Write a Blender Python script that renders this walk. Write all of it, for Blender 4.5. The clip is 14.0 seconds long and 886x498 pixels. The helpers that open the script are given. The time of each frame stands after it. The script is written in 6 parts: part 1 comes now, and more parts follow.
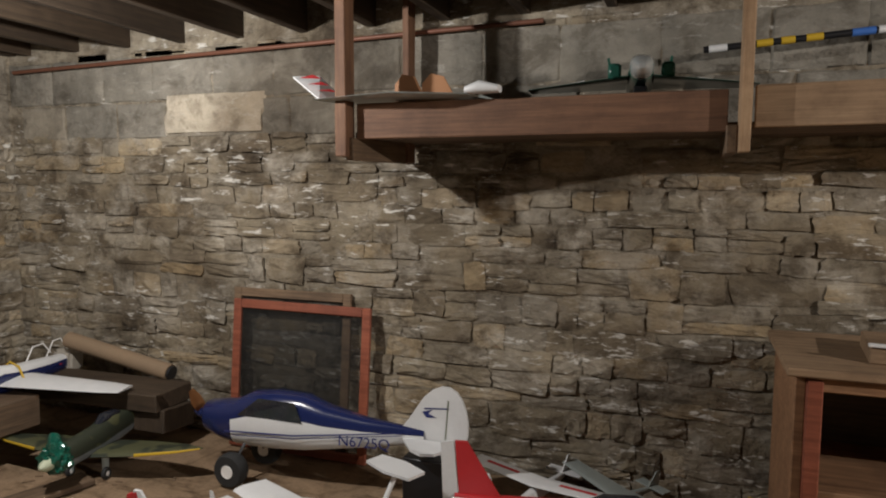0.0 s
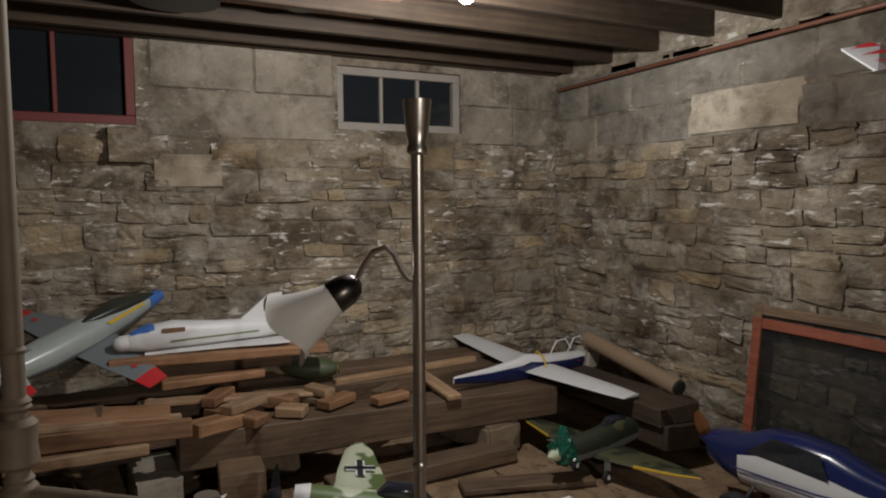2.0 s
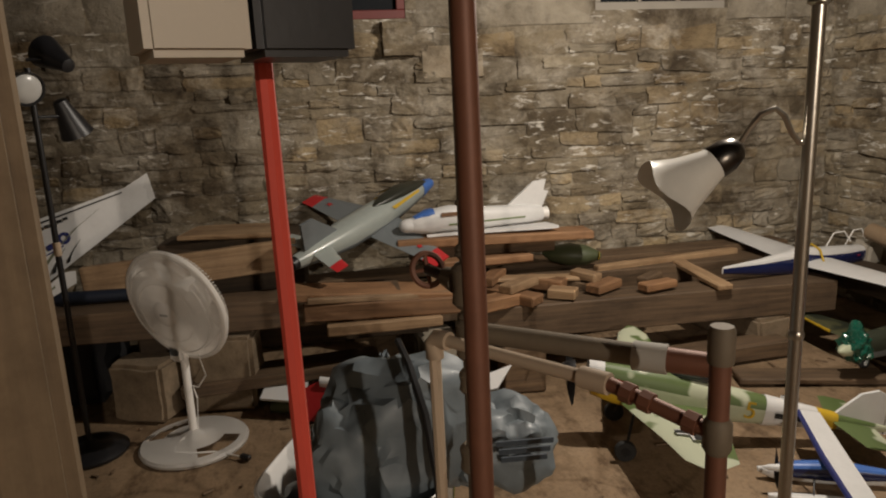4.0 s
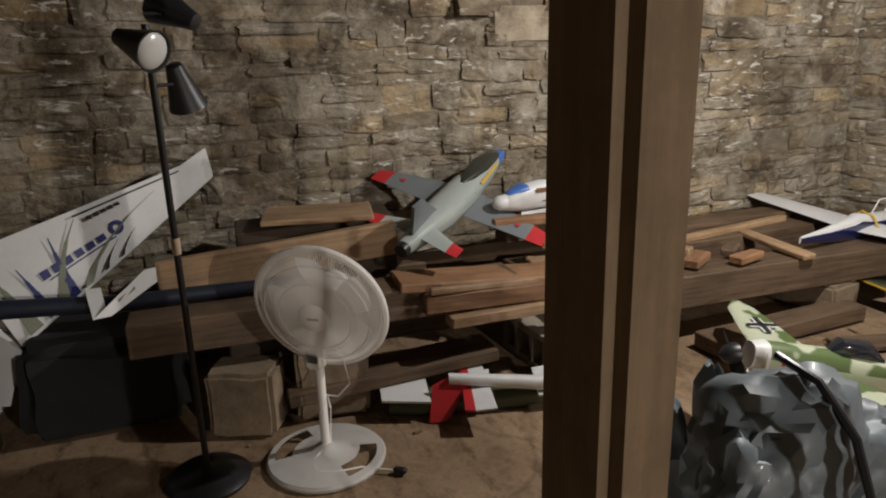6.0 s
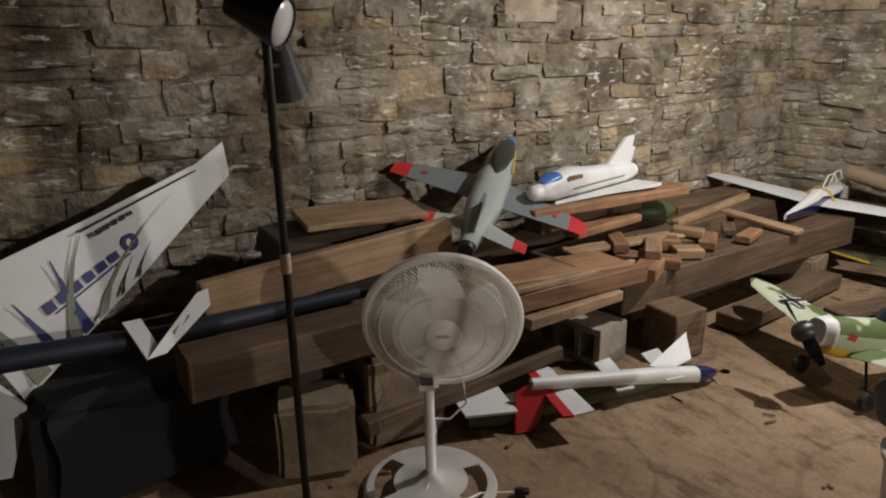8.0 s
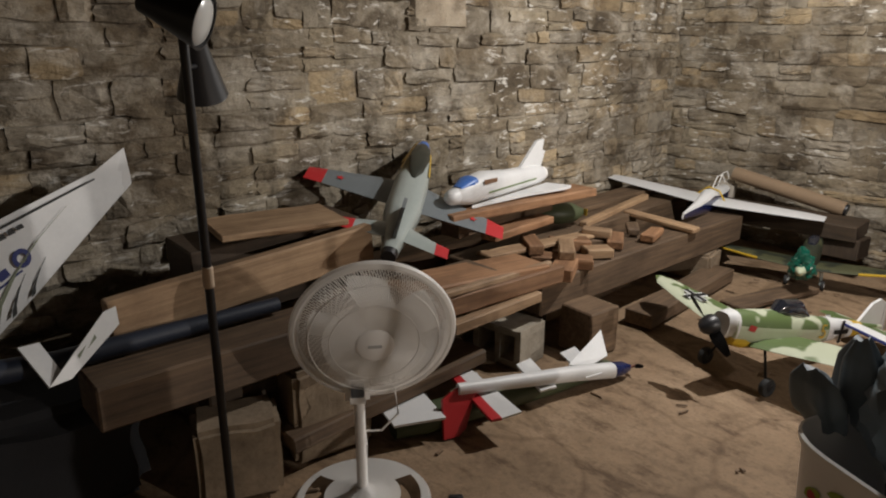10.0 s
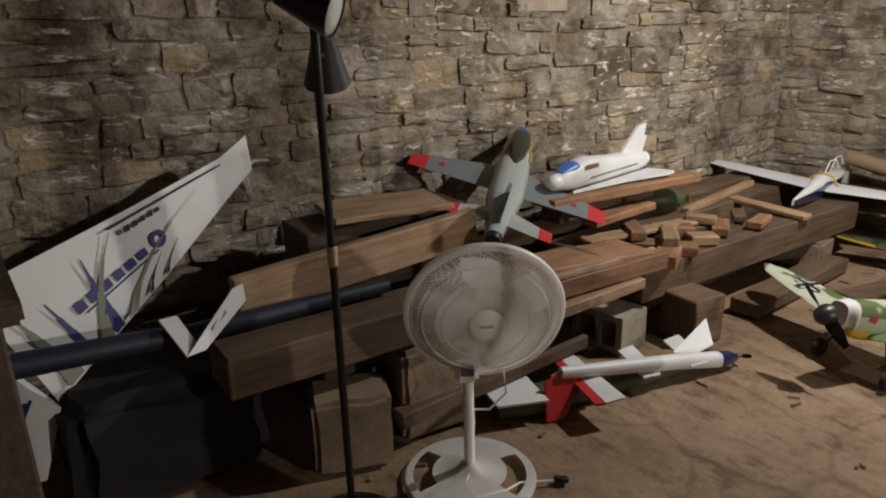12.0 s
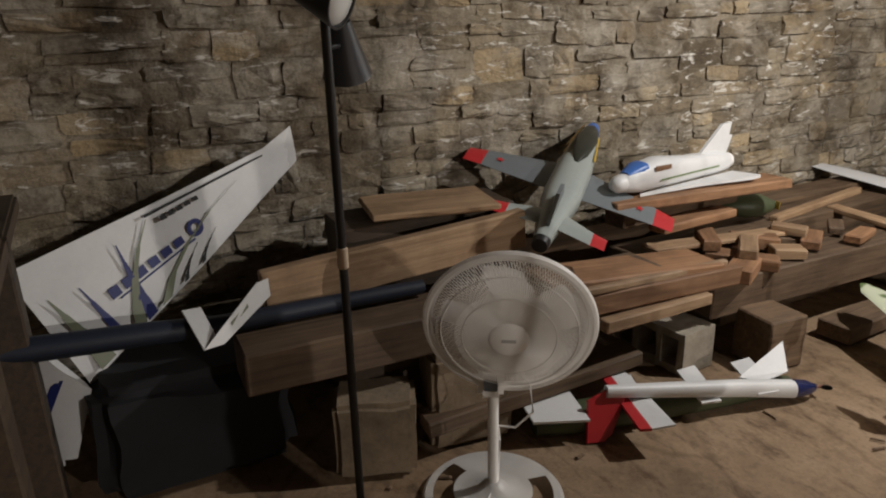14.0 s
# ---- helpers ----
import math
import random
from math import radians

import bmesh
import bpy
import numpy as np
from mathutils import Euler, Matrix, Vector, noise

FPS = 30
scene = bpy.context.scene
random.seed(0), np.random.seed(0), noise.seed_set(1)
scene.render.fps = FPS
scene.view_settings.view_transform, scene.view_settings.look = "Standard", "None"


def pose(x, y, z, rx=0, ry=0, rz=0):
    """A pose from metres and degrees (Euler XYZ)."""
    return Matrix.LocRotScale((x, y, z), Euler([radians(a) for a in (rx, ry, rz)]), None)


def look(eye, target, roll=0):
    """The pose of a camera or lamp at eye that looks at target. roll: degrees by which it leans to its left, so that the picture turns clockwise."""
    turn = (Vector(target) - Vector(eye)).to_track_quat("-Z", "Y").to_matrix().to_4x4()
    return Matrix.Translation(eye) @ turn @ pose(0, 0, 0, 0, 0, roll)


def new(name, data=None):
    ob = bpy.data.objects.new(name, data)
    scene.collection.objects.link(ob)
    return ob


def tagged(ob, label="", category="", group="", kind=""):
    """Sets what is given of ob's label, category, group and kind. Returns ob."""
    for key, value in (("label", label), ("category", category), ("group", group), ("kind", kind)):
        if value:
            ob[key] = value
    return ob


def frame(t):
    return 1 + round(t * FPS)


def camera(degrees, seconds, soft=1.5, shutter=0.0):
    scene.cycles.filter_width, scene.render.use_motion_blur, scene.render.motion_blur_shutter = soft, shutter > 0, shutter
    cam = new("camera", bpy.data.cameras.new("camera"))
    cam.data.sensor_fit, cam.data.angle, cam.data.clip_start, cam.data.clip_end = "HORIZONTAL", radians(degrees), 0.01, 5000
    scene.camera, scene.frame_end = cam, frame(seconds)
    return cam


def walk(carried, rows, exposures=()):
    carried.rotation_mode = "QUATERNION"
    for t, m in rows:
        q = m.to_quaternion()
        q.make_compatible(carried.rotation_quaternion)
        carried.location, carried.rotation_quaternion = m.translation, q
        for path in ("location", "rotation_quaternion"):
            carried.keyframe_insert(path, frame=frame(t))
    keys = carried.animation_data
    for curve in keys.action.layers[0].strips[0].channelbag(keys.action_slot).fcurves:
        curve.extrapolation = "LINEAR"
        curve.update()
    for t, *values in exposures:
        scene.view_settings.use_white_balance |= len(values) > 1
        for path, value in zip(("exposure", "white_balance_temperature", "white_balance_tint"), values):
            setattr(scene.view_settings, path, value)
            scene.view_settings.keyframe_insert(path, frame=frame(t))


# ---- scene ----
cam = camera(66.1, 14.0, soft=2.0)
PATH = [
    (0, (-0.204, 0.475, 1.493), (-0.891, 2.343, 1.304), 0.2),
    (0.5, (-0.283, 0.573, 1.487), (-1.206, 2.339, 1.317), 0.1),
    (0.9, (-0.329, 0.647, 1.492), (-1.606, 2.177, 1.322), -0.5),
    (1, (-0.326, 0.66, 1.492), (-1.676, 2.127, 1.331), -0.1),
    (1.5, (-0.321, 0.748, 1.484), (-1.958, 1.888, 1.343), -0.0),
    (2, (-0.338, 0.761, 1.451), (-2.117, 1.662, 1.297), -0.3),
    (2.5, (-0.344, 0.754, 1.404), (-2.173, 1.503, 1.096), -0.7),
    (3, (-0.352, 0.735, 1.384), (-2.203, 1.386, 0.998), -1.0),
    (3.5, (-0.372, 0.67, 1.389), (-2.257, 1.189, 0.97), -1.9),
    (3.8, (-0.405, 0.486, 1.385), (-2.321, 0.876, 0.967), -2.4),
    (4, (-0.442, 0.353, 1.386), (-2.361, 0.723, 0.96), -2.5),
    (4.2, (-0.456, 0.279, 1.394), (-2.385, 0.583, 0.962), -1.9),
    (6.3, (-1.109, -0.75, 1.464), (-2.876, -0.01, 0.889), -1.4),
    (6.5, (-1.178, -0.848, 1.464), (-2.932, -0.085, 0.879), -1.2),
    (7, (-1.365, -1.018, 1.436), (-3.107, -0.225, 0.855), -1.1),
    (7.5, (-1.501, -1.126, 1.464), (-3.203, -0.255, 0.877), -2.0),
    (8, (-1.649, -1.285, 1.461), (-3.215, -0.196, 0.859), -0.9),
    (8.5, (-1.697, -1.34, 1.463), (-3.176, -0.147, 0.839), 0.1),
    (9, (-1.722, -1.329, 1.455), (-3.114, -0.037, 0.828), 0.5),
    (11.5, (-1.747, -1.386, 1.466), (-3.145, -0.071, 0.901), -0.3),
    (12, (-1.759, -1.425, 1.454), (-3.288, -0.296, 0.832), -1.5),
    (12.5, (-1.767, -1.456, 1.453), (-3.379, -0.455, 0.821), -1.7),
    (13, (-1.78, -1.408, 1.456), (-3.426, -0.47, 0.816), -1.7),
    (13.5, (-1.77, -1.285, 1.458), (-3.446, -0.399, 0.82), -1.2),
    (14, (-1.758, -1.171, 1.452), (-3.434, -0.292, 0.806), -1.4),
]
walk(cam, [(t, look(eye, target, roll)) for t, eye, target, roll in PATH], exposures=[(0, -0.12, 6300, 10), (1.0, -0.3, 5900, 10), (1.6, -0.62, 6000, 10), (2.1, -0.8, 6350, 11), (3.0, -0.65, 7150, 12), (4.2, -0.25, 7200, 11), (6.3, 0.2, 6350, 10), (14, 0.16, 6350, 10)])

# ---- world and lamps ----
world = bpy.data.worlds.new("night")
scene.world = world
world.use_nodes = True
world.node_tree.nodes["Background"].inputs[0].default_value = (0.10, 0.13, 0.2, 1)
world.node_tree.nodes["Background"].inputs[1].default_value = 0.02
BULB_A = (-2.62, 2.02, 2.22)
BULB_B = (3.4, 1.4, 2.25)


def point_lamp(place, watts, colour, size):
    lamp = bpy.data.lights.new("bulb_light", "POINT")
    lamp.energy, lamp.color, lamp.shadow_soft_size = watts, colour, size
    ob = new("bulb_light", lamp)
    ob.location = place
    return ob


point_lamp((BULB_A[0], BULB_A[1], BULB_A[2] - 0.05), 152, (1.0, 0.96, 0.91), 0.03)
point_lamp((BULB_B[0], BULB_B[1], BULB_B[2] - 0.05), 370, (1.0, 0.92, 0.84), 0.03)


# ---- materials ----
def material(name, rough=0.6, metal=0.0):
    m = bpy.data.materials.new(name)
    m.use_nodes = True
    nt = m.node_tree
    b = nt.nodes["Principled BSDF"]
    b.inputs["Roughness"].default_value, b.inputs["Metallic"].default_value = rough, metal
    return m, nt, b


def node(nt, kind, **inputs):
    n = nt.nodes.new(kind)
    for key, value in inputs.items():
        n.inputs[key.replace("_", " ")].default_value = value
    return n


def noise_of(nt, scale, detail=4, rough=0.6, space="Object", stretch=(1, 1, 1)):
    co = nt.nodes.new("ShaderNodeTexCoord")
    mp = nt.nodes.new("ShaderNodeMapping")
    mp.inputs["Scale"].default_value = stretch
    nt.links.new(co.outputs[space], mp.inputs["Vector"])
    n = node(nt, "ShaderNodeTexNoise", Scale=scale, Detail=detail, Roughness=rough)
    nt.links.new(mp.outputs["Vector"], n.inputs["Vector"])
    return n.outputs["Fac"]


def ramp(nt, fac, stops):
    r = nt.nodes.new("ShaderNodeValToRGB")
    while len(r.color_ramp.elements) < len(stops):
        r.color_ramp.elements.new(0.5)
    for e, (p, c) in zip(r.color_ramp.elements, stops):
        e.position = p
        e.color = (*c, 1) if len(c) == 3 else c
    nt.links.new(fac, r.inputs["Fac"])
    return r.outputs["Color"]


def mix(nt, fac, a, b, blend="MIX"):
    n = nt.nodes.new("ShaderNodeMix")
    n.data_type, n.blend_type = "RGBA", blend
    for sock, value in ((0, fac), (6, a), (7, b)):
        if hasattr(value, "links"):
            nt.links.new(value, n.inputs[sock])
        else:
            n.inputs[sock].default_value = value if not isinstance(value, tuple) else (*value, 1)
    return n.outputs[2]


def bump(nt, b, height, strength=0.3, distance=0.01):
    n = node(nt, "ShaderNodeBump", Strength=strength, Distance=distance)
    nt.links.new(height, n.inputs["Height"])
    nt.links.new(n.outputs["Normal"], b.inputs["Normal"])


def plain(name, colour, rough=0.5, metal=0.0, grain=40, amount=0.18, relief=0.08, coat=0.0, dirt=0.35):
    """Paint, plastic, foam or metal with slight grain and grime."""
    m, nt, b = material(name, rough, metal)
    dark = tuple(c * (1 - amount) for c in colour)
    fine = noise_of(nt, grain)
    c = mix(nt, fine, dark, colour)
    grime = ramp(nt, noise_of(nt, 5, 5, 0.7), [(0.45, (0, 0, 0)), (0.75, (1, 1, 1))])
    n = nt.nodes.new("ShaderNodeMath")
    n.operation = "MULTIPLY"
    n.inputs[1].default_value = dirt
    nt.links.new(grime, n.inputs[0])
    c = mix(nt, n.outputs[0], c, tuple(v * 0.62 + 0.012 for v in colour))
    nt.links.new(c, b.inputs["Base Color"])
    bump(nt, b, fine, relief, 0.003)
    b.inputs["Coat Weight"].default_value = coat
    return m


def world_noise(nt, scale, detail=6, rough=0.65, stretch=(1, 1, 1), warp=0.0):
    """Noise in the room's own coordinates, so that stains run on from piece to piece."""
    geo = nt.nodes.new("ShaderNodeNewGeometry")
    mp = nt.nodes.new("ShaderNodeMapping")
    mp.inputs["Scale"].default_value = stretch
    nt.links.new(geo.outputs["Position"], mp.inputs["Vector"])
    n = node(nt, "ShaderNodeTexNoise", Scale=scale, Detail=detail, Roughness=rough, Distortion=warp)
    nt.links.new(mp.outputs["Vector"], n.inputs["Vector"])
    return n.outputs["Fac"]


def wall_skin(nt, b, base, smear, cracks=0.3, grit=0.8, white=0.85):
    """Soot, damp, smeared mortar, cracks and lime over a masonry colour."""
    damp = ramp(nt, world_noise(nt, 0.9, 4), [(0.36, (0.40, 0.355, 0.30)), (0.5, (0.78, 0.75, 0.695)), (0.66, (1.1, 1.07, 1.01))])
    c = mix(nt, 1.0, base, damp, "MULTIPLY")
    patches = ramp(nt, world_noise(nt, 3.2, 6, 0.66, (1, 1, 1.4), 0.4), [(0.48, (0, 0, 0)), (0.62, (smear, smear, smear))])
    tone = ramp(nt, world_noise(nt, 8, 5, 0.62), [(0.34, (0.23, 0.20, 0.155)), (0.52, (0.34, 0.305, 0.25)), (0.68, (0.46, 0.425, 0.365))])
    c = mix(nt, patches, c, tone)
    soot = ramp(nt, world_noise(nt, 4.6, 7, 0.7, (1, 1, 1.2), 0.3), [(0.37, (0.30, 0.25, 0.19)), (0.48, (0.88, 0.86, 0.83)), (0.66, (1.2, 1.18, 1.13))])
    c = mix(nt, grit, c, soot, "MULTIPLY")
    split = ramp(nt, world_noise(nt, 2.6, 4, 0.55, (1, 1, 3.0), 1.0), [(0.486, (1, 1, 1)), (0.498, (0.25, 0.2, 0.15)), (0.504, (0.25, 0.2, 0.15)), (0.516, (1, 1, 1))])
    c = mix(nt, cracks, c, split, "MULTIPLY")
    where = ramp(nt, world_noise(nt, 1.7, 3, 0.5), [(0.42, (0, 0, 0)), (0.56, (1, 1, 1))])
    lime = ramp(nt, world_noise(nt, 10, 5, 0.62, (1, 1, 3.6), 0.5), [(0.58, (0, 0, 0)), (0.66, (white, white, white))])
    c = mix(nt, mix(nt, 1.0, lime, where, "MULTIPLY"), c, (0.66, 0.63, 0.57))
    nt.links.new(c, b.inputs["Base Color"])
    n1, n2 = world_noise(nt, 34, 6, 0.65), world_noise(nt, 9, 5, 0.62, (1, 1, 1.5), 0.3)
    bump(nt, b, mix(nt, 0.62, n1, n2), 0.85, 0.03)


def stone_material(name, island):
    m, nt, b = material(name, 0.92)
    if island:
        r = nt.nodes.new("ShaderNodeNewGeometry").outputs["Random Per Island"]
    else:
        r = nt.nodes.new("ShaderNodeObjectInfo").outputs["Random"]
    base = ramp(nt, r, [(0.0, (0.17, 0.14, 0.10)), (0.2, (0.25, 0.21, 0.155)), (0.5, (0.30, 0.26, 0.195)), (0.75, (0.29, 0.265, 0.225)), (0.9, (0.38, 0.30, 0.19)), (1.0, (0.43, 0.37, 0.28))])
    wall_skin(nt, b, base, 0.75)
    return m


def mortar_material():
    m, nt, b = material("old_mortar", 0.95)
    base = ramp(nt, noise_of(nt, 7, 8, 0.75), [(0.32, (0.17, 0.145, 0.11)), (0.5, (0.28, 0.245, 0.195)), (0.66, (0.40, 0.365, 0.30))])
    wall_skin(nt, b, base, 0.5)
    return m


def parge_material(name, dark, light):
    m, nt, b = material(name, 0.92)
    base = ramp(nt, world_noise(nt, 2.4, 8, 0.72), [(0.32, dark), (0.62, light)])
    wall_skin(nt, b, base, 0.3, 0.06, 0.6, 0.2)
    return m


def concrete_material(name, dark, light, scale=3):
    m, nt, b = material(name, 0.88)
    c = ramp(nt, noise_of(nt, scale, 8, 0.7), [(0.3, dark), (0.62, light)])
    spots = ramp(nt, noise_of(nt, scale * 7, 6, 0.7), [(0.3, (0.6, 0.56, 0.5)), (0.5, (1, 1, 1))])
    c = mix(nt, 0.6, c, spots, "MULTIPLY")
    nt.links.new(c, b.inputs["Base Color"])
    bump(nt, b, noise_of(nt, 30, 8, 0.7), 0.5, 0.01)
    return m


def floor_material():
    m, nt, b = material("worn_floor", 0.8)
    c = ramp(nt, noise_of(nt, 1.1, 7, 0.65), [(0.3, (0.17, 0.112, 0.063)), (0.5, (0.25, 0.168, 0.10)), (0.68, (0.33, 0.232, 0.147))])
    spots = ramp(nt, noise_of(nt, 7, 8, 0.75), [(0.32, (0.45, 0.4, 0.34)), (0.52, (1, 1, 1))])
    c = mix(nt, 0.7, c, spots, "MULTIPLY")
    co = nt.nodes.new("ShaderNodeTexCoord")
    warp = node(nt, "ShaderNodeTexNoise", Scale=1.2, Detail=4)
    nt.links.new(co.outputs["Object"], warp.inputs["Vector"])
    both = mix(nt, 0.35, co.outputs["Object"], warp.outputs["Color"])
    v = nt.nodes.new("ShaderNodeTexVoronoi")
    v.feature = "DISTANCE_TO_EDGE"
    v.inputs["Scale"].default_value = 2.6
    nt.links.new(both, v.inputs["Vector"])
    crack = ramp(nt, v.outputs["Distance"], [(0.0, (0.5, 0.44, 0.36)), (0.035, (1, 1, 1))])
    c = mix(nt, 0.55, c, crack, "MULTIPLY")
    scuff = ramp(nt, noise_of(nt, 3.4, 7, 0.72, stretch=(1.0, 2.6, 1)), [(0.38, (0.42, 0.36, 0.29)), (0.47, (1, 1, 1)), (0.62, (1, 1, 1)), (0.72, (1.35, 1.32, 1.25))])
    c = mix(nt, 0.75, c, scuff, "MULTIPLY")
    grit = ramp(nt, noise_of(nt, 60, 4, 0.7), [(0.3, (0.6, 0.55, 0.48)), (0.45, (1, 1, 1)), (0.68, (1.2, 1.18, 1.12))])
    c = mix(nt, 0.6, c, grit, "MULTIPLY")
    nt.links.new(c, b.inputs["Base Color"])
    bump(nt, b, noise_of(nt, 12, 8, 0.7), 0.35, 0.015)
    return m


def wood_material(name, dark, light, rough=0.72, grain=(1.2, 22, 22)):
    """Grain runs along the object's x."""
    m, nt, b = material(name, rough)
    f = noise_of(nt, 2.2, 7, 0.65, stretch=grain)
    c = ramp(nt, f, [(0.3, dark), (0.66, light)])
    info = nt.nodes.new("ShaderNodeObjectInfo")
    shade = ramp(nt, info.outputs["Random"], [(0, (0.72, 0.70, 0.68)), (1, (1.12, 1.08, 1.02))])
    c = mix(nt, 1.0, c, shade, "MULTIPLY")
    stain = ramp(nt, noise_of(nt, 4, 6, 0.7), [(0.35, (0.5, 0.46, 0.42)), (0.55, (1, 1, 1))])
    c = mix(nt, 0.6, c, stain, "MULTIPLY")
    nt.links.new(c, b.inputs["Base Color"])
    bump(nt, b, f, 0.35, 0.006)
    return m


STONE = stone_material("field_stone", False)
STONE_FAR = stone_material("field_stone_joined", True)
MORTAR = mortar_material()
BLOCK = parge_material("grey_block", (0.19, 0.18, 0.16), (0.30, 0.285, 0.255))
PARGE = parge_material("parge_coat", (0.24, 0.215, 0.18), (0.36, 0.33, 0.28))
CINDER = concrete_material("cinder_block", (0.20, 0.17, 0.13), (0.36, 0.315, 0.25), 5)
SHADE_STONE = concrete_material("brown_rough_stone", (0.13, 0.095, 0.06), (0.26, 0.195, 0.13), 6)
FLOOR = floor_material()
# dark joist wood; on low pile timbers it also stands in for shade
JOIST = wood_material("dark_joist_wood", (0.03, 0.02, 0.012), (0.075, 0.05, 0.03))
BROWN_WOOD = wood_material("brown_timber", (0.17, 0.087, 0.043), (0.34, 0.19, 0.10))
PALE_WOOD = wood_material("pale_timber", (0.24, 0.15, 0.085), (0.42, 0.29, 0.175))
OLD_WOOD = wood_material("grey_old_timber", (0.075, 0.049, 0.03), (0.19, 0.125, 0.075))
SHELF_WOOD = wood_material("dark_shelf_timber", (0.11, 0.052, 0.028), (0.23, 0.12, 0.066))
RED_WOOD = wood_material("red_stained_wood", (0.20, 0.05, 0.025), (0.36, 0.11, 0.06), 0.55)
WHITE = plain("white_foam", (0.71, 0.71, 0.705), 0.45, grain=90, amount=0.08)
WHITE_PLASTIC = plain("white_plastic", (0.84, 0.82, 0.79), 0.4, amount=0.05, dirt=0.15)
NAVY = plain("navy_gloss", (0.012, 0.02, 0.09), 0.22, coat=0.4, dirt=0.1)
BLACK = plain("black_plastic", (0.014, 0.014, 0.016), 0.4)
RUBBER = plain("black_rubber", (0.02, 0.02, 0.02), 0.8)
GREY = plain("grey_paint", (0.17, 0.19, 0.20), 0.4)
LIGHT_GREY = plain("light_grey_paint", (0.36, 0.40, 0.38), 0.3, coat=0.2)
RED = plain("red_paint", (0.52, 0.025, 0.03), 0.4)
YELLOW = plain("yellow_paint", (0.62, 0.40, 0.03), 0.4)
BLUE = plain("blue_paint", (0.06, 0.17, 0.52), 0.4)
OLIVE = plain("olive_paint", (0.07, 0.085, 0.04), 0.5)
GREEN = plain("field_green_paint", (0.16, 0.23, 0.075), 0.5)
PALE_GREEN = plain("pale_green_paint", (0.50, 0.54, 0.38), 0.5)
ORANGE_WOOD = plain("orange_ply", (0.50, 0.24, 0.09), 0.5)
NICKEL = plain("brushed_nickel", (0.50, 0.47, 0.42), 0.32, 1.0, 60, 0.15)
DARK_METAL = plain("dark_bronze", (0.10, 0.09, 0.08), 0.3, 1.0)
STEEL = plain("galvanised_pipe", (0.21, 0.165, 0.115), 0.7, 0.3, 20, 0.4)
COPPER = plain("copper_pipe", (0.21, 0.085, 0.05), 0.55, 0.25, 25, 0.35)


# ---- mesh helpers ----
def finish(bm, name, mat, smooth=False):
    me = bpy.data.meshes.new(name)
    bmesh.ops.recalc_face_normals(bm, faces=bm.faces[:])
    bm.to_mesh(me)
    bm.free()
    for m in mat if isinstance(mat, (list, tuple)) else [mat]:
        me.materials.append(m)
    if smooth:
        for p in me.polygons:
            p.use_smooth = True
        me.set_sharp_from_angle(angle=radians(38))
    return me


def part(name, bm, mat, parent=None, label="", smooth=True, at=None):
    ob = new(name, finish(bm, name, mat, smooth))
    if at is not None:
        ob.matrix_basis = at
    if parent is not None:
        ob.parent = parent
    if label:
        ob["label"] = label
    return ob


def thing(name, at, label, category, group="", kind=""):
    ob = new(name)
    ob.empty_display_size = 0.1
    ob.matrix_basis = at
    return tagged(ob, label, category, group, kind)


def box(sx, sy, sz, bevel=0.004, at=(0, 0, 0), bm=None, segments=1):
    """A bevelled box centred at 'at'."""
    bm = bm or bmesh.new()
    made = bmesh.ops.create_cube(bm, size=1, matrix=Matrix.Translation(at) @ Matrix.Diagonal((sx, sy, sz, 1)))
    if bevel > 0:
        edges = list({e for v in made["verts"] for e in v.link_edges})
        bmesh.ops.bevel(bm, geom=edges, offset=bevel, segments=segments, affect="EDGES")
    return bm


def loft(rings, bm=None, caps=True, closed=True):
    """Skins rings of equally many points."""
    bm = bm or bmesh.new()
    rows = [[bm.verts.new(p) for p in ring] for ring in rings]
    n = len(rows[0])
    for a, b in zip(rows, rows[1:]):
        for k in range(n if closed else n - 1):
            bm.faces.new((a[k], a[(k + 1) % n], b[(k + 1) % n], b[k]))
    if caps and closed:
        for r in (rows[0], rows[-1]):
            bm.faces.new(r)
    return bm


def lathe(profile, n=24, bm=None, caps=True):
    """Turns (radius, z) pairs round z."""
    return loft([[(r * math.cos(2 * math.pi * k / n), r * math.sin(2 * math.pi * k / n), z) for k in range(n)] for r, z in profile], bm, caps)


def rod(a, b, r, r2=None, n=12, bm=None):
    a, b = Vector(a), Vector(b)
    m = Matrix.Translation(a) @ (b - a).to_track_quat("Z", "Y").to_matrix().to_4x4()
    r2 = r if r2 is None else r2
    h = (b - a).length
    return loft([[m @ Vector((q * math.cos(2 * math.pi * k / n), q * math.sin(2 * math.pi * k / n), z)) for k in range(n)] for q, z in ((r, 0), (r2, h))], bm)


def tube(points, r, n=8, bm=None):
    """A bent tube through points."""
    pts = [Vector(p) for p in points]
    rings = []
    for i, p in enumerate(pts):
        d = (pts[min(i + 1, len(pts) - 1)] - pts[max(i - 1, 0)]).normalized()
        q = d.to_track_quat("Z", "Y").to_matrix()
        rad = r[i] if isinstance(r, (list, tuple)) else r
        rings.append([p + q @ Vector((rad * math.cos(2 * math.pi * k / n), rad * math.sin(2 * math.pi * k / n), 0)) for k in range(n)])
    return loft(rings, bm)


def plate(outline, thick, bm=None, lift=0.0):
    """A flat plate from an outline in x, y."""
    bm = bm or bmesh.new()
    return loft([[(x, y, lift - thick / 2) for x, y in outline], [(x, y, lift + thick / 2) for x, y in outline]], bm)


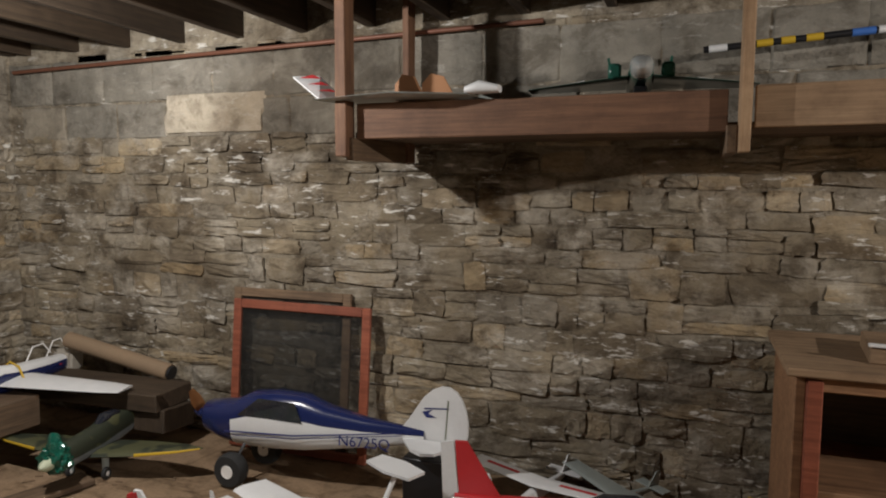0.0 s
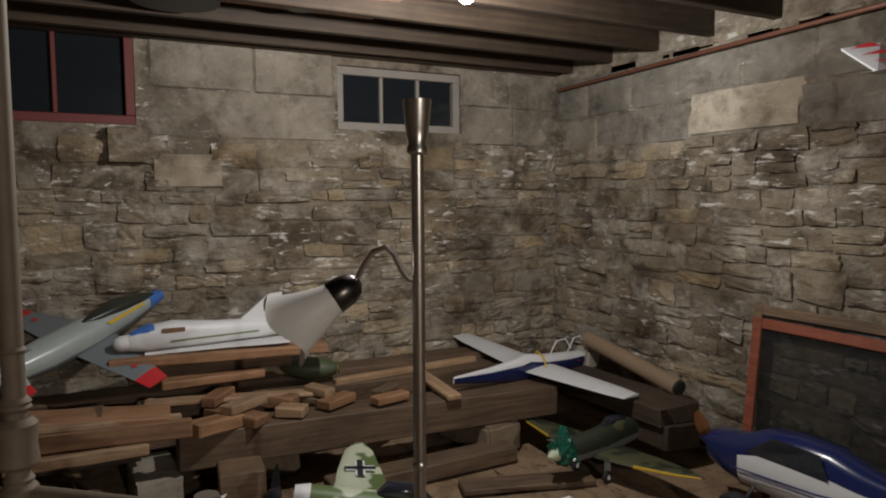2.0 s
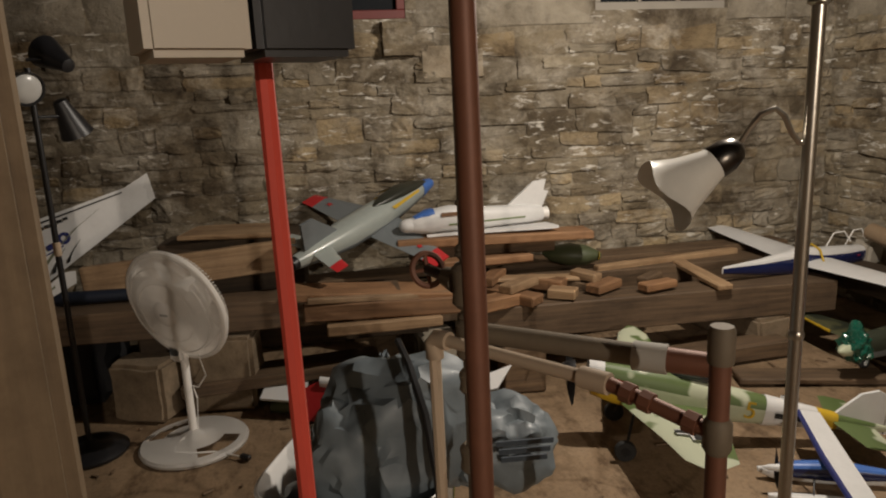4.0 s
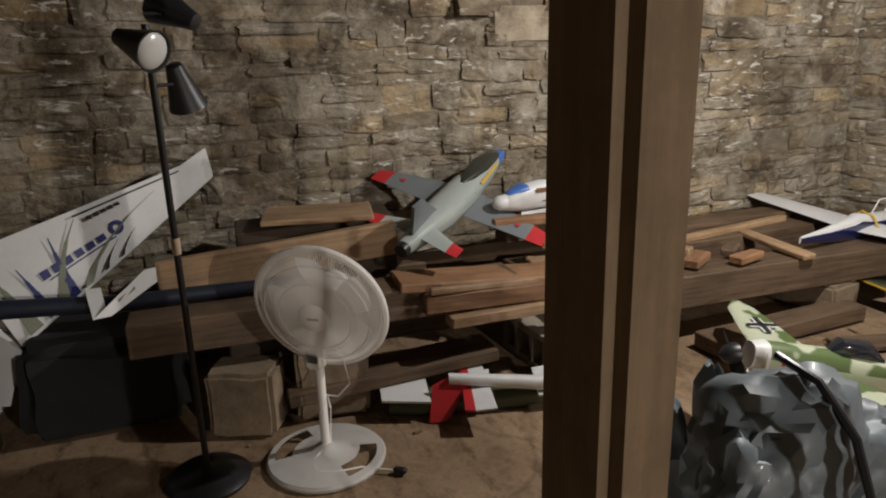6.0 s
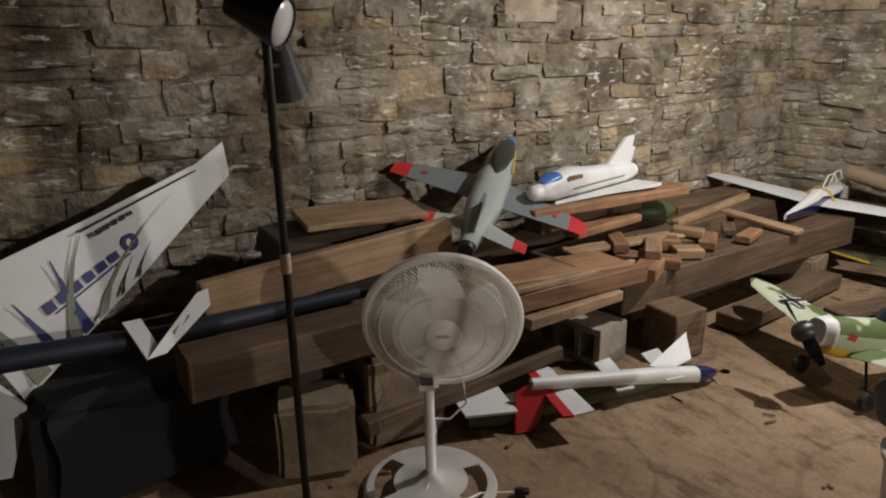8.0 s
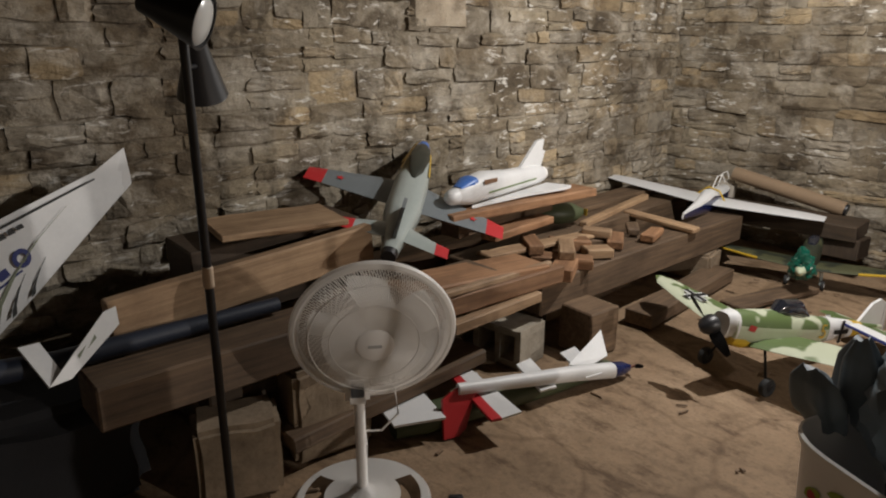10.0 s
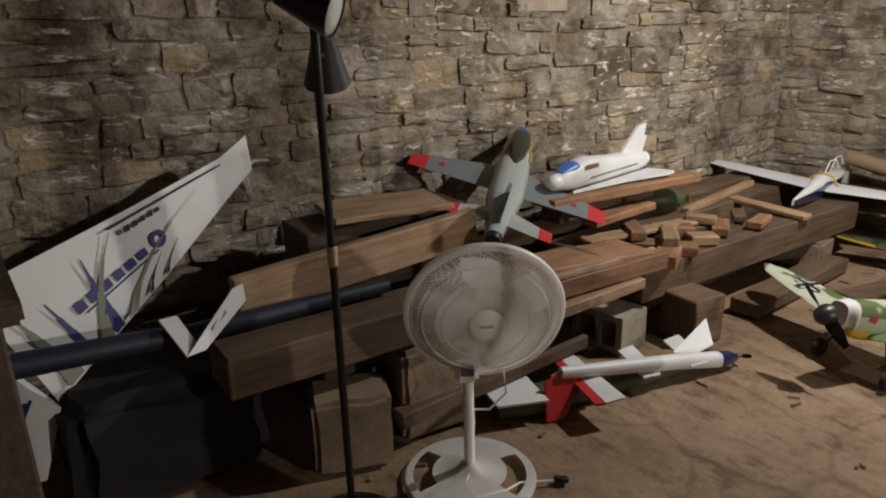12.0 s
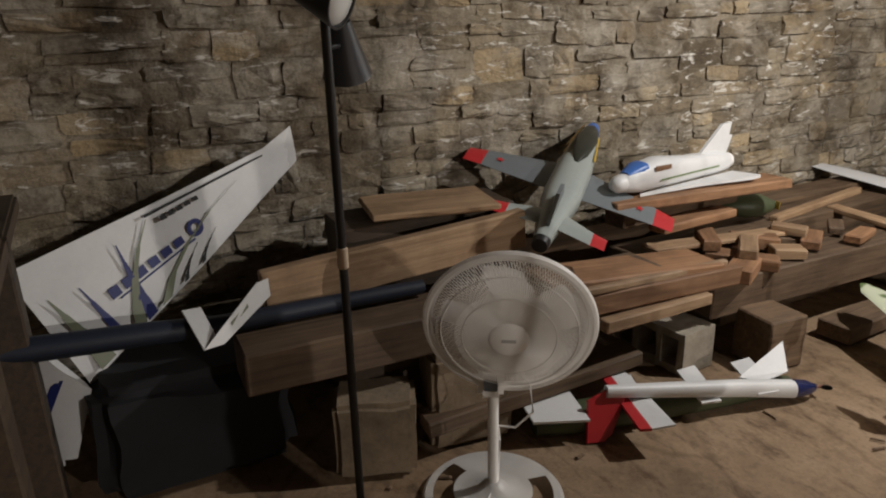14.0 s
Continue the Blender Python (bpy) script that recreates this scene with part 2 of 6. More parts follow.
def bar_between(name, a, b, width, height, mat, parent=None, label="", roll=0.0, bevel=0.004):
    """A squared timber from a to b (centre line)."""
    a, b = Vector(a), Vector(b)
    d = (b - a).normalized()
    side = Vector((0, 0, 1)).cross(d)
    side = side.normalized() if side.length > 1e-3 else Vector((0, 1, 0))
    up = d.cross(side)
    m = Matrix((d, side, up)).transposed().to_4x4()
    at = Matrix.Translation((a + b) / 2) @ m @ pose(0, 0, 0, roll)
    bm = box((b - a).length, width, height, bevel)
    rng = random.Random(name + str(round(a.x * 100)))
    bmesh.ops.subdivide_edges(bm, edges=[e for e in bm.edges if e.calc_length() > 0.2], cuts=4)
    for v in bm.verts:
        v.co += Vector((rng.uniform(-0.5, 0.5), rng.uniform(-1, 1), rng.uniform(-1, 1))) * 0.0018
    return part(name, bm, mat, parent, label, False, at)


# ---- the room ----
XW, YW, XE, YS, ZC = -4.46, 3.775, 4.4, -3.4, 2.52

bm = bmesh.new()
bmesh.ops.create_grid(bm, x_segments=60, y_segments=60, size=0.5)
for v in bm.verts:
    v.co.x = XW - 0.3 + (v.co.x + 0.5) * (XE - XW + 0.6)
    v.co.y = YS - 0.3 + (v.co.y + 0.5) * (YW - YS + 0.6)
    v.co.z = 0.006 * noise.noise(v.co * 1.5) - 0.006
floor = tagged(part("floor", bm, FLOOR), "uneven brown earth-stained concrete cellar floor", "floor", kind="structure")

ceiling = tagged(part("ceiling", box(XE - XW + 0.6, YW - YS + 0.6, 0.05, 0, ((XE + XW) / 2, (YW + YS) / 2, ZC + 0.025)), JOIST), "dark wooden boards between joists overhead", "ceiling", kind="structure")


def wall_box(name, x0, x1, y0, y1, z0, z1, mat, label):
    return tagged(part(name, box(x1 - x0, y1 - y0, z1 - z0, 0, ((x0 + x1) / 2, (y0 + y1) / 2, (z0 + z1) / 2)), mat, smooth=False), label, "wall", kind="structure")


wall_east = wall_box("wall_east", XE, XE + 0.3, YS, YW + 0.3, -0.02, ZC, MORTAR, "dim plain masonry wall closing the cellar")
wall_south = wall_box("wall_south", XW - 0.3, XE + 0.3, YS - 0.3, YS, -0.02, ZC, MORTAR, "dim plain masonry wall closing the cellar")


def stone_mesh(seed, mat):
    """One rough-faced stone, about a unit box, its face towards +z."""
    rng = random.Random(seed)
    bm = bmesh.new()
    n = 5
    skew = [(rng.uniform(-0.05, 0.05), rng.uniform(-0.11, 0.11)) for k in range(4)]
    tip, lean = rng.uniform(-0.35, 0.35), rng.uniform(-0.1, 0.45)
    front = {}
    for i in range(n):
        for j in range(n):
            p, q = i / (n - 1), j / (n - 1)
            edge = i in (0, n - 1) or j in (0, n - 1)
            corner = i in (0, n - 1) and j in (0, n - 1)
            dx = sum(w * k[0] for w, k in zip(((1 - p) * (1 - q), p * (1 - q), p * q, (1 - p) * q), skew))
            dy = sum(w * k[1] for w, k in zip(((1 - p) * (1 - q), p * (1 - q), p * q, (1 - p) * q), skew))
            k = 0.96 if corner else 1.0
            u, v = (p - 0.5) * k, (q - 0.5) * k
            high = (0.55 if corner else 0.75 if edge else 1.0) + rng.uniform(-0.3, 0.3) + tip * u - lean * v
            front[i, j] = bm.verts.new((u + dx + rng.uniform(-0.025, 0.025), v + dy + rng.uniform(-0.045, 0.045), high))
    for i in range(n - 1):
        for j in range(n - 1):
            bm.faces.new((front[i, j], front[i + 1, j], front[i + 1, j + 1], front[i, j + 1]))
    rim = [front[i, 0] for i in range(n)] + [front[n - 1, j] for j in range(1, n)] + [front[i, n - 1] for i in range(n - 2, -1, -1)] + [front[0, j] for j in range(n - 2, 0, -1)]
    back = [bm.verts.new((p.co.x, p.co.y, -1.2)) for p in rim]
    for k in range(len(rim)):
        q = (k + 1) % len(rim)
        bm.faces.new((rim[q], rim[k], back[k], back[q]))
    me = finish(bm, "stone", mat, False)
    return me


STONES = [stone_mesh(s, STONE) for s in range(24)]


def stone_wall(parent, origin, along, normal, length, z0, z1, holes, near, seed):
    """Courses of stones on a wall's face. holes: (s0, s1, z0, z1) left free; near: the stretch of s built stone by stone."""
    rng = random.Random(seed)
    a, nrm = Vector(along), Vector(normal)
    turn = Matrix((a, Vector((0, 0, 1)), nrm)).transposed().to_4x4()
    singles, joined, z = 0, [], z0
    while z < z1 - 0.03:
        h = min(rng.choice((0.07, 0.085, 0.1, 0.115, 0.13, 0.15)), z1 - z)
        s = -rng.uniform(0, 0.2)
        while s < length:
            w = rng.uniform(0.1, 0.24) if rng.random() < 0.62 else rng.uniform(0.22, 0.4)
            hh = h * rng.uniform(0.9, 1.02)
            c, zc = s + w / 2, z + h / 2 + rng.uniform(-0.006, 0.006)
            lo, hi = max(s, 0.0), min(s + w, length)
            s += w
            if hi - lo < 0.05 or any(lo < q1 and hi > q0 and zc + h / 2 > q2 + 0.02 and zc - h / 2 < q3 - 0.02 for q0, q1, q2, q3 in holes):
                continue
            c, w = (lo + hi) / 2, hi - lo
            zc += 0.022 * noise.noise(Vector((c * 1.3, zc * 1.7, seed)))
            hh *= 1.0 + 0.16 * noise.noise(Vector((c * 3.1, zc * 6, seed + 5)))
            rows = [(zc, hh)]
            if h > 0.11 and rng.random() < 0.45:
                k = rng.uniform(0.36, 0.64)
                rows = [(zc - hh / 2 * (1 - k), hh * k), (zc + hh / 2 * k, hh * (1 - k))]
            for zr, hr in rows:
                place = Vector(origin) + a * c + Vector((0, 0, zr)) + nrm * rng.uniform(-0.01, 0.006)
                m = Matrix.Translation(place) @ turn @ pose(0, 0, 0, rng.uniform(-2, 2), rng.uniform(-2, 2), rng.uniform(-2, 2)) @ Matrix.Diagonal((w - 0.003, hr - 0.005, rng.uniform(0.008, 0.026), 1))
                if near[0] < c < near[1] and near[2] < zr < near[3] and singles < 300:
                    ob = new("stone", rng.choice(STONES))
                    ob.matrix_basis = m
                    ob.parent = parent
                    singles += 1
                else:
                    joined.append((rng.randrange(len(STONES)), m))
        z += h
    verts, faces = [], []
    for k, m in joined:
        base = len(verts)
        verts += [tuple(m @ v.co) for v in STONES[k].vertices]
        faces += [tuple(base + i for i in p.vertices) for p in STONES[k].polygons]
    me = bpy.data.meshes.new("stonework")
    me.from_pydata(verts, [], faces)
    me.materials.append(STONE_FAR)
    ob = tagged(new("stonework", me), kind="stuff")
    ob.parent = parent


# west wall with two small windows: s runs along y
WIN_1 = (0.2, 0.97, 1.85, 2.40)
WIN_2 = (2.12, 3.0, 1.875, 2.27)


def wall_with_openings(name, label, pieces):
    bm = bmesh.new()
    for x0, x1, y0, y1, z0, z1 in pieces:
        box(x1 - x0, y1 - y0, z1 - z0, 0, ((x0 + x1) / 2, (y0 + y1) / 2, (z0 + z1) / 2), bm)
    return tagged(part(name, bm, MORTAR, smooth=False), label, "wall", kind="structure")


wall_west = wall_with_openings("wall_west", "rough rubble stone cellar wall with patchy mortar", [
    (XW - 0.35, XW, YS, YW + 0.3, -0.02, 1.85),
    (XW - 0.35, XW, YS, WIN_1[0], 1.85, ZC), (XW - 0.35, XW, WIN_1[1], WIN_2[0], 1.85, ZC), (XW - 0.35, XW, WIN_2[1], YW + 0.3, 1.85, ZC),
    (XW - 0.35, XW, WIN_1[0], WIN_1[1], WIN_1[3], ZC), (XW - 0.35, XW, WIN_2[0], WIN_2[1], WIN_2[3], ZC), (XW - 0.35, XW, WIN_2[0], WIN_2[1], 1.85, WIN_2[2])])
wall_north = wall_with_openings("wall_north", "rough rubble stone cellar wall topped with grey blocks", [(XW, XE, YW, YW + 0.35, -0.02, ZC)])

LAMP = (-1.712, 1.395)


# ---- openings, ceiling, wall tops ----
GLASS, nt, b = material("window_glass", 0.06)
b.inputs["Base Color"].default_value = (0.014, 0.017, 0.02, 1)
b.inputs["Specular IOR Level"].default_value = 0.35
RED_FRAME = plain("dark_red_frame_paint", (0.15, 0.025, 0.022), 0.6, dirt=0.6)
GREY_FRAME = plain("weathered_grey_frame", (0.30, 0.27, 0.23), 0.8, dirt=0.7)


def window(name, win, frame_mat, bars, label, deep):
    y0, y1, z0, z1 = win
    w = thing(name, pose(XW, (y0 + y1) / 2, z0), label, "window", kind="structure")
    wide, high, f = y1 - y0, z1 - z0, 0.05
    bm = bmesh.new()
    box(0.05, wide, f, 0.004, (-deep, 0, f / 2), bm)
    box(0.05, wide, f, 0.004, (-deep, 0, high - f / 2), bm)
    box(0.05, f, high - 2 * f, 0.004, (-deep, -wide / 2 + f / 2, high / 2), bm)
    box(0.05, f, high - 2 * f, 0.004, (-deep, wide / 2 - f / 2, high / 2), bm)
    part("window_frame", bm, frame_mat, w, smooth=False)
    step = (wide - 2 * f) / (bars + 1)
    for k in range(bars):
        part("glazing_bar", box(0.03, 0.022, high - 2 * f, 0.003, (-deep, -wide / 2 + f + step * (k + 1), high / 2)), frame_mat, w, smooth=False)
    for k in range(bars + 1):
        part("pane", box(0.006, step - 0.024, high - 2 * f, 0, (-deep - 0.012, -wide / 2 + f + step * (k + 0.5), high / 2)), GLASS, w, smooth=False)
    return w


window("window_1", WIN_1, RED_FRAME, 1, "dark cellar window with a worn red frame", 0.03)
window("window_2", WIN_2, GREY_FRAME, 2, "small cellar window with three dark panes", 0.06)
tagged(part("backdrop", box(0.04, 8, 3, 0, (XW - 0.8, 0.5, 1.8)), BLACK, smooth=False), "dark night outside the windows", "backdrop", kind="structure")

# parged patches, large blocks and the pale stone in the west wall
rng = random.Random(21)
PALE_STONE = parge_material("pale_limestone", (0.50, 0.455, 0.37), (0.66, 0.60, 0.51))


def face_block(parent, wall, s0, s1, z0, z1, proud, mat, name="block"):
    """A rough block in the west ('w') or north ('n') wall's face."""
    bm = bmesh.new()
    bmesh.ops.create_grid(bm, x_segments=7, y_segments=7, size=0.5)
    steps = (-0.5, -0.47, -0.3, -0.1, 0.1, 0.3, 0.47, 0.5)
    for v in bm.verts:
        v.co.x, v.co.y = steps[round((v.co.x + 0.5) * 7)], steps[round((v.co.y + 0.5) * 7)]
        e = max(abs(v.co.x), abs(v.co.y)) > 0.49
        v.co.z = (0.0 if e else proud) + (0.3 * proud if e else 0.6 * proud) * noise.noise(Vector((v.co.x * 6 + s0 * 3, v.co.y * 6, z0 * 9)))
        if e:
            v.co.x += 0.05 * noise.noise(Vector((v.co.y * 6, s0 * 3, z0)))
            v.co.y += 0.09 * noise.noise(Vector((v.co.x * 6, s0 * 5, z0)))
        v.co.x *= s1 - s0
        v.co.y *= z1 - z0
    turn = Matrix(((0, 0, 1), (1, 0, 0), (0, 1, 0))) if wall == "w" else Matrix(((1, 0, 0), (0, 0, -1), (0, 1, 0)))
    m = turn.to_4x4()
    m.translation = (XW, (s0 + s1) / 2, (z0 + z1) / 2) if wall == "w" else ((s0 + s1) / 2, YW, (z0 + z1) / 2)
    return part(name, bm, mat, parent, at=m)


face_block(wall_west, "w", 1.04, 1.42, 1.51, 1.70, 0.028, PALE_STONE, "pale_stone")
face_block(wall_west, "w", 0.82, 1.0, 1.64, 1.83, 0.07, STONE, "stone")
for s0, s1, z0, z1 in ((1.04, 2.10, 1.80, 2.06), (1.04, 1.6, 2.07, 2.32), (1.61, 2.09, 2.07, 2.32), (3.0, 3.4, 1.81, 2.06), (3.41, 3.75, 1.81, 2.06), (2.99, 3.36, 2.07, 2.3), (3.37, 3.75, 2.07, 2.3), (-0.7, 0.2, 1.82, 2.3), (-1.7, -0.72, 1.82, 2.3), (-2.6, -1.72, 1.82, 2.3)):
    face_block(wall_west, "w", s0 - 0.004, s1 + 0.004, z0 - 0.006, z1 + 0.006, 0.013 + 0.004 * math.sin(s0 * 9), PARGE)
x = XW
for k in range(16):
    w = rng.uniform(0.36, 0.46)
    face_block(wall_north, "n", x + 0.001, x + w - 0.001, 1.985, 2.25, 0.009, BLOCK)
    rng.random()
    face_block(wall_north, "n", x + 0.106, x + w + 0.094, 1.765, 1.975, 0.010, PARGE if k % 3 == 0 else BLOCK)
    x += w

face_block(wall_north, "n", -3.18, -2.48, 1.785, 2.015, 0.02, PALE_STONE, "pale_stone")

# joists run along y; a plate and a pipe lie on the wall tops
for k, x in enumerate(np.arange(XW + 0.18, XE, 0.41)):
    tagged(bar_between("joist", (float(x), YS, ZC - 0.11), (float(x), YW + 0.1, ZC - 0.11), 0.05, 0.2, JOIST), "dark rough-sawn floor joist under the ceiling boards", "joist", "ceiling joists", "structure")
tagged(bar_between("sill_beam", (XW + 0.03, YS, 2.36), (XW + 0.03, YW, 2.36), 0.09, 0.09, JOIST), "dark timber plate along the top of the wall", "beam", kind="structure")
tagged(part("ceiling_pipe", rod((XW + 0.1, YW - 0.05, 2.20), (-0.9, YW - 0.05, 2.262), 0.012), COPPER), "thin old copper pipe along the wall top", "pipe", kind="structure")
bm = bmesh.new()
for k in range(26):
    x = rng.uniform(XW + 0.5, -0.6)
    box(rng.uniform(0.1, 0.3), 0.16, rng.uniform(0.03, 0.07), 0.012, (x, YW + 0.07, 2.26), bm)
tagged(part("wall_top_rubble", bm, STONE_FAR, wall_north, smooth=False), kind="stuff")

# flat steel duct under the joists beside the bulb, with a round knock-out
duct = thing("ceiling_duct", pose(-3.55, 1.45, 2.40), "pinkish insulation board between the ceiling joists", "ceiling board")
part("board", box(0.5, 1.3, 0.03, 0.004), plain("pink_board", (0.48, 0.30, 0.22), 0.8, dirt=0.5), duct)
part("round_cover", lathe([(0.19, -0.09), (0.2, -0.02), (0.2, 0.0)], 28), BLACK, duct, "black round cover", at=pose(-0.05, -0.35, 0))
part("small_round_cover", lathe([(0.07, -0.07), (0.075, -0.02), (0.075, 0.0)], 20), DARK_METAL, duct, at=pose(-0.0, 0.2, 0))

# bare bulbs
GLOW, nt, b = material("lit_bulb", 0.3)
b.inputs["Emission Color"].default_value = (1.0, 0.93, 0.82, 1)
b.inputs["Emission Strength"].default_value = 60


def bulb(place, label):
    t = thing("ceiling_bulb", pose(place[0], place[1], ZC), label, "light bulb")
    drop = ZC - place[2]
    part("lamp_holder", lathe([(0.045, 0.0), (0.045, -0.02), (0.024, -0.03), (0.024, -drop + 0.08)], 20), WHITE_PLASTIC, t)
    g = part("globe", lathe([(0.013, 0.045 - drop), (0.016, 0.03 - drop), (0.031, 0.0 - drop), (0.033, -0.02 - drop), (0.026, -0.04 - drop), (0.01, -0.05 - drop)], 20), GLOW, t, "glowing white bulb")
    g.visible_shadow = False


bulb(BULB_A, "bare glowing bulb hanging under the ceiling boards")
bulb(BULB_B, "bare glowing bulb under the ceiling joists")

# ---- shelf hung from the joists along the north wall ----
SHELF = thing("hanging_shelf", pose(0, 0, 0), "brown timber shelf hung on posts from the joists", "shelf")
bar_between("front_rail", (-1.60, 3.19, 1.765), (-0.10, 3.19, 1.765), 0.04, 0.15, SHELF_WOOD, SHELF)
bar_between("front_rail", (-0.01, 3.20, 1.775), (2.5, 3.20, 1.79), 0.04, 0.15, PALE_WOOD, SHELF)
bar_between("post", (-1.645, 3.15, 1.612), (-1.645, 3.15, 2.5), 0.05, 0.09, SHELF_WOOD, SHELF, roll=90)
bar_between("post", (-1.56, 3.66, 1.60), (-1.56, 3.66, 2.5), 0.035, 0.085, SHELF_WOOD, SHELF, roll=90)
bar_between("post", (-0.045, 3.155, 1.61), (-0.045, 3.155, 2.5), 0.04, 0.075, PALE_WOOD, SHELF, roll=90)
bar_between("cross_bearer", (-1.62, 3.14, 1.645), (-1.57, 3.72, 1.645), 0.04, 0.10, OLD_WOOD, SHELF)
bar_between("cross_bearer", (-0.085, 3.16, 1.66), (-0.085, 3.74, 1.66), 0.04, 0.10, OLD_WOOD, SHELF)
bar_between("cross_bearer", (1.3, 3.16, 1.67), (1.3, 3.74, 1.67), 0.04, 0.10, OLD_WOOD, SHELF)
for k in range(5):
    y = 3.25 + 0.112 * k
    bar_between("deck_board", (-1.62, y, 1.708), (2.5, y, 1.718), 0.108, 0.025, OLD_WOOD, SHELF)


# ---- timber pile along the west wall ----
def timber(a, b, w, h, mat, label, name="timber", group="stacked timber", roll=0.0):
    return tagged(bar_between(name, a, b, w, h, mat, roll=roll, bevel=0.006), label, name, group)


def cinder_block(at, label, long=0.39, deep=0.19, high=0.19):
    """A hollow block lying on its side, its cores along y."""
    t = thing("concrete_block", at, label, "block", "concrete blocks")
    bm = bmesh.new()
    n, w = 3, 0.034
    xs = [-long / 2, -long / 2 + w] + [v for k in range(1, n) for v in (-long / 2 + k * long / n - w / 2, -long / 2 + k * long / n + w / 2)] + [long / 2 - w, long / 2]
    zs = [0, w, high - w, high]
    solid = lambda i, k: i % 2 == 0 or k != 1
    front = [[(bm.verts.new((x, -deep / 2, z)), bm.verts.new((x, deep / 2, z))) for z in zs] for x in xs]
    cells = [(i, k) for i in range(len(xs) - 1) for k in range(3) if solid(i, k)]
    for i, k in cells:
        q = [front[i][k], front[i + 1][k], front[i + 1][k + 1], front[i][k + 1]]
        bm.faces.new([v[0] for v in q])
        bm.faces.new([v[1] for v in q][::-1])
        for (di, dk), (a, b) in {(0, -1): (0, 1), (1, 0): (1, 2), (0, 1): (2, 3), (-1, 0): (3, 0)}.items():
            if (i + di, k + dk) not in cells:
                bm.faces.new((q[a][0], q[a][1], q[b][1], q[b][0]))
    for v in bm.verts:
        v.co += Vector((noise.noise(v.co * 30), noise.noise(v.co * 30 + Vector((5, 0, 0))), noise.noise(v.co * 30 + Vector((0, 7, 0))))) * 0.006
    part("body", bm, CINDER, t, smooth=False)
    return t


def solid_block(at, sx, sy, sz, label):
    t = thing("stone_block", at, label, "block", "stone blocks")
    bm = box(sx, sy, sz, 0.018, (0, 0, sz / 2), segments=2)
    bmesh.ops.subdivide_edges(bm, edges=[e for e in bm.edges if e.calc_length() > 0.08], cuts=3, use_grid_fill=True)
    for v in bm.verts:
        v.co += Vector((noise.noise(v.co * 14), noise.noise(v.co * 14 + Vector((5, 0, 0))), noise.noise(v.co * 14 + Vector((0, 7, 0))))) * 0.009
    part("body", bm, SHADE_STONE, t)
    return t


timber((-3.66, 1.05, 0.29), (-3.62, 3.12, 0.26), 0.2, 0.17, OLD_WOOD, "long heavy squared beam on the floor blocks", "beam")
timber((-3.95, 0.9, 0.33), (-4.1, 3.5, 0.28), 0.2, 0.2, OLD_WOOD, "long heavy squared beam by the wall", "beam")
timber((-4.2, -0.2, 0.36), (-4.25, 3.3, 0.34), 0.18, 0.18, OLD_WOOD, "long heavy squared beam by the wall", "beam")
# darker old timber stands in for the shade on this brown beam
timber((-3.72, -0.86, 0.45), (-3.66, 0.75, 0.44), 0.2, 0.14, OLD_WOOD, "rough brown beam with a splintered edge, darkened for shade", "beam")
timber((-3.86, -0.74, 0.61), (-3.84, 0.27, 0.675), 0.05, 0.15, PALE_WOOD, "long brown board set on edge", "board")
timber((-4.08, -0.28, 0.775), (-3.98, 0.20, 0.775), 0.3, 0.025, PALE_WOOD, "wide flat brown board on the pile", "board")
# the dark wood colour carries the shade at the back of the pile
timber((-4.1, -0.4, 0.60), (-4.05, 0.3, 0.62), 0.26, 0.28, JOIST, "timber baulk with shade put into its dark colour", "baulk")
timber((-3.96, 0.78, 0.66), (-3.90, 1.84, 0.645), 0.17, 0.045, BROWN_WOOD, "reddish brown plank under the model shuttle", "plank")
timber((-3.98, 0.86, 0.585), (-4.06, 1.68, 0.575), 0.12, 0.08, OLD_WOOD, "grey timber offcut in the pile", "plank")
timber((-3.86, 1.0, 0.545), (-3.90, 1.50, 0.54), 0.1, 0.04, BROWN_WOOD, "brown timber offcut in the pile", "plank")
timber((-3.66, 0.20, 0.525), (-3.60, 1.02, 0.47), 0.22, 0.04, BROWN_WOOD, "flat brown plank below the grey jet", "plank")
timber((-3.50, 0.30, 0.515), (-3.53, 1.06, 0.475), 0.03, 0.03, PALE_WOOD, "thin pale lath on the planks", "lath")
timber((-3.52, 0.28, 0.455), (-3.50, 1.10, 0.43), 0.05, 0.08, BROWN_WOOD, "split brown plank on edge", "plank")
timber((-3.50, 0.38, 0.375), (-3.50, 0.92, 0.37), 0.09, 0.05, PALE_WOOD, "short pale offcut in the pile", "offcut")
timber((-3.82, 0.92, 0.475), (-3.79, 1.75, 0.425), 0.1, 0.022, PALE_WOOD, "long thin pale board on the pile", "board")
timber((-3.50, 1.10, 0.415), (-3.62, 1.32, 0.40), 0.11, 0.06, BROWN_WOOD, "short brown sawn offcut on the beam", "offcut")
timber((-3.78, 1.22, 0.41), (-3.54, 1.42, 0.395), 0.11, 0.05, BROWN_WOOD, "reddish sawn wooden block on the beam", "offcut")
timber((-3.84, 1.46, 0.42), (-3.70, 1.62, 0.415), 0.1, 0.06, BROWN_WOOD, "reddish sawn wooden block on the beam", "offcut")
timber((-3.66, 1.52, 0.40), (-3.58, 1.64, 0.40), 0.1, 0.05, PALE_WOOD, "small pale sawn block on the beam", "offcut")
timber((-3.86, 1.66, 0.40), (-3.70, 1.85, 0.39), 0.13, 0.035, OLD_WOOD, "weathered flat sawn block on the beam", "offcut")
timber((-3.58, 1.26, 0.455), (-3.74, 1.46, 0.45), 0.08, 0.045, PALE_WOOD, "pale sawn wooden block on other offcuts", "offcut")
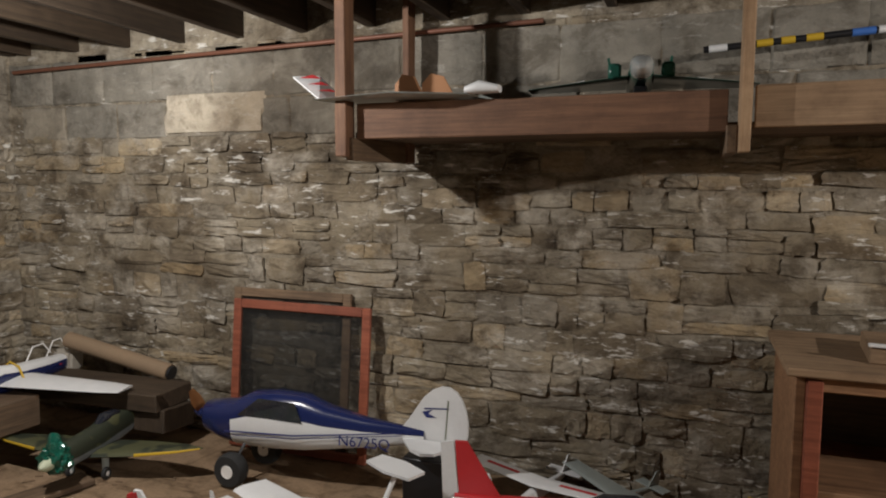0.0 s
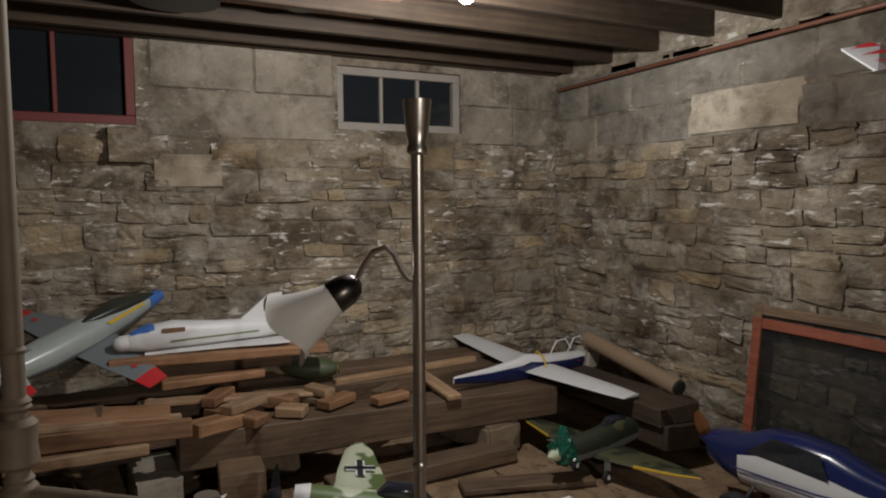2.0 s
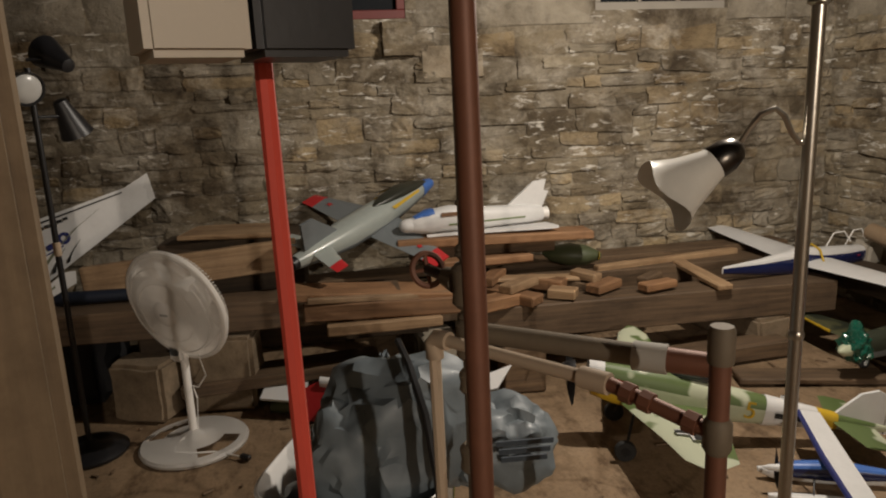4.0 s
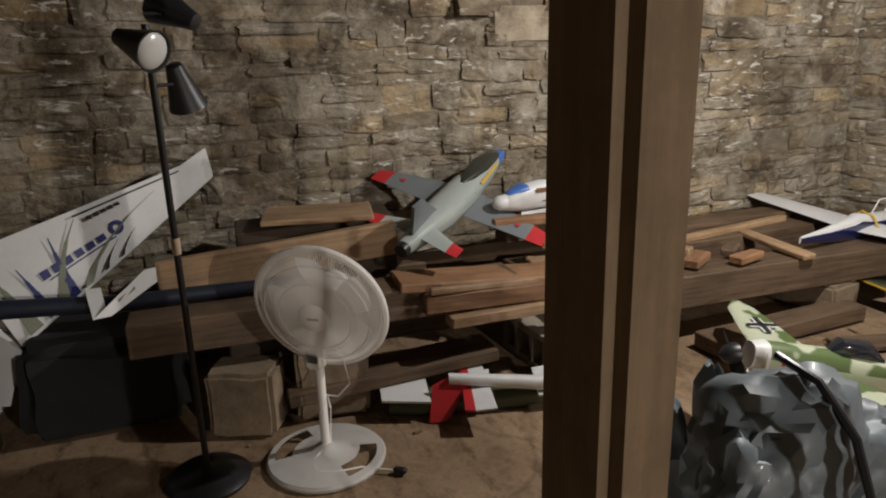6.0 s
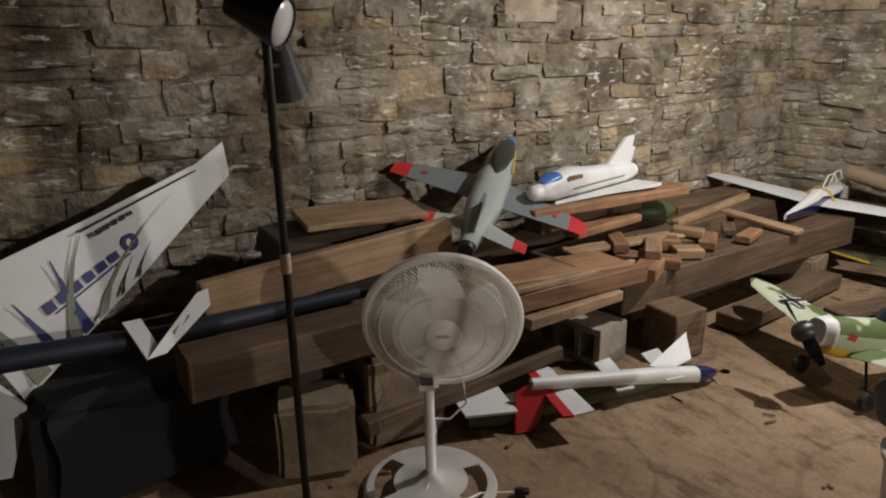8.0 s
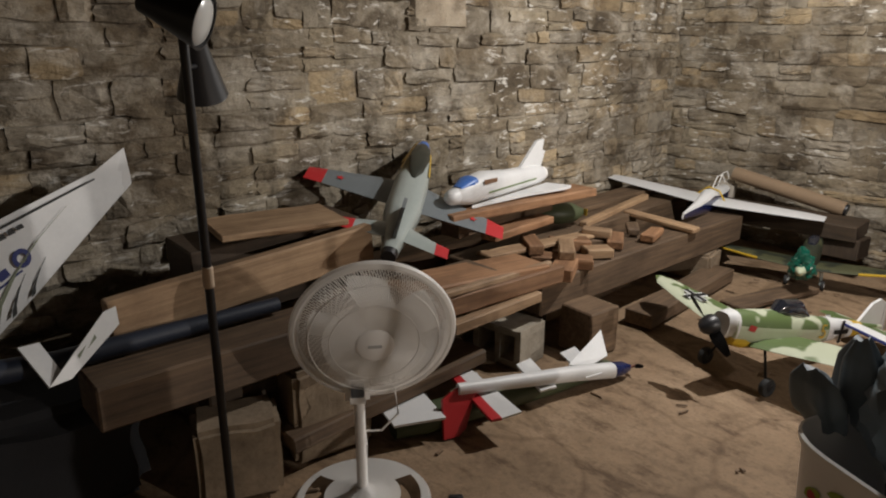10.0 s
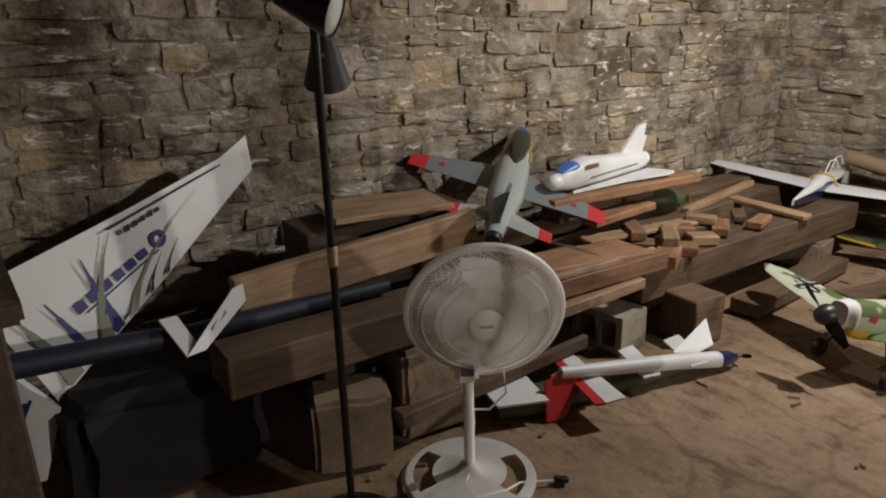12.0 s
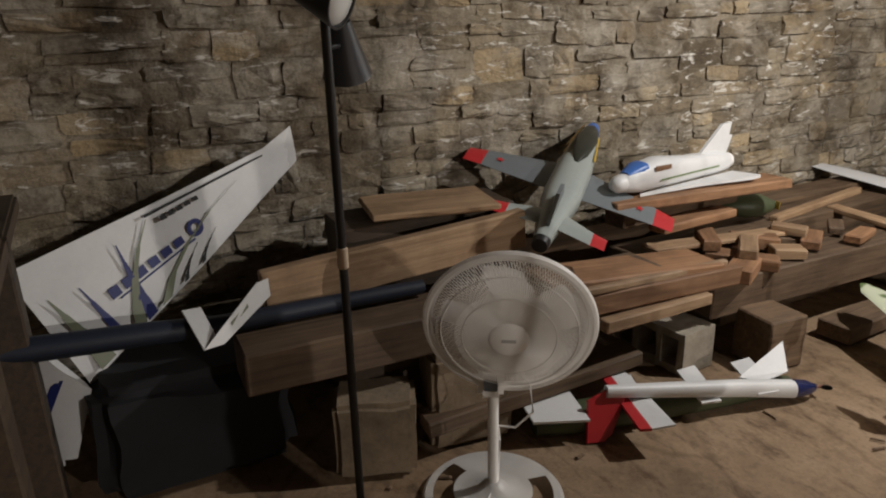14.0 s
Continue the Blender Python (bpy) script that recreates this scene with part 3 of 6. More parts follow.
timber((-3.88, 1.32, 0.47), (-3.72, 1.20, 0.465), 0.08, 0.05, BROWN_WOOD, "reddish sawn wooden block on the pile", "offcut")
timber((-3.62, 1.74, 0.40), (-3.73, 1.92, 0.40), 0.09, 0.045, BROWN_WOOD, "reddish sawn wooden block on the beam", "offcut")
timber((-3.82, 1.72, 0.445), (-3.68, 1.80, 0.44), 0.075, 0.045, PALE_WOOD, "small pale sawn block on other offcuts", "offcut")
timber((-3.58, 2.0, 0.395), (-3.63, 2.2, 0.395), 0.08, 0.04, BROWN_WOOD, "reddish sawn wooden block on the beam", "offcut")
timber((-3.70, 2.06, 0.395), (-3.80, 2.2, 0.395), 0.07, 0.04, OLD_WOOD, "weathered sawn wooden block on the beam", "offcut")
timber((-3.94, 1.9, 0.415), (-4.12, 2.9, 0.40), 0.05, 0.05, PALE_WOOD, "slender pole lying on the beams", "pole")
timber((-3.98, 2.44, 0.40), (-3.50, 2.43, 0.375), 0.085, 0.03, PALE_WOOD, "pale board laid across the beams", "board")
timber((-3.42, 1.7, 0.05), (-3.46, 2.75, 0.05), 0.16, 0.08, OLD_WOOD, "low grey timber on the floor", "plank")
timber((-3.2, 2.3, 0.022), (-3.0, 2.95, 0.022), 0.14, 0.03, OLD_WOOD, "flat grey board on the floor", "board")
timber((-3.64, -0.3, 0.12), (-3.60, 0.62, 0.17), 0.2, 0.06, OLD_WOOD, "splintered low plank near the floor", "plank")
# shade below the pile is put into this beam's dark wood
timber((-3.78, -0.5, 0.30), (-3.8, 0.9, 0.28), 0.1, 0.12, JOIST, "beam under the pile with shade put into its dark colour", "beam")
timber((-3.47, 1.2, 0.115), (-3.45, 1.4, 0.115), 0.2, 0.23, OLD_WOOD, "short squared timber stump on the floor", "stump", "stumps")
cinder_block(pose(-3.73, 0.95, 0.0, 0, 0, 4), "tan hollow concrete block with dark cores under the pile")
solid_block(pose(-3.645, -0.455, 0.0, 0, 0, 67), 0.27, 0.2, 0.275, "tan rough stone block on the floor beside the lamp stand")
solid_block(pose(-3.66, -0.1, 0.0, 0, 0, 80), 0.3, 0.2, 0.36, "dark stone block holding up the brown beam")
solid_block(pose(-3.95, 1.5, 0.0, 0, 0, 4), 0.34, 0.3, 0.19, "tan rough stone block under the long beams")
solid_block(pose(-3.8, 2.7, 0.0, 0, 0, 10), 0.6, 0.25, 0.175, "tan rough stone block under the long beams")
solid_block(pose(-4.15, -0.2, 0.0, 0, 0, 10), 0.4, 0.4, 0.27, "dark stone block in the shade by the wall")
tank = thing("dark_fuel_tank", pose(-4.03, 1.79, 0.435, 0, 4, 74), "dark olive model drop tank with a yellow label", "model part")
part("body", loft([[(x, r * math.cos(a), r * 0.75 * math.sin(a) + 0.06) for a in np.linspace(0, 2 * math.pi, 16, False)] for x, r in ((-0.17, 0.012), (-0.12, 0.06), (-0.02, 0.085), (0.08, 0.075), (0.16, 0.03))]), OLIVE, tank)
part("label_tag", box(0.002, 0.03, 0.04, 0, (0.145, -0.05, 0.07)), YELLOW, tank, smooth=False)

# cardboard tube in the corner
CARD = plain("brown_cardboard", (0.26, 0.18, 0.11), 0.85, dirt=0.5)
tube_thing = thing("cardboard_tube", pose(0, 0, 0), "long brown cardboard tube leaning in the corner", "tube")
part("tube", rod((-3.80, 3.56, 0.53), (-3.06, 3.60, 0.385), 0.05, n=20), CARD, tube_thing)
part("end_cap", rod((-3.061, 3.6, 0.385), (-3.045, 3.601, 0.382), 0.042, n=16), BLACK, tube_thing)
timber((-4.2, 3.4, 0.3), (-2.9, 3.45, 0.3), 0.3, 0.1, JOIST, "dark timber shelf low in the corner", "timber")
timber((-3.0, 3.45, 0.12), (-3.0, 3.46, 0.25), 0.25, 0.25, JOIST, "dark timber block in the corner", "timber")

# ---- window screens against the north wall ----
MESH, nt, b = material("fine_wire_mesh", 0.7)
b.inputs["Base Color"].default_value = (0.02, 0.02, 0.018, 1)
tr = nt.nodes.new("ShaderNodeBsdfTransparent")
mx = nt.nodes.new("ShaderNodeMixShader")
mx.inputs[0].default_value = 0.22
nt.links.new(tr.outputs[0], mx.inputs[1])
nt.links.new(b.outputs[0], mx.inputs[2])
nt.links.new(mx.outputs[0], nt.nodes["Material Output"].inputs[0])


def screen(at, wide, high, mat, label):
    t = thing("window_screen", at, label, "screen", "old window screens")
    f = 0.05
    for sx in (-1, 1):
        part("stile", box(f, 0.022, high, 0.004, (sx * (wide / 2 - f / 2), 0, high / 2)), mat, t, smooth=False)
    for z in (f / 2, high - f / 2):
        part("rail", box(wide - 2 * f, 0.02, f, 0.004, (0, 0, z)), mat, t, smooth=False)
    part("wire_mesh", box(wide - 2 * f + 0.01, 0.002, high - 2 * f + 0.01, 0, (0, 0.004, high / 2)), MESH, t, smooth=False)


screen(pose(-2.31, 3.66, 0.0, -5, 0, 0), 0.76, 0.90, OLD_WOOD, "dark wooden window screen leaning on the stone wall")
screen(pose(-2.23, 3.62, 0.0, -5, 0.5, 1.0), 0.86, 0.84, RED_WOOD, "red-stained wooden window screen with torn wire mesh")

# ---- cabinet by the north wall ----
cab = thing("open_cabinet", pose(0.14, 3.0, 0), "open brown wooden cabinet with dark compartments", "cabinet")
part("side_panel", box(0.035, 0.6, 0.85, 0.004, (0.02, 0.33, 0.425)), BROWN_WOOD, cab, smooth=False)
part("side_panel", box(0.035, 0.6, 0.85, 0.004, (1.1, 0.33, 0.425)), BROWN_WOOD, cab, smooth=False)
part("top", box(1.18, 0.66, 0.03, 0.005, (0.56, 0.31, 0.868)), PALE_WOOD, cab, smooth=False)
part("back_panel", box(1.06, 0.02, 0.82, 0, (0.56, 0.63, 0.42)), JOIST, cab, smooth=False)
for z in (0.03, 0.43, 0.825):
    part("front_rail", box(1.04, 0.03, 0.05, 0.004, (0.56, 0.03, z)), BROWN_WOOD, cab, smooth=False)
part("shelf", box(1.04, 0.58, 0.02, 0.002, (0.56, 0.34, 0.42)), BROWN_WOOD, cab, smooth=False)
part("stile", box(0.05, 0.03, 0.8, 0.004, (0.06, 0.012, 0.44)), RED_WOOD, cab, smooth=False)
bin_ = thing("green_storage_bin", pose(0.50, 3.24, 0.06), "pale green plastic bin inside the cabinet", "bin")
part("tub", box(0.55, 0.4, 0.22, 0.03, (0, 0, 0.11), segments=3), plain("pale_green_plastic", (0.42, 0.50, 0.34), 0.4), bin_)
part("lid", box(0.58, 0.43, 0.05, 0.018, (0, 0, 0.245), segments=2), plain("green_lid_plastic", (0.47, 0.54, 0.38), 0.4), bin_)
tray = thing("wooden_tray", pose(0.645, 3.26, 0.883, 0, 0, -6), "low pale wooden tray with a white rim on the cabinet", "tray")
part("body", box(0.5, 0.3, 0.06, 0.004, (0, 0, 0.03)), PALE_WOOD, tray, smooth=False)
part("rim", box(0.51, 0.02, 0.012, 0.002, (0, -0.15, 0.066)), WHITE, tray, smooth=False)
dish = thing("white_dish", pose(0.645, 2.98, 0.883), "small white plastic dish on the cabinet", "dish")
part("bowl", lathe([(0.03, 0), (0.06, 0.02), (0.075, 0.03), (0.07, 0.032), (0.03, 0.01)], 20), WHITE_PLASTIC, dish)


# ---- posts and pipes near the middle of the cellar ----
post = thing("timber_post", pose(-1.625, -0.145, 0, 0, 0, 15), "squared brown timber post standing from floor to joists", "post")
part("shaft", box(0.128, 0.128, 2.42, 0.02, (0, 0, 1.21), segments=2), wood_material("post_wood", (0.14, 0.10, 0.062), (0.20, 0.145, 0.09), grain=(14, 14, 0.8)), post)

cu = thing("copper_riser", pose(-1.245, 0.545, 0), "reddish copper water pipe from floor to ceiling", "pipe")
part("pipe", rod((0.035, 0, 0), (-0.035, 0, 2.5), 0.0155, n=16), COPPER, cu)
for z in (0.35, 1.9):
    k = z / 2.5
    part("coupling", rod((0.035 - 0.07 * k, 0, z), (0.0336 - 0.07 * k, 0, z + 0.05), 0.0185, n=16), COPPER, cu)

pipes = thing("water_pipework", pose(-1.63, 0.628, 0), "old galvanised water pipes with valves and fittings", "pipe")
part("riser", rod((0.02, 0.0, 0), (-0.02, 0.0, 2.5), 0.0175, n=16), STEEL, pipes)
for z, r, h in ((1.205, 0.022, 0.02), (1.05, 0.033, 0.085), (1.115, 0.025, 0.03), (0.985, 0.024, 0.03), (0.945, 0.029, 0.08), (0.86, 0.026, 0.05), (0.70, 0.03, 0.06)):
    part("fitting", lathe([(r * 0.7, z - h / 2), (r, z - h / 2 + 0.01), (r * 0.9, z), (r, z + h / 2 - 0.01), (r * 0.7, z + h / 2)], 12), STEEL, pipes)
part("branch", rod((0.0, 0.01, 0.957), (0.262, 0.325, 0.955), 0.0195, n=16), STEEL, pipes)
part("branch_coupling", rod((0.19, 0.235, 0.955), (0.225, 0.278, 0.955), 0.025, n=16), plain("worn_white_paint", (0.42, 0.39, 0.34), 0.7), pipes)
part("branch_tip", rod((0.225, 0.278, 0.955), (0.27, 0.334, 0.955), 0.021, 0.02, n=12), COPPER, pipes, "rusty brown pipe end")
bm = bmesh.new()
lathe([(0.03, -0.006), (0.037, -0.005), (0.04, 0.0), (0.037, 0.005), (0.03, 0.006), (0.027, 0.0), (0.03, -0.006)], 24, bm, False)
rod((-0.03, 0, 0), (0.03, 0, 0), 0.0045, n=8, bm=bm)
rod((0, -0.03, 0), (0, 0.03, 0), 0.0045, n=8, bm=bm)
part("valve_wheel", bm, COPPER, pipes, "rusty round valve wheel with spokes", at=pose(-0.145, -0.052, 1.05, 0, 70, 15))
part("valve_stem", rod((-0.145, -0.052, 1.05), (0.0, 0, 1.05), 0.011), DARK_METAL, pipes)
part("valve_body", rod((-0.075, -0.026, 1.05), (-0.03, -0.01, 1.05), 0.02, 0.028), STEEL, pipes)

PVC = plain("cream_pvc", (0.52, 0.40, 0.29), 0.45)
pv = thing("plastic_drain_pipe", pose(-1.632, 0.558, 0), "cream plastic pipe with an elbow and copper valve", "pipe")
part("drop", tube([(0.02, 0.012, 0), (0.01, 0.0, 0.5), (0, 0, 0.945)], 0.0115), PVC, pv)
part("elbow", tube([(0, 0, 0.915), (0, 0, 0.945), (0.006, 0.005, 0.955), (0.03, 0.022, 0.955)], 0.0175, 12), PVC, pv)
part("run", rod((0.0, 0.0, 0.955), (0.275, 0.205, 0.955), 0.0115), PVC, pv)
part("adapter", rod((0.25, 0.187, 0.955), (0.29, 0.216, 0.955), 0.0175), PVC, pv)
part("copper_stub", rod((0.29, 0.216, 0.955), (0.415, 0.301, 0.93), 0.0115), COPPER, pv)
for k in (0.15, 0.35, 0.8):
    p, q = Vector((0.29, 0.216, 0.955)), Vector((0.415, 0.301, 0.93))
    part("union", rod(p.lerp(q, k), p.lerp(q, k + 0.12), 0.0165, n=8), COPPER, pv)
stub = thing("capped_standpipe", pose(-1.205, 0.868, 0), "short rusty brown standpipe with a cap", "pipe")
part("pipe", rod((0, 0, 0), (0, 0, 1.055), 0.0145, n=16), COPPER, stub)
part("cap", lathe([(0.0165, 1.03), (0.018, 1.035), (0.018, 1.075), (0.015, 1.082)], 16), STEEL, stub)
part("collar", lathe([(0.015, 0.90), (0.0195, 0.907), (0.0195, 0.945), (0.015, 0.952)], 12), STEEL, stub)

cord = thing("hanging_cord_box", pose(-0.885, 0.33, 1.417, 0, 0, 20), "small white and black box with a red cord", "electrical box")
part("white_half", box(0.066, 0.062, 0.12, 0.005, (-0.035, -0.033, 0.06), segments=2), plain("cream_plastic", (0.50, 0.44, 0.36), 0.5), cord)
part("black_half", box(0.066, 0.066, 0.12, 0.005, (-0.035, 0.034, 0.06), segments=2), BLACK, cord)
part("red_cord", tube([(-0.075, 0.025, 0.02), (-0.072, 0.025, -0.1), (-0.05, 0.02, -0.35), (-0.03, 0.02, -0.8), (-0.02, 0.01, -1.405)], 0.0068), plain("red_cord_sheath", (0.62, 0.07, 0.045), 0.5), cord)
part("top_lead", tube([(-0.035, 0.0, 0.115), (-0.03, 0.01, 0.5), (-0.035, 0.0, 1.05)], 0.005), BLACK, cord)

# ---- nickel floor lamp ----
FROST = plain("frosted_glass", (0.78, 0.76, 0.70), 0.35, grain=14, amount=0.15)
fl = thing("floor_lamp", pose(LAMP[0], LAMP[1], 0), "brushed nickel floor lamp with a frosted reading shade", "floor lamp")
part("base", lathe([(0.15, 0), (0.15, 0.015), (0.11, 0.028), (0.02, 0.035)], 32), NICKEL, fl)
part("pole", rod((0, 0, 0.03), (0, 0, 1.565), 0.0145, n=16), NICKEL, fl)
part("pole_joint", lathe([(0.0145, 0.83), (0.0172, 0.835), (0.0172, 0.845), (0.0145, 0.85)], 16), NICKEL, fl)
part("uplight_cup", lathe([(0.016, 1.542), (0.024, 1.548), (0.024, 1.558), (0.02, 1.566), (0.0255, 1.595), (0.031, 1.648), (0.032, 1.662), (0.027, 1.662), (0.021, 1.60)], 24), NICKEL, fl)
arm = part("reading_arm", tube([(0, 0, 1.268), (-0.005, -0.02, 1.266), (-0.01, -0.036, 1.287), (-0.016, -0.052, 1.325), (-0.022, -0.07, 1.34), (-0.032, -0.095, 1.33), (-0.045, -0.112, 1.30), (-0.06, -0.125, 1.265)], 0.0066), NICKEL, fl)
aim = Vector((-0.15, -0.82, -0.52)).normalized().to_track_quat("Z", "Y").to_matrix().to_4x4()
neck = Matrix.Translation((-0.062, -0.127, 1.258)) @ aim @ Matrix.Scale(1.2, 4)
part("socket", lathe([(0.008, -0.01), (0.022, 0.0), (0.03, 0.02), (0.032, 0.045), (0.03, 0.05)], 20), DARK_METAL, arm, "dark bronze socket", at=neck)
shade_bm = lathe([(0.028, 0.04), (0.033, 0.06), (0.045, 0.095), (0.056, 0.13), (0.068, 0.152), (0.071, 0.155), (0.066, 0.153), (0.05, 0.125), (0.028, 0.07), (0.012, 0.05)], 28, caps=False)
for v in shade_bm.verts:
    if v.co.z > 0.12:
        v.co.z += 0.012 * math.sin(3 * math.atan2(v.co.y, v.co.x))
part("glass_shade", shade_bm, FROST, arm, "frosted white glass shade", at=neck)

# ---- black multi-head floor lamp ----
bl = thing("black_floor_lamp", pose(-3.32, -0.64, 0), "black floor lamp with tilting cone heads", "floor lamp")
part("base", lathe([(0.15, 0), (0.152, 0.012), (0.13, 0.03), (0.03, 0.045), (0.014, 0.06)], 32), BLACK, bl)
part("pole", rod((0, 0, 0.05), (0, 0, 1.57), 0.0115, n=14), BLACK, bl)
part("taped_joint", lathe([(0.012, 0.85), (0.0145, 0.853), (0.0145, 0.903), (0.012, 0.906)], 14), plain("tan_tape", (0.55, 0.42, 0.30), 0.6), bl)
LENS = plain("milky_lens", (0.62, 0.62, 0.6), 0.25, amount=0.1)


def cone_head(at, direction):
    q = Vector(direction).normalized().to_track_quat("Z", "Y").to_matrix().to_4x4()
    m = Matrix.Translation(at) @ q
    h = part("head", lathe([(0.012, -0.07), (0.026, -0.065), (0.034, -0.03), (0.062, 0.075), (0.064, 0.08), (0.059, 0.08), (0.03, -0.02)], 24), BLACK, bl, "black cone lamp head", at=m)
    part("lens", lathe([(0.057, 0.07), (0.05, 0.078), (0.02, 0.084)], 24), LENS, h, "milky white lens")
    part("bracket", rod((0, 0, 0), Vector((0, 0, at[2])) - Vector(at), 0.006), BLACK, bl, at=Matrix.Translation(at))


cone_head((0.025, -0.035, 1.515), (0.125, 0.12, -0.06))
cone_head((-0.11, 0.08, 1.39), (-0.35, 0.2, -0.85))
cone_head((-0.03, 0.10, 1.60), (-0.4, -0.5, 0.3))

# ---- white pedestal fan ----
def let_light_through(mat, share, colour):
    nt = mat.node_tree
    b = nt.nodes["Principled BSDF"]
    tl = node(nt, "ShaderNodeBsdfTranslucent", Color=(*colour, 1))
    mx = nt.nodes.new("ShaderNodeMixShader")
    mx.inputs[0].default_value = share
    nt.links.new(b.outputs[0], mx.inputs[1])
    nt.links.new(tl.outputs[0], mx.inputs[2])
    nt.links.new(mx.outputs[0], nt.nodes["Material Output"].inputs[0])


FAN_PLASTIC = plain("thin_white_plastic", (0.86, 0.84, 0.81), 0.45, amount=0.04, dirt=0.1)
let_light_through(FAN_PLASTIC, 0.4, (0.9, 0.87, 0.83))
fan = thing("pedestal_fan", pose(-3.28, -0.215, 0), "white pedestal fan with a mesh grille on the floor", "fan")
part("pole", rod((0, 0, 0.03), (0, 0, 0.40), 0.017, n=16), WHITE_PLASTIC, fan)
bm = bmesh.new()
prof = ((0.0125, 0.072), (0.03, 0.062), (0.05, 0.045), (0.1, 0.036), (0.125, 0.033), (0.19, 0.026), (0.216, 0.022), (0.224, 0.012), (0.22, 0.0))
n = 60
rows = [[bm.verts.new((r * math.cos(2 * math.pi * k / n), r * math.sin(2 * math.pi * k / n), z)) for k in range(n)] for r, z in prof]
for i in range(len(prof) - 1):
    for k in range(n):
        a = math.degrees(2 * math.pi * (k + 0.5) / n)
        if i == 4 and (190 < a < 262 or 10 < a < 82):
            continue
        bm.faces.new((rows[i][k], rows[i][(k + 1) % n], rows[i + 1][(k + 1) % n], rows[i + 1][k]))
bmesh.ops.solidify(bm, geom=bm.faces[:], thickness=0.004)
part("base", bm, WHITE_PLASTIC, fan)
CLEAR_GREY = plain("grey_control_panel", (0.10, 0.11, 0.12), 0.3)
az = math.radians(-35)
nrm = Vector((math.cos(az) * math.cos(0.24), math.sin(az) * math.cos(0.24), -math.sin(0.24)))
side = Vector((0, 0, 1)).cross(nrm).normalized()
up = nrm.cross(side)
head_at = Matrix((side, up, nrm)).transposed().to_4x4()
head_at.translation = Vector((0.07, 0.01, 0.63))
motor = part("motor_housing", lathe([(0.03, -0.16), (0.07, -0.14), (0.08, -0.06), (0.075, -0.03)], 28), WHITE_PLASTIC, fan, at=head_at)
part("control_box", box(0.055, 0.075, 0.10, 0.014, (0.015, -0.005, 0.43), segments=2), WHITE_PLASTIC, fan, at=pose(0, 0, 0, 0, 0, -35))
part("control_panel", box(0.004, 0.04, 0.05, 0.004, (0.044, -0.005, 0.437)), CLEAR_GREY, fan, at=pose(0, 0, 0, 0, 0, -35))
part("neck", tube([(0, 0, 0.46), (-0.02, 0.012, 0.53), (-0.03, 0.02, 0.6)], 0.026, 12), WHITE_PLASTIC, fan)
bm = bmesh.new()
R = 0.232


def torus(bm, rad, z, r, n=72, k=6):
    loop = [Vector((rad * math.cos(2 * math.pi * i / n), rad * math.sin(2 * math.pi * i / n), z)) for i in range(n)]
    rows = []
    for p in loop:
        d = Vector((p.x, p.y, 0)).normalized()
        rows.append([bm.verts.new(p + d * r * math.cos(2 * math.pi * j / k) + Vector((0, 0, r * math.sin(2 * math.pi * j / k)))) for j in range(k)])
    for i in range(n):
        a, b = rows[i], rows[(i + 1) % n]
        for j in range(k):
            bm.faces.new((a[j], a[(j + 1) % k], b[(j + 1) % k], b[j]))


torus(bm, R, 0.0, 0.014, 72, 8)
part("grille_rim", bm, FAN_PLASTIC, fan, at=head_at)
bm = bmesh.new()
for i in range(180):
    a = 2 * math.pi * i / 180
    tw = a + 0.25
    p0 = (0.055 * math.cos(a), 0.055 * math.sin(a), 0.062)
    p1 = (0.15 * math.cos(a + 0.12), 0.15 * math.sin(a + 0.12), 0.052)
    p2 = (0.205 * math.cos(tw - 0.06), 0.205 * math.sin(tw - 0.06), 0.030)
    p3 = (R * math.cos(tw), R * math.sin(tw), 0.004)
    tube([p0, p1, p2, p3], 0.0021, 4, bm)
torus(bm, 0.13, 0.055, 0.0016, 48, 4)
torus(bm, 0.19, 0.039, 0.0016, 56, 4)
tagged(part("front_grille", bm, FAN_PLASTIC, fan, smooth=False, at=head_at), kind="stuff")
bm = bmesh.new()
for i in range(90):
    a = 2 * math.pi * i / 90
    tube([(0.05 * math.cos(a), 0.05 * math.sin(a), -0.085), (0.17 * math.cos(a), 0.17 * math.sin(a), -0.075), (0.215 * math.cos(a), 0.215 * math.sin(a), -0.045), (R * math.cos(a), R * math.sin(a), -0.004)], 0.0013, 4, bm)
tagged(part("rear_grille", bm, FAN_PLASTIC, fan, smooth=False, at=head_at), kind="stuff")
part("badge_disc", lathe([(0.056, 0.055), (0.056, 0.064), (0.048, 0.069), (0.01, 0.071)], 32), WHITE_PLASTIC, fan, at=head_at)
part("badge_mark", box(0.04, 0.01, 0.002, 0, (0, 0.0, 0.0715)), plain("grey_badge", (0.45, 0.45, 0.44), 0.5), fan, at=head_at)
BLADE = plain("translucent_blade", (0.84, 0.83, 0.80), 0.4, dirt=0.15)
let_light_through(BLADE, 0.5, (0.9, 0.88, 0.85))
for k in range(5):
    a = 2 * math.pi * k / 5 + 0.4
    rows = []
    for r in np.linspace(0.03, 0.195, 6):
        w = 0.35 + 0.35 * math.sin(math.pi * min(1, (r - 0.02) / 0.2))
        rows.append([(r * math.cos(a + t * w), r * math.sin(a + t * w), -0.005 - 0.035 * t) for t in np.linspace(-0.6, 0.6, 6)])
    part("blade", loft(rows, None, False, False), BLADE, fan, at=head_at)
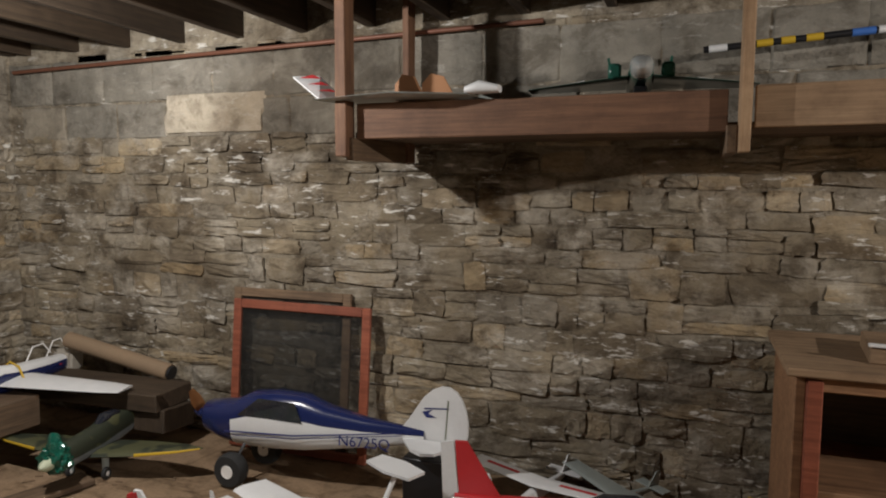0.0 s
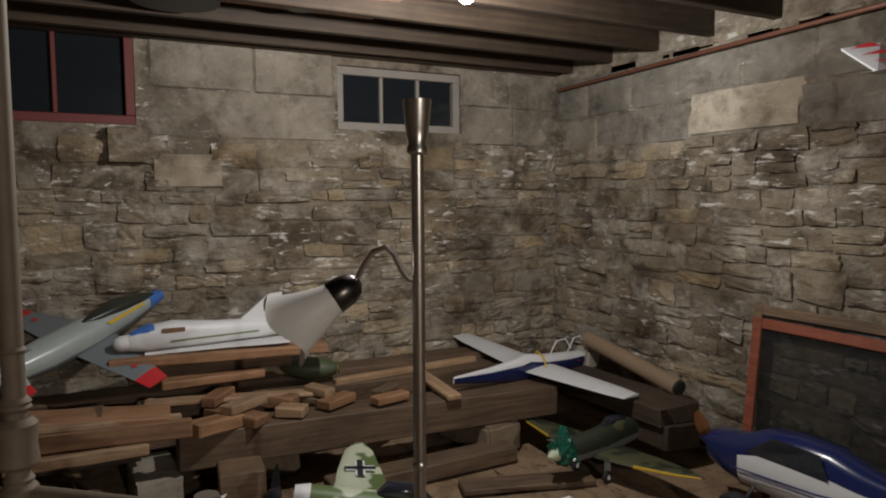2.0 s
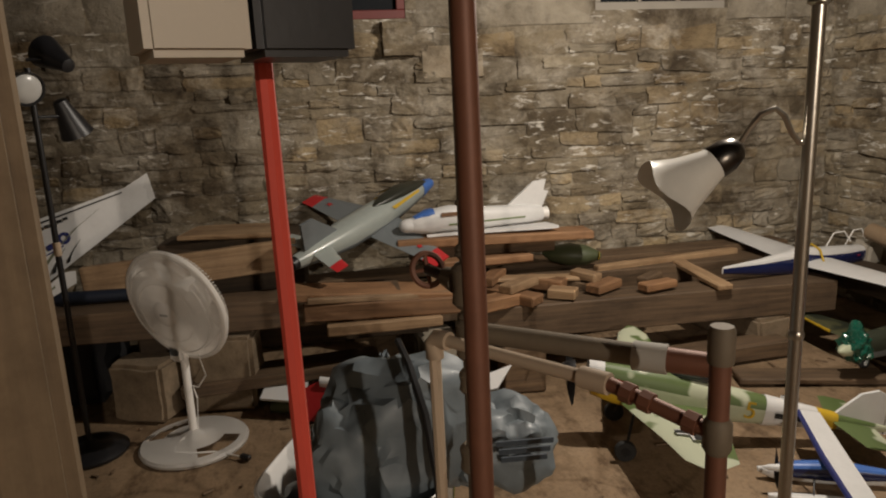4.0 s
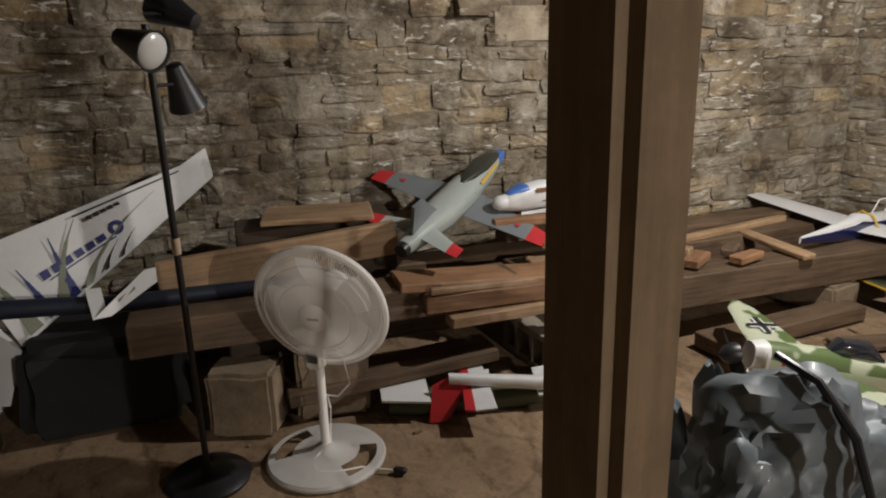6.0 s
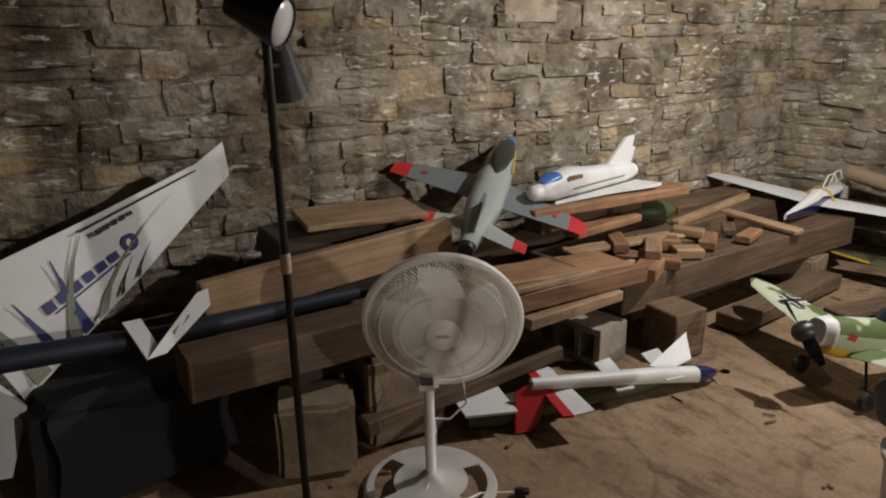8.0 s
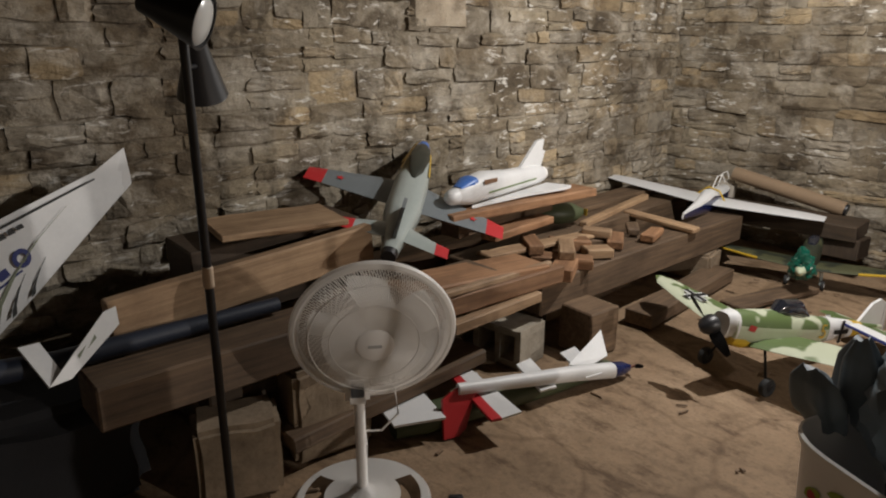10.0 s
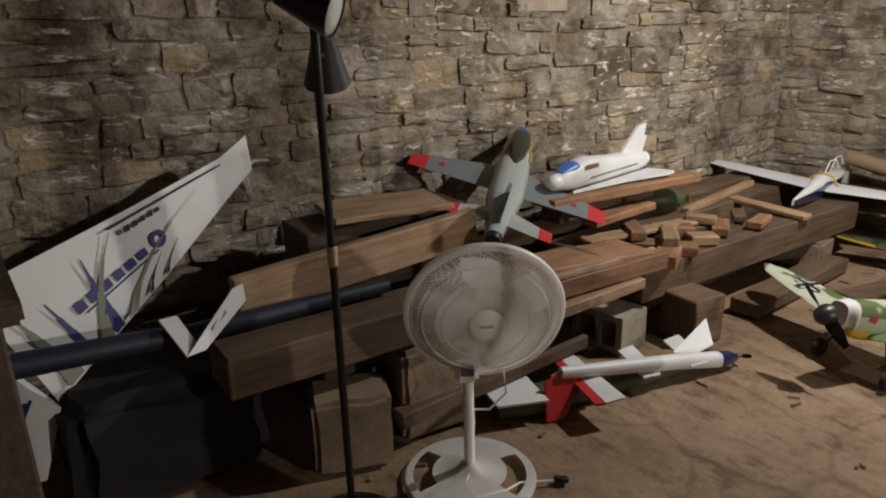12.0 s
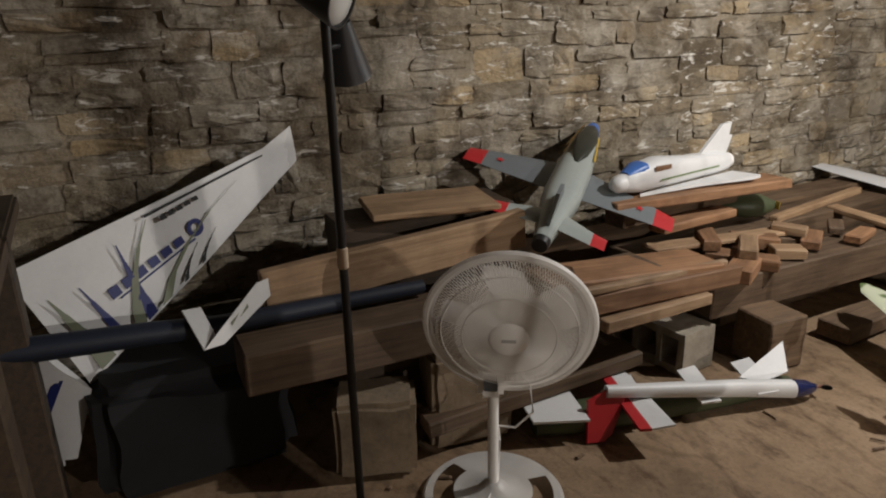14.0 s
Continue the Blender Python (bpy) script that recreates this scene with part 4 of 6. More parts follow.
part("power_cable", tube([(0.07, 0.04, 0.50), (0.085, 0.075, 0.42), (0.08, 0.09, 0.33), (0.045, 0.05, 0.27), (0.0, 0.02, 0.26), (-0.01, 0.03, 0.2), (0.0, 0.02, 0.07), (0.05, -0.06, 0.035), (0.12, -0.06, 0.03), (0.15, 0.03, 0.03), (0.14, 0.1, 0.02), (0.18, 0.18, 0.012), (0.2, 0.21, 0.012)], 0.0035), WHITE_PLASTIC, fan)
part("plug", box(0.05, 0.025, 0.02, 0.005, (0, 0, 0)), BLACK, fan, at=pose(0.205, 0.225, 0.012, 0, 0, 50))

# ---- leaf-pattern basket with a blue-grey bag ----
basket = thing("leaf_print_basket", pose(-1.96, 0.42, 0, 0, 0, -24), "tall white plastic basket printed with green leaves, holding a bag", "basket")


def tub_point(a, z, r):
    """A rounded oblong, flaring a little towards the rim."""
    c, s_ = math.cos(a), math.sin(a)
    return Vector((r * 1.0 * math.copysign(abs(c) ** 0.5, c), r * 1.1 * math.copysign(abs(s_) ** 0.5, s_), z))


n = 64
rows = []
for z, r in ((0.0, 0.160), (0.012, 0.166), (0.12, 0.173), (0.24, 0.180), (0.34, 0.186), (0.50, 0.194), (0.52, 0.202), (0.538, 0.204), (0.542, 0.198), (0.53, 0.19), (0.36, 0.181), (0.05, 0.160), (0.03, 0.0001)):
    rows.append([tub_point(a, z + (0.008 * math.sin(2 * a + 0.5) if z > 0.45 else 0), r) for a in np.linspace(0, 2 * math.pi, n, False)])
part("tub", loft(rows, None, False), plain("glossy_white_tub", (0.78, 0.77, 0.75), 0.35, amount=0.05, dirt=0.15), basket)
LEAF = plain("leaf_print", (0.34, 0.44, 0.06), 0.6)
BERRY = plain("red_print", (0.50, 0.05, 0.05), 0.7)
TWIG = plain("twig_print", (0.11, 0.04, 0.03), 0.7)
rng = random.Random(5)


def print_shape(side, x, z, long, wide, turn, mat, name):
    """A print on a flat face of the tub: side 0 is the front, 1 the end, 2 the back, 3 the other end."""
    out = [(0, -long / 2), (wide * 0.4, -long * 0.28), (wide / 2, 0), (wide * 0.38, long * 0.3), (0, long / 2), (-wide * 0.38, long * 0.3), (-wide / 2, 0), (-wide * 0.4, -long * 0.28)]
    c, s_ = math.cos(turn), math.sin(turn)
    bm = bmesh.new()
    ring = []
    for p, q in out:
        u, v = x + p * c - q * s_, z + p * s_ + q * c
        r = np.interp(v, [0.012, 0.12, 0.24, 0.34, 0.50], [0.166, 0.173, 0.180, 0.186, 0.194])
        a_, b_ = (1.0, 1.1) if side % 2 == 0 else (1.1, 1.0)
        k = min(abs(u) / (a_ * r), 0.999)
        w = b_ * r * (1 - k ** 4) ** 0.25 + 0.0022
        ring.append({0: (u, -w, v), 1: (w, u, v), 2: (-u, w, v), 3: (-w, -u, v)}[side])
    bm.faces.new([bm.verts.new(p) for p in ring])
    part(name, bm, mat, basket, smooth=False)


for side in range(4):
    half = 0.14
    for k in range(20):
        print_shape(side, half * (-0.92 + 0.097 * k), 0.05 + 0.43 * ((k * 0.618) % 1), rng.uniform(0.04, 0.07), rng.uniform(0.02, 0.036), rng.uniform(-1.3, 1.3), LEAF, "leaf_print")
    for k in range(2):
        x, z = half * (-0.35 + 0.8 * k) + rng.uniform(-0.02, 0.02), rng.uniform(0.28, 0.41)
        print_shape(side, x, z, 0.13, 0.012, -0.35, TWIG, "twig_print")
        print_shape(side, x + 0.028, z - 0.03, 0.07, 0.010, -1.1, TWIG, "twig_print")
        print_shape(side, x - 0.05, z + 0.02, 0.035, 0.03, 0.3, BERRY, "berry_print")

BAG = plain("blue_grey_film", (0.20, 0.24, 0.265), 0.5, grain=7, amount=0.55, relief=0.4, coat=0.1)
bag = thing("blue_grey_bag", pose(-1.98, 0.47, 0.5), "crumpled blue-grey plastic bag with dark lettering bars", "bag")


def crumple(cx, cy, cz, rx, ry, rz, seed, name, mat):
    bm = bmesh.new()
    bmesh.ops.create_icosphere(bm, subdivisions=4, radius=1)
    for v in bm.verts:
        p = v.co.copy()
        q = 1 + 0.2 * noise.noise(p * 1.7 + Vector((seed, 0, 0))) - 0.22 * abs(noise.noise(p * 3.2 + Vector((0, seed, 0)))) - 0.09 * abs(noise.noise(p * 5.5 + Vector((0, 0, seed)))) + 0.05 * abs(noise.noise(p * 11)) + 0.02 * noise.noise(p * 22)
        v.co = Vector((cx + p.x * rx * q, cy + p.y * ry * q, cz + p.z * rz * q))
    return part(name, bm, mat, bag)


def lobe(x, y, lean, wide, high, seed):
    """An upstanding pleated fold of film."""
    bm = bmesh.new()
    rows = []
    for i in range(15):
        h = i / 14
        w = wide * (0.55 + 0.45 * math.sin(math.pi * (0.15 + 0.75 * h))) * (1 - 0.55 * max(0, h - 0.8) / 0.2)
        ring = []
        for k in range(36):
            a = 2 * math.pi * k / 36
            q = 1 + 0.13 * math.sin(5 * a + seed) + 0.12 * noise.noise(Vector((math.cos(a) * 1.6, math.sin(a) * 1.6 + seed, h * 2.2)))
            ring.append((x + lean[0] * h + w * q * math.cos(a), y + lean[1] * h + 0.62 * w * q * math.sin(a), high * h + 0.02 * noise.noise(Vector((a, h * 3, seed)))))
        rows.append(ring)
    return part("upright_fold", loft(rows, bm), BAG, bag)


crumple(0.02, 0.06, 0.12, 0.17, 0.22, 0.19, 3, "body", BAG)
crumple(0.05, 0.28, 0.06, 0.13, 0.16, 0.12, 9, "fold", BAG)
crumple(0.08, -0.06, 0.08, 0.1, 0.13, 0.16, 14, "fold", BAG)
lobe(-0.19, -0.02, (-0.05, -0.02), 0.06, 0.16, 2)
lobe(-0.15, 0.06, (-0.01, -0.02), 0.055, 0.24, 5)
lobe(-0.07, 0.08, (0.0, 0.0), 0.06, 0.25, 8)
part("strap", tube([(0.21, 0.10, -0.02), (0.225, 0.10, 0.1), (0.18, 0.09, 0.22), (0.1, 0.07, 0.31), (0.0, 0.06, 0.33)], 0.009, 6), BLACK, bag, "black strap")
INK = plain("dark_blue_ink", (0.05, 0.068, 0.09), 0.6)
for k in range(3):
    part("lettering_bar", box(0.13 - 0.012 * k, 0.004, 0.013, 0, (0, 0, 0)), INK, bag, smooth=False, at=pose(0.195 - 0.004 * k, 0.31, 0.13 - 0.022 * k, 8, 0, 84))
dark = thing("dark_folded_cloth", pose(-1.90, 0.30, 0.47), "dark folded cloth inside the basket", "cloth")
bm = bmesh.new()
bmesh.ops.create_icosphere(bm, subdivisions=3, radius=1)
for v in bm.verts:
    v.co = Vector((v.co.x * 0.09, v.co.y * 0.09, v.co.z * 0.06)) * (1 + 0.2 * noise.noise(v.co * 3))
part("cloth", bm, BLACK, dark)

# ---- workbench at the south end ----
bench = thing("workbench", pose(-3.125, -1.36, 0), "dark wooden workbench with a thick worn top", "workbench")
part("top", box(0.85, 1.5, 0.05, 0.008, (-0.42, -0.75, 0.985), segments=2), JOIST, bench, smooth=False)
part("leg", box(0.11, 0.11, 0.96, 0.006, (-0.10, -0.09, 0.48)), JOIST, bench, smooth=False)
part("leg", box(0.11, 0.11, 0.96, 0.006, (-0.72, -0.09, 0.48)), JOIST, bench, smooth=False)
part("leg", box(0.11, 0.11, 0.96, 0.006, (-0.10, -1.4, 0.48)), JOIST, bench, smooth=False)
part("leg", box(0.11, 0.11, 0.96, 0.006, (-0.72, -1.4, 0.48)), JOIST, bench, smooth=False)
part("apron", box(0.03, 1.3, 0.1, 0.004, (-0.08, -0.75, 0.90)), JOIST, bench, smooth=False)
jar = thing("black_jar", pose(-3.22, -1.43, 1.01) @ Matrix.Scale(0.82, 4), "black round jar with a tan label on the bench", "jar")
part("jar", lathe([(0.055, 0), (0.06, 0.01), (0.06, 0.12), (0.05, 0.13), (0.055, 0.135), (0.055, 0.15)], 24), BLACK, jar)
part("label", loft([[(0.0608 * math.cos(a), 0.0608 * math.sin(a), z) for a in np.linspace(-0.5, 0.6, 10)] for z in (0.02, 0.105)], None, False, False), plain("tan_label", (0.42, 0.25, 0.13), 0.7), jar)
white_box = thing("white_appliance", pose(-3.26, -1.56, 1.01, 0, 0, 8), "small white plastic appliance with a dark knob", "appliance")
part("case", box(0.16, 0.14, 0.13, 0.015, (0, 0, 0.065), segments=2), WHITE_PLASTIC, white_box)
part("panel", box(0.004, 0.1, 0.09, 0.003, (0.081, 0, 0.065)), LIGHT_GREY, white_box)
part("knob", rod((0.082, 0.01, 0.065), (0.095, 0.01, 0.065), 0.011), BLACK, white_box)
frame_thing = thing("wooden_rack", pose(-2.97, -1.68, 0.08), "slender pink-stained wooden frame leaning on the bench", "rack")
PINK_WOOD = wood_material("pinkish_lath", (0.34, 0.16, 0.10), (0.50, 0.27, 0.18))
bar_between("upright", (-0.10, 0.10, 1.10), (0.06, 0.17, 0.66), 0.013, 0.014, PINK_WOOD, frame_thing)
bar_between("upright", (-0.16, -0.22, 1.16), (0.02, -0.12, 0.70), 0.013, 0.014, PINK_WOOD, frame_thing)
bar_between("crossbar", (-0.03, 0.15, 1.0), (-0.1, -0.19, 1.0), 0.01, 0.01, PINK_WOOD, frame_thing)
bar_between("crossbar", (0.05, 0.18, 0.82), (-0.02, -0.15, 0.82), 0.01, 0.01, PINK_WOOD, frame_thing)
bar_between("foot", (0.1, 0.2, 0.72), (0.16, 0.1, 0.0), 0.02, 0.02, PINK_WOOD, frame_thing)
bar_between("foot", (0.02, -0.12, 0.72), (0.1, -0.14, 0.0), 0.02, 0.02, PINK_WOOD, frame_thing)


# ---- model aircraft ----
def frame_at(origin, forward, up=(0, 0, 1)):
    """x forward, y to the aircraft's left, z up."""
    f = Vector(forward).normalized()
    l = Vector(up).cross(f).normalized()
    m = Matrix((f, l, f.cross(l))).transposed().to_4x4()
    m.translation = origin
    return m


def fuselage(stations, top=0.0, n=20, power=2.6, bm=None):
    """stations: x, half width, bottom z, top z. Faces above 'top' of each half height take slot 0, the rest slot 1."""
    rings = []
    for x, w, zb, zt in stations:
        zc, h = (zb + zt) / 2, (zt - zb) / 2
        ring = []
        for k in range(n):
            a = 2 * math.pi * (k + 0.5) / n
            c, s_ = math.cos(a), math.sin(a)
            ring.append((x, w * math.copysign(abs(c) ** (2 / power), c), zc + h * math.copysign(abs(s_) ** (2 / power), s_)))
        rings.append(ring)
    bm = loft(rings, bm)
    bm.faces.ensure_lookup_table()
    for i, f in enumerate(bm.faces[: (len(stations) - 1) * n]):
        a = 2 * math.pi * ((i % n) + 1.0) / n
        f.material_index = 0 if math.sin(a) > top else 1
    return bm


def wing(sections, bm=None):
    """sections: leading edge, trailing edge, thickness; an airfoil skin through them."""
    rings = []
    les = [Vector(q[0]) for q in sections]
    for i, (le, te, th) in enumerate(sections):
        le, te = Vector(le), Vector(te)
        span = les[min(i + 1, len(les) - 1)] - les[max(i - 1, 0)]
        nrm = (te - le).cross(span).normalized()
        if nrm.z < 0:
            nrm = -nrm
        ring = []
        for u, v in ((0, 0), (0.06, 0.35), (0.25, 0.62), (0.6, 0.42), (1, 0.04), (1, -0.04), (0.6, -0.25), (0.25, -0.38), (0.06, -0.25)):
            ring.append(le.lerp(te, u) + nrm * v * th)
        rings.append(ring)
    return loft(rings, bm)


def sheet(points, thick, bm=None):
    """A thin flat panel from coplanar points."""
    p = [Vector(q) for q in points]
    nrm = (p[1] - p[0]).cross(p[2] - p[0]).normalized() * thick / 2
    return loft([[q - nrm for q in p], [q + nrm for q in p]], bm)


def marking(name, points, mat, parent):
    """Paint laid a hair above a surface, one quad or polygon."""
    bm = bmesh.new()
    bm.faces.new([bm.verts.new(p) for p in points])
    return part(name, bm, mat, parent, smooth=False)


def wheel(parent, at, r, wide, axis=(0, 1, 0), hub_mat=None):
    q = Vector(axis).to_track_quat("Z", "Y").to_matrix().to_4x4()
    m = Matrix.Translation(at) @ q
    w = part("wheel", lathe([(r * 0.45, -wide / 2), (r * 0.9, -wide / 2), (r, -wide / 4), (r, wide / 4), (r * 0.9, wide / 2), (r * 0.45, wide / 2)], 22), RUBBER, parent, at=m)
    part("hub", lathe([(r * 0.4, -wide * 0.52), (r * 0.38, -wide * 0.56), (r * 0.38, wide * 0.56), (r * 0.4, wide * 0.52)], 16), hub_mat or WHITE_PLASTIC, w)
    return w


def propeller(parent, at, r, mat, angle=0.3, spinner=None, sr=0.03):
    p = thing_part = part("propeller", bmesh_prop(r), mat, parent, at=Matrix.Translation(at) @ pose(0, 0, 0, math.degrees(angle)))
    if spinner:
        part("spinner", loft([[(x, q * math.cos(a), q * math.sin(a)) for a in np.linspace(0, 2 * math.pi, 16, False)] for x, q in ((-0.02, sr), (0.0, sr), (0.03, sr * 0.75), (0.055, sr * 0.15))]), spinner, p)
    return p


def bmesh_prop(r):
    bm = bmesh.new()
    for sgn in (-1, 1):
        rows = []
        for t in np.linspace(0.05, 1, 7):
            w = r * 0.1 * (0.6 + 1.2 * math.sin(math.pi * min(1, t * 0.8 + 0.15)))
            tw = 0.9 - 0.6 * t
            rows.append([(sgn * u * w * math.sin(tw), u * w * math.cos(tw), sgn * t * r) for u in (-1, -0.3, 0.3, 1)])
        loft(rows, bm, False, False)
    bmesh.ops.solidify(bm, geom=bm.faces[:], thickness=0.003)
    return bm


def text_on(body, size, mat, parent, at):
    c = bpy.data.curves.new("lettering", "FONT")
    c.body, c.size, c.extrude = body, size, 0.0006
    c.align_x, c.align_y = "CENTER", "CENTER"
    c.materials.append(mat)
    ob = new("lettering", c)
    ob.matrix_basis = at
    ob.parent = parent
    return ob


CAMO_MIX, nt, b = material("camo_green_paint", 0.5)
blotch = ramp(nt, noise_of(nt, 6, 2, 0.4), [(0.47, (0.095, 0.14, 0.045)), (0.51, (0.46, 0.49, 0.36))])
nt.links.new(blotch, b.inputs["Base Color"])
# camouflage tones lowered to hold the shade under the neighbouring wing
CAMO_SHADED, nt, b = material("camo_shaded_paint", 0.55)
blotch = ramp(nt, noise_of(nt, 6, 2, 0.4), [(0.48, (0.025, 0.03, 0.018)), (0.51, (0.07, 0.072, 0.034))])
nt.links.new(blotch, b.inputs["Base Color"])
INK_BLACK = plain("black_marking", (0.012, 0.012, 0.012), 0.6)
INK_NAVY = plain("navy_marking", (0.02, 0.03, 0.16), 0.5)
LEAF_GREY = plain("olive_grey_marking", (0.20, 0.22, 0.15), 0.5)
CLEAR, nt, b = material("clear_canopy", 0.05)
b.inputs["Base Color"].default_value = (0.8, 0.8, 0.8, 1)
b.inputs["Transmission Weight"].default_value = 1.0
DARK_GLASS = plain("smoked_canopy", (0.02, 0.022, 0.03), 0.12, coat=0.4)

# navy and white high-wing tourer without its wings
cub = thing("navy_white_model_plane", frame_at((-2.435, 3.315, -0.085), (-1, -0.0, 0)), "large navy and white model aeroplane fuselage on fat black tyres", "model plane")
st = [(0.14, 0.035, 0.34, 0.42), (0.10, 0.075, 0.30, 0.455), (0.0, 0.085, 0.265, 0.47), (-0.08, 0.09, 0.255, 0.485), (-0.18, 0.095, 0.25, 0.535), (-0.32, 0.095, 0.255, 0.55), (-0.48, 0.09, 0.27, 0.545), (-0.6, 0.075, 0.29, 0.505), (-0.8, 0.05, 0.325, 0.47), (-1.0, 0.028, 0.36, 0.455), (-1.1, 0.015, 0.38, 0.445)]
body_bm = fuselage(st, 0.3)
for q in body_bm.faces:
    if q.calc_center_median().x > -0.12:
        q.material_index = 0
part("fuselage", body_bm, [NAVY, WHITE], cub, "navy upper and white lower body")
for yy in (0.097, -0.097):
    marking("cabin_window", [(-0.13, yy, 0.43), (-0.5, yy * 0.95, 0.43), (-0.46, yy * 0.93, 0.525), (-0.26, yy, 0.53)], DARK_GLASS, cub)
marking("stripe", [(-0.05, 0.0975, 0.343), (-0.45, 0.0985, 0.37), (-1.0, 0.034, 0.43), (-1.0, 0.034, 0.425), (-0.45, 0.0985, 0.362), (-0.05, 0.0975, 0.336)], INK_NAVY, cub)
marking("stripe", [(-0.1, 0.098, 0.326), (-0.45, 0.0985, 0.353), (-1.0, 0.035, 0.418), (-1.0, 0.035, 0.415), (-0.45, 0.0985, 0.349), (-0.1, 0.098, 0.322)], INK_NAVY, cub)
SIDE = Matrix(((-0.9932, 0, -0.1162, -0.815), (-0.1162, 0, 0.9932, 0.0615), (0, 1, 0, 0.366), (0, 0, 0, 1)))
text_on("N6725Q", 0.072, INK_NAVY, cub, SIDE)
fin = [(-0.98, 0.44), (-1.02, 0.49), (-1.06, 0.55), (-1.10, 0.607), (-1.14, 0.642), (-1.185, 0.662), (-1.225, 0.66), (-1.26, 0.64), (-1.285, 0.605), (-1.303, 0.555), (-1.312, 0.50), (-1.31, 0.44), (-1.30, 0.39), (-1.28, 0.355), (-1.24, 0.335), (-1.19, 0.332), (-1.05, 0.37)]
part("fin_and_rudder", sheet([(x, 0, z) for x, z in fin], 0.012), WHITE, cub)
marking("fin_stripe", [(-1.1, 0.008, 0.555), (-1.22, 0.008, 0.565), (-1.22, 0.008, 0.56), (-1.1, 0.008, 0.548)], INK_NAVY, cub)
marking("fin_emblem", [(-1.09, 0.008, 0.535), (-1.14, 0.008, 0.55), (-1.12, 0.008, 0.53), (-1.16, 0.008, 0.515), (-1.11, 0.008, 0.51)], INK_NAVY, cub)
marking("rudder_gap", [(-1.215, 0.008, 0.60), (-1.22, 0.008, 0.60), (-1.205, 0.008, 0.40), (-1.2, 0.008, 0.40)], LEAF_GREY, cub)
for sgn in (1, -1):
    tp = [(-0.99, sgn * 0.015), (-1.03, sgn * 0.07), (-1.09, sgn * 0.15), (-1.15, sgn * 0.185), (-1.21, sgn * 0.165), (-1.25, sgn * 0.08), (-1.25, sgn * 0.015)]
    part("tailplane", sheet([(x, y, 0.40 + abs(y) * 0.02) for x, y in tp], 0.012), WHITE, cub)
    part("gear_leg", tube([(-0.15, sgn * 0.06, 0.28), (-0.14, sgn * 0.1, 0.23), (-0.13, sgn * 0.125, 0.17)], 0.008), BLACK, cub)
    wheel(cub, (-0.13, sgn * 0.15, 0.17), 0.085, 0.07)
part("tail_spring", tube([(-1.1, 0, 0.37), (-1.22, 0, 0.25), (-1.25, 0, 0.13)], 0.006), BLACK, cub)
wheel(cub, (-1.25, 0, 0.12), 0.035, 0.02)
part("tail_stand", box(0.2, 0.12, 0.25, 0.004, (-1.12, 0.02, 0.21)), BLACK, cub, "black box holding up the tail")
propeller(cub, (0.155, 0, 0.38), 0.17, ORANGE_WOOD, -0.55, NAVY, 0.03)

# shade-darkened camouflaged fighter with a green plastic bag on its nose
spit = thing("camouflage_fighter_model", frame_at((-3.06, 3.05, 0), (0.2, -0.98, 0)) @ Matrix.Scale(0.92, 4), "model fighter with yellow wing edges, its camouflage darkened for shade", "model plane")
part("fuselage", fuselage([(0.32, 0.03, 0.16, 0.24), (0.22, 0.055, 0.13, 0.26), (0.0, 0.06, 0.12, 0.27), (-0.12, 0.06, 0.12, 0.30), (-0.25, 0.05, 0.13, 0.28), (-0.5, 0.03, 0.16, 0.25), (-0.66, 0.012, 0.18, 0.23)], -0.3), [CAMO_SHADED, GREY], spit)
part("canopy", fuselage([(-0.02, 0.02, 0.26, 0.275), (-0.08, 0.035, 0.26, 0.315), (-0.18, 0.03, 0.26, 0.31), (-0.24, 0.01, 0.26, 0.275)]), DARK_GLASS, spit)
for sgn in (1, -1):
    part("wing", wing([((0.12, sgn * 0.05, 0.14), (-0.14, sgn * 0.05, 0.14), 0.03), ((0.10, sgn * 0.3, 0.155), (-0.12, sgn * 0.3, 0.155), 0.022), ((0.05, sgn * 0.52, 0.17), (-0.07, sgn * 0.52, 0.17), 0.014), ((0.0, sgn * 0.64, 0.178), (-0.02, sgn * 0.64, 0.178), 0.006)]), CAMO_SHADED, spit)
    part("yellow_edge", wing([((0.104, sgn * 0.3, 0.156), (0.085, sgn * 0.3, 0.158), 0.02), ((0.055, sgn * 0.52, 0.171), (0.04, sgn * 0.52, 0.172), 0.014), ((0.005, sgn * 0.63, 0.178), (-0.005, sgn * 0.63, 0.178), 0.008)]), YELLOW, spit)
    part("tailplane", wing([((-0.52, sgn * 0.02, 0.22), (-0.64, sgn * 0.02, 0.22), 0.012), ((-0.56, sgn * 0.2, 0.22), (-0.63, sgn * 0.2, 0.22), 0.008)]), CAMO_SHADED, spit)
    part("gear_leg", rod((0.06, sgn * 0.085, 0.14), (0.07, sgn * 0.095, 0.035), 0.006), LIGHT_GREY, spit)
    part("gear_door", box(0.04, 0.006, 0.07, 0.002, (0.05, sgn * 0.10, 0.09)), LIGHT_GREY, spit, smooth=False)
    wheel(spit, (0.07, sgn * 0.11, 0.034), 0.034, 0.02)
    for r, mt in ((0.045, YELLOW), (0.04, INK_NAVY), (0.024, WHITE), (0.012, RED)):
        marking("roundel", [(-0.36 + r * math.cos(a), sgn * (0.052 + 0.001 * (0.05 - r) * 20), 0.21 + r * math.sin(a)) for a in np.linspace(0, 2 * math.pi, 18, False)], mt, spit)
part("fin", sheet([(-0.5, 0, 0.23), (-0.58, 0, 0.34), (-0.64, 0, 0.36), (-0.68, 0, 0.30), (-0.67, 0, 0.18)], 0.012), CAMO_SHADED, spit)
GREEN_FILM, nt, b = material("green_cellophane", 0.12)
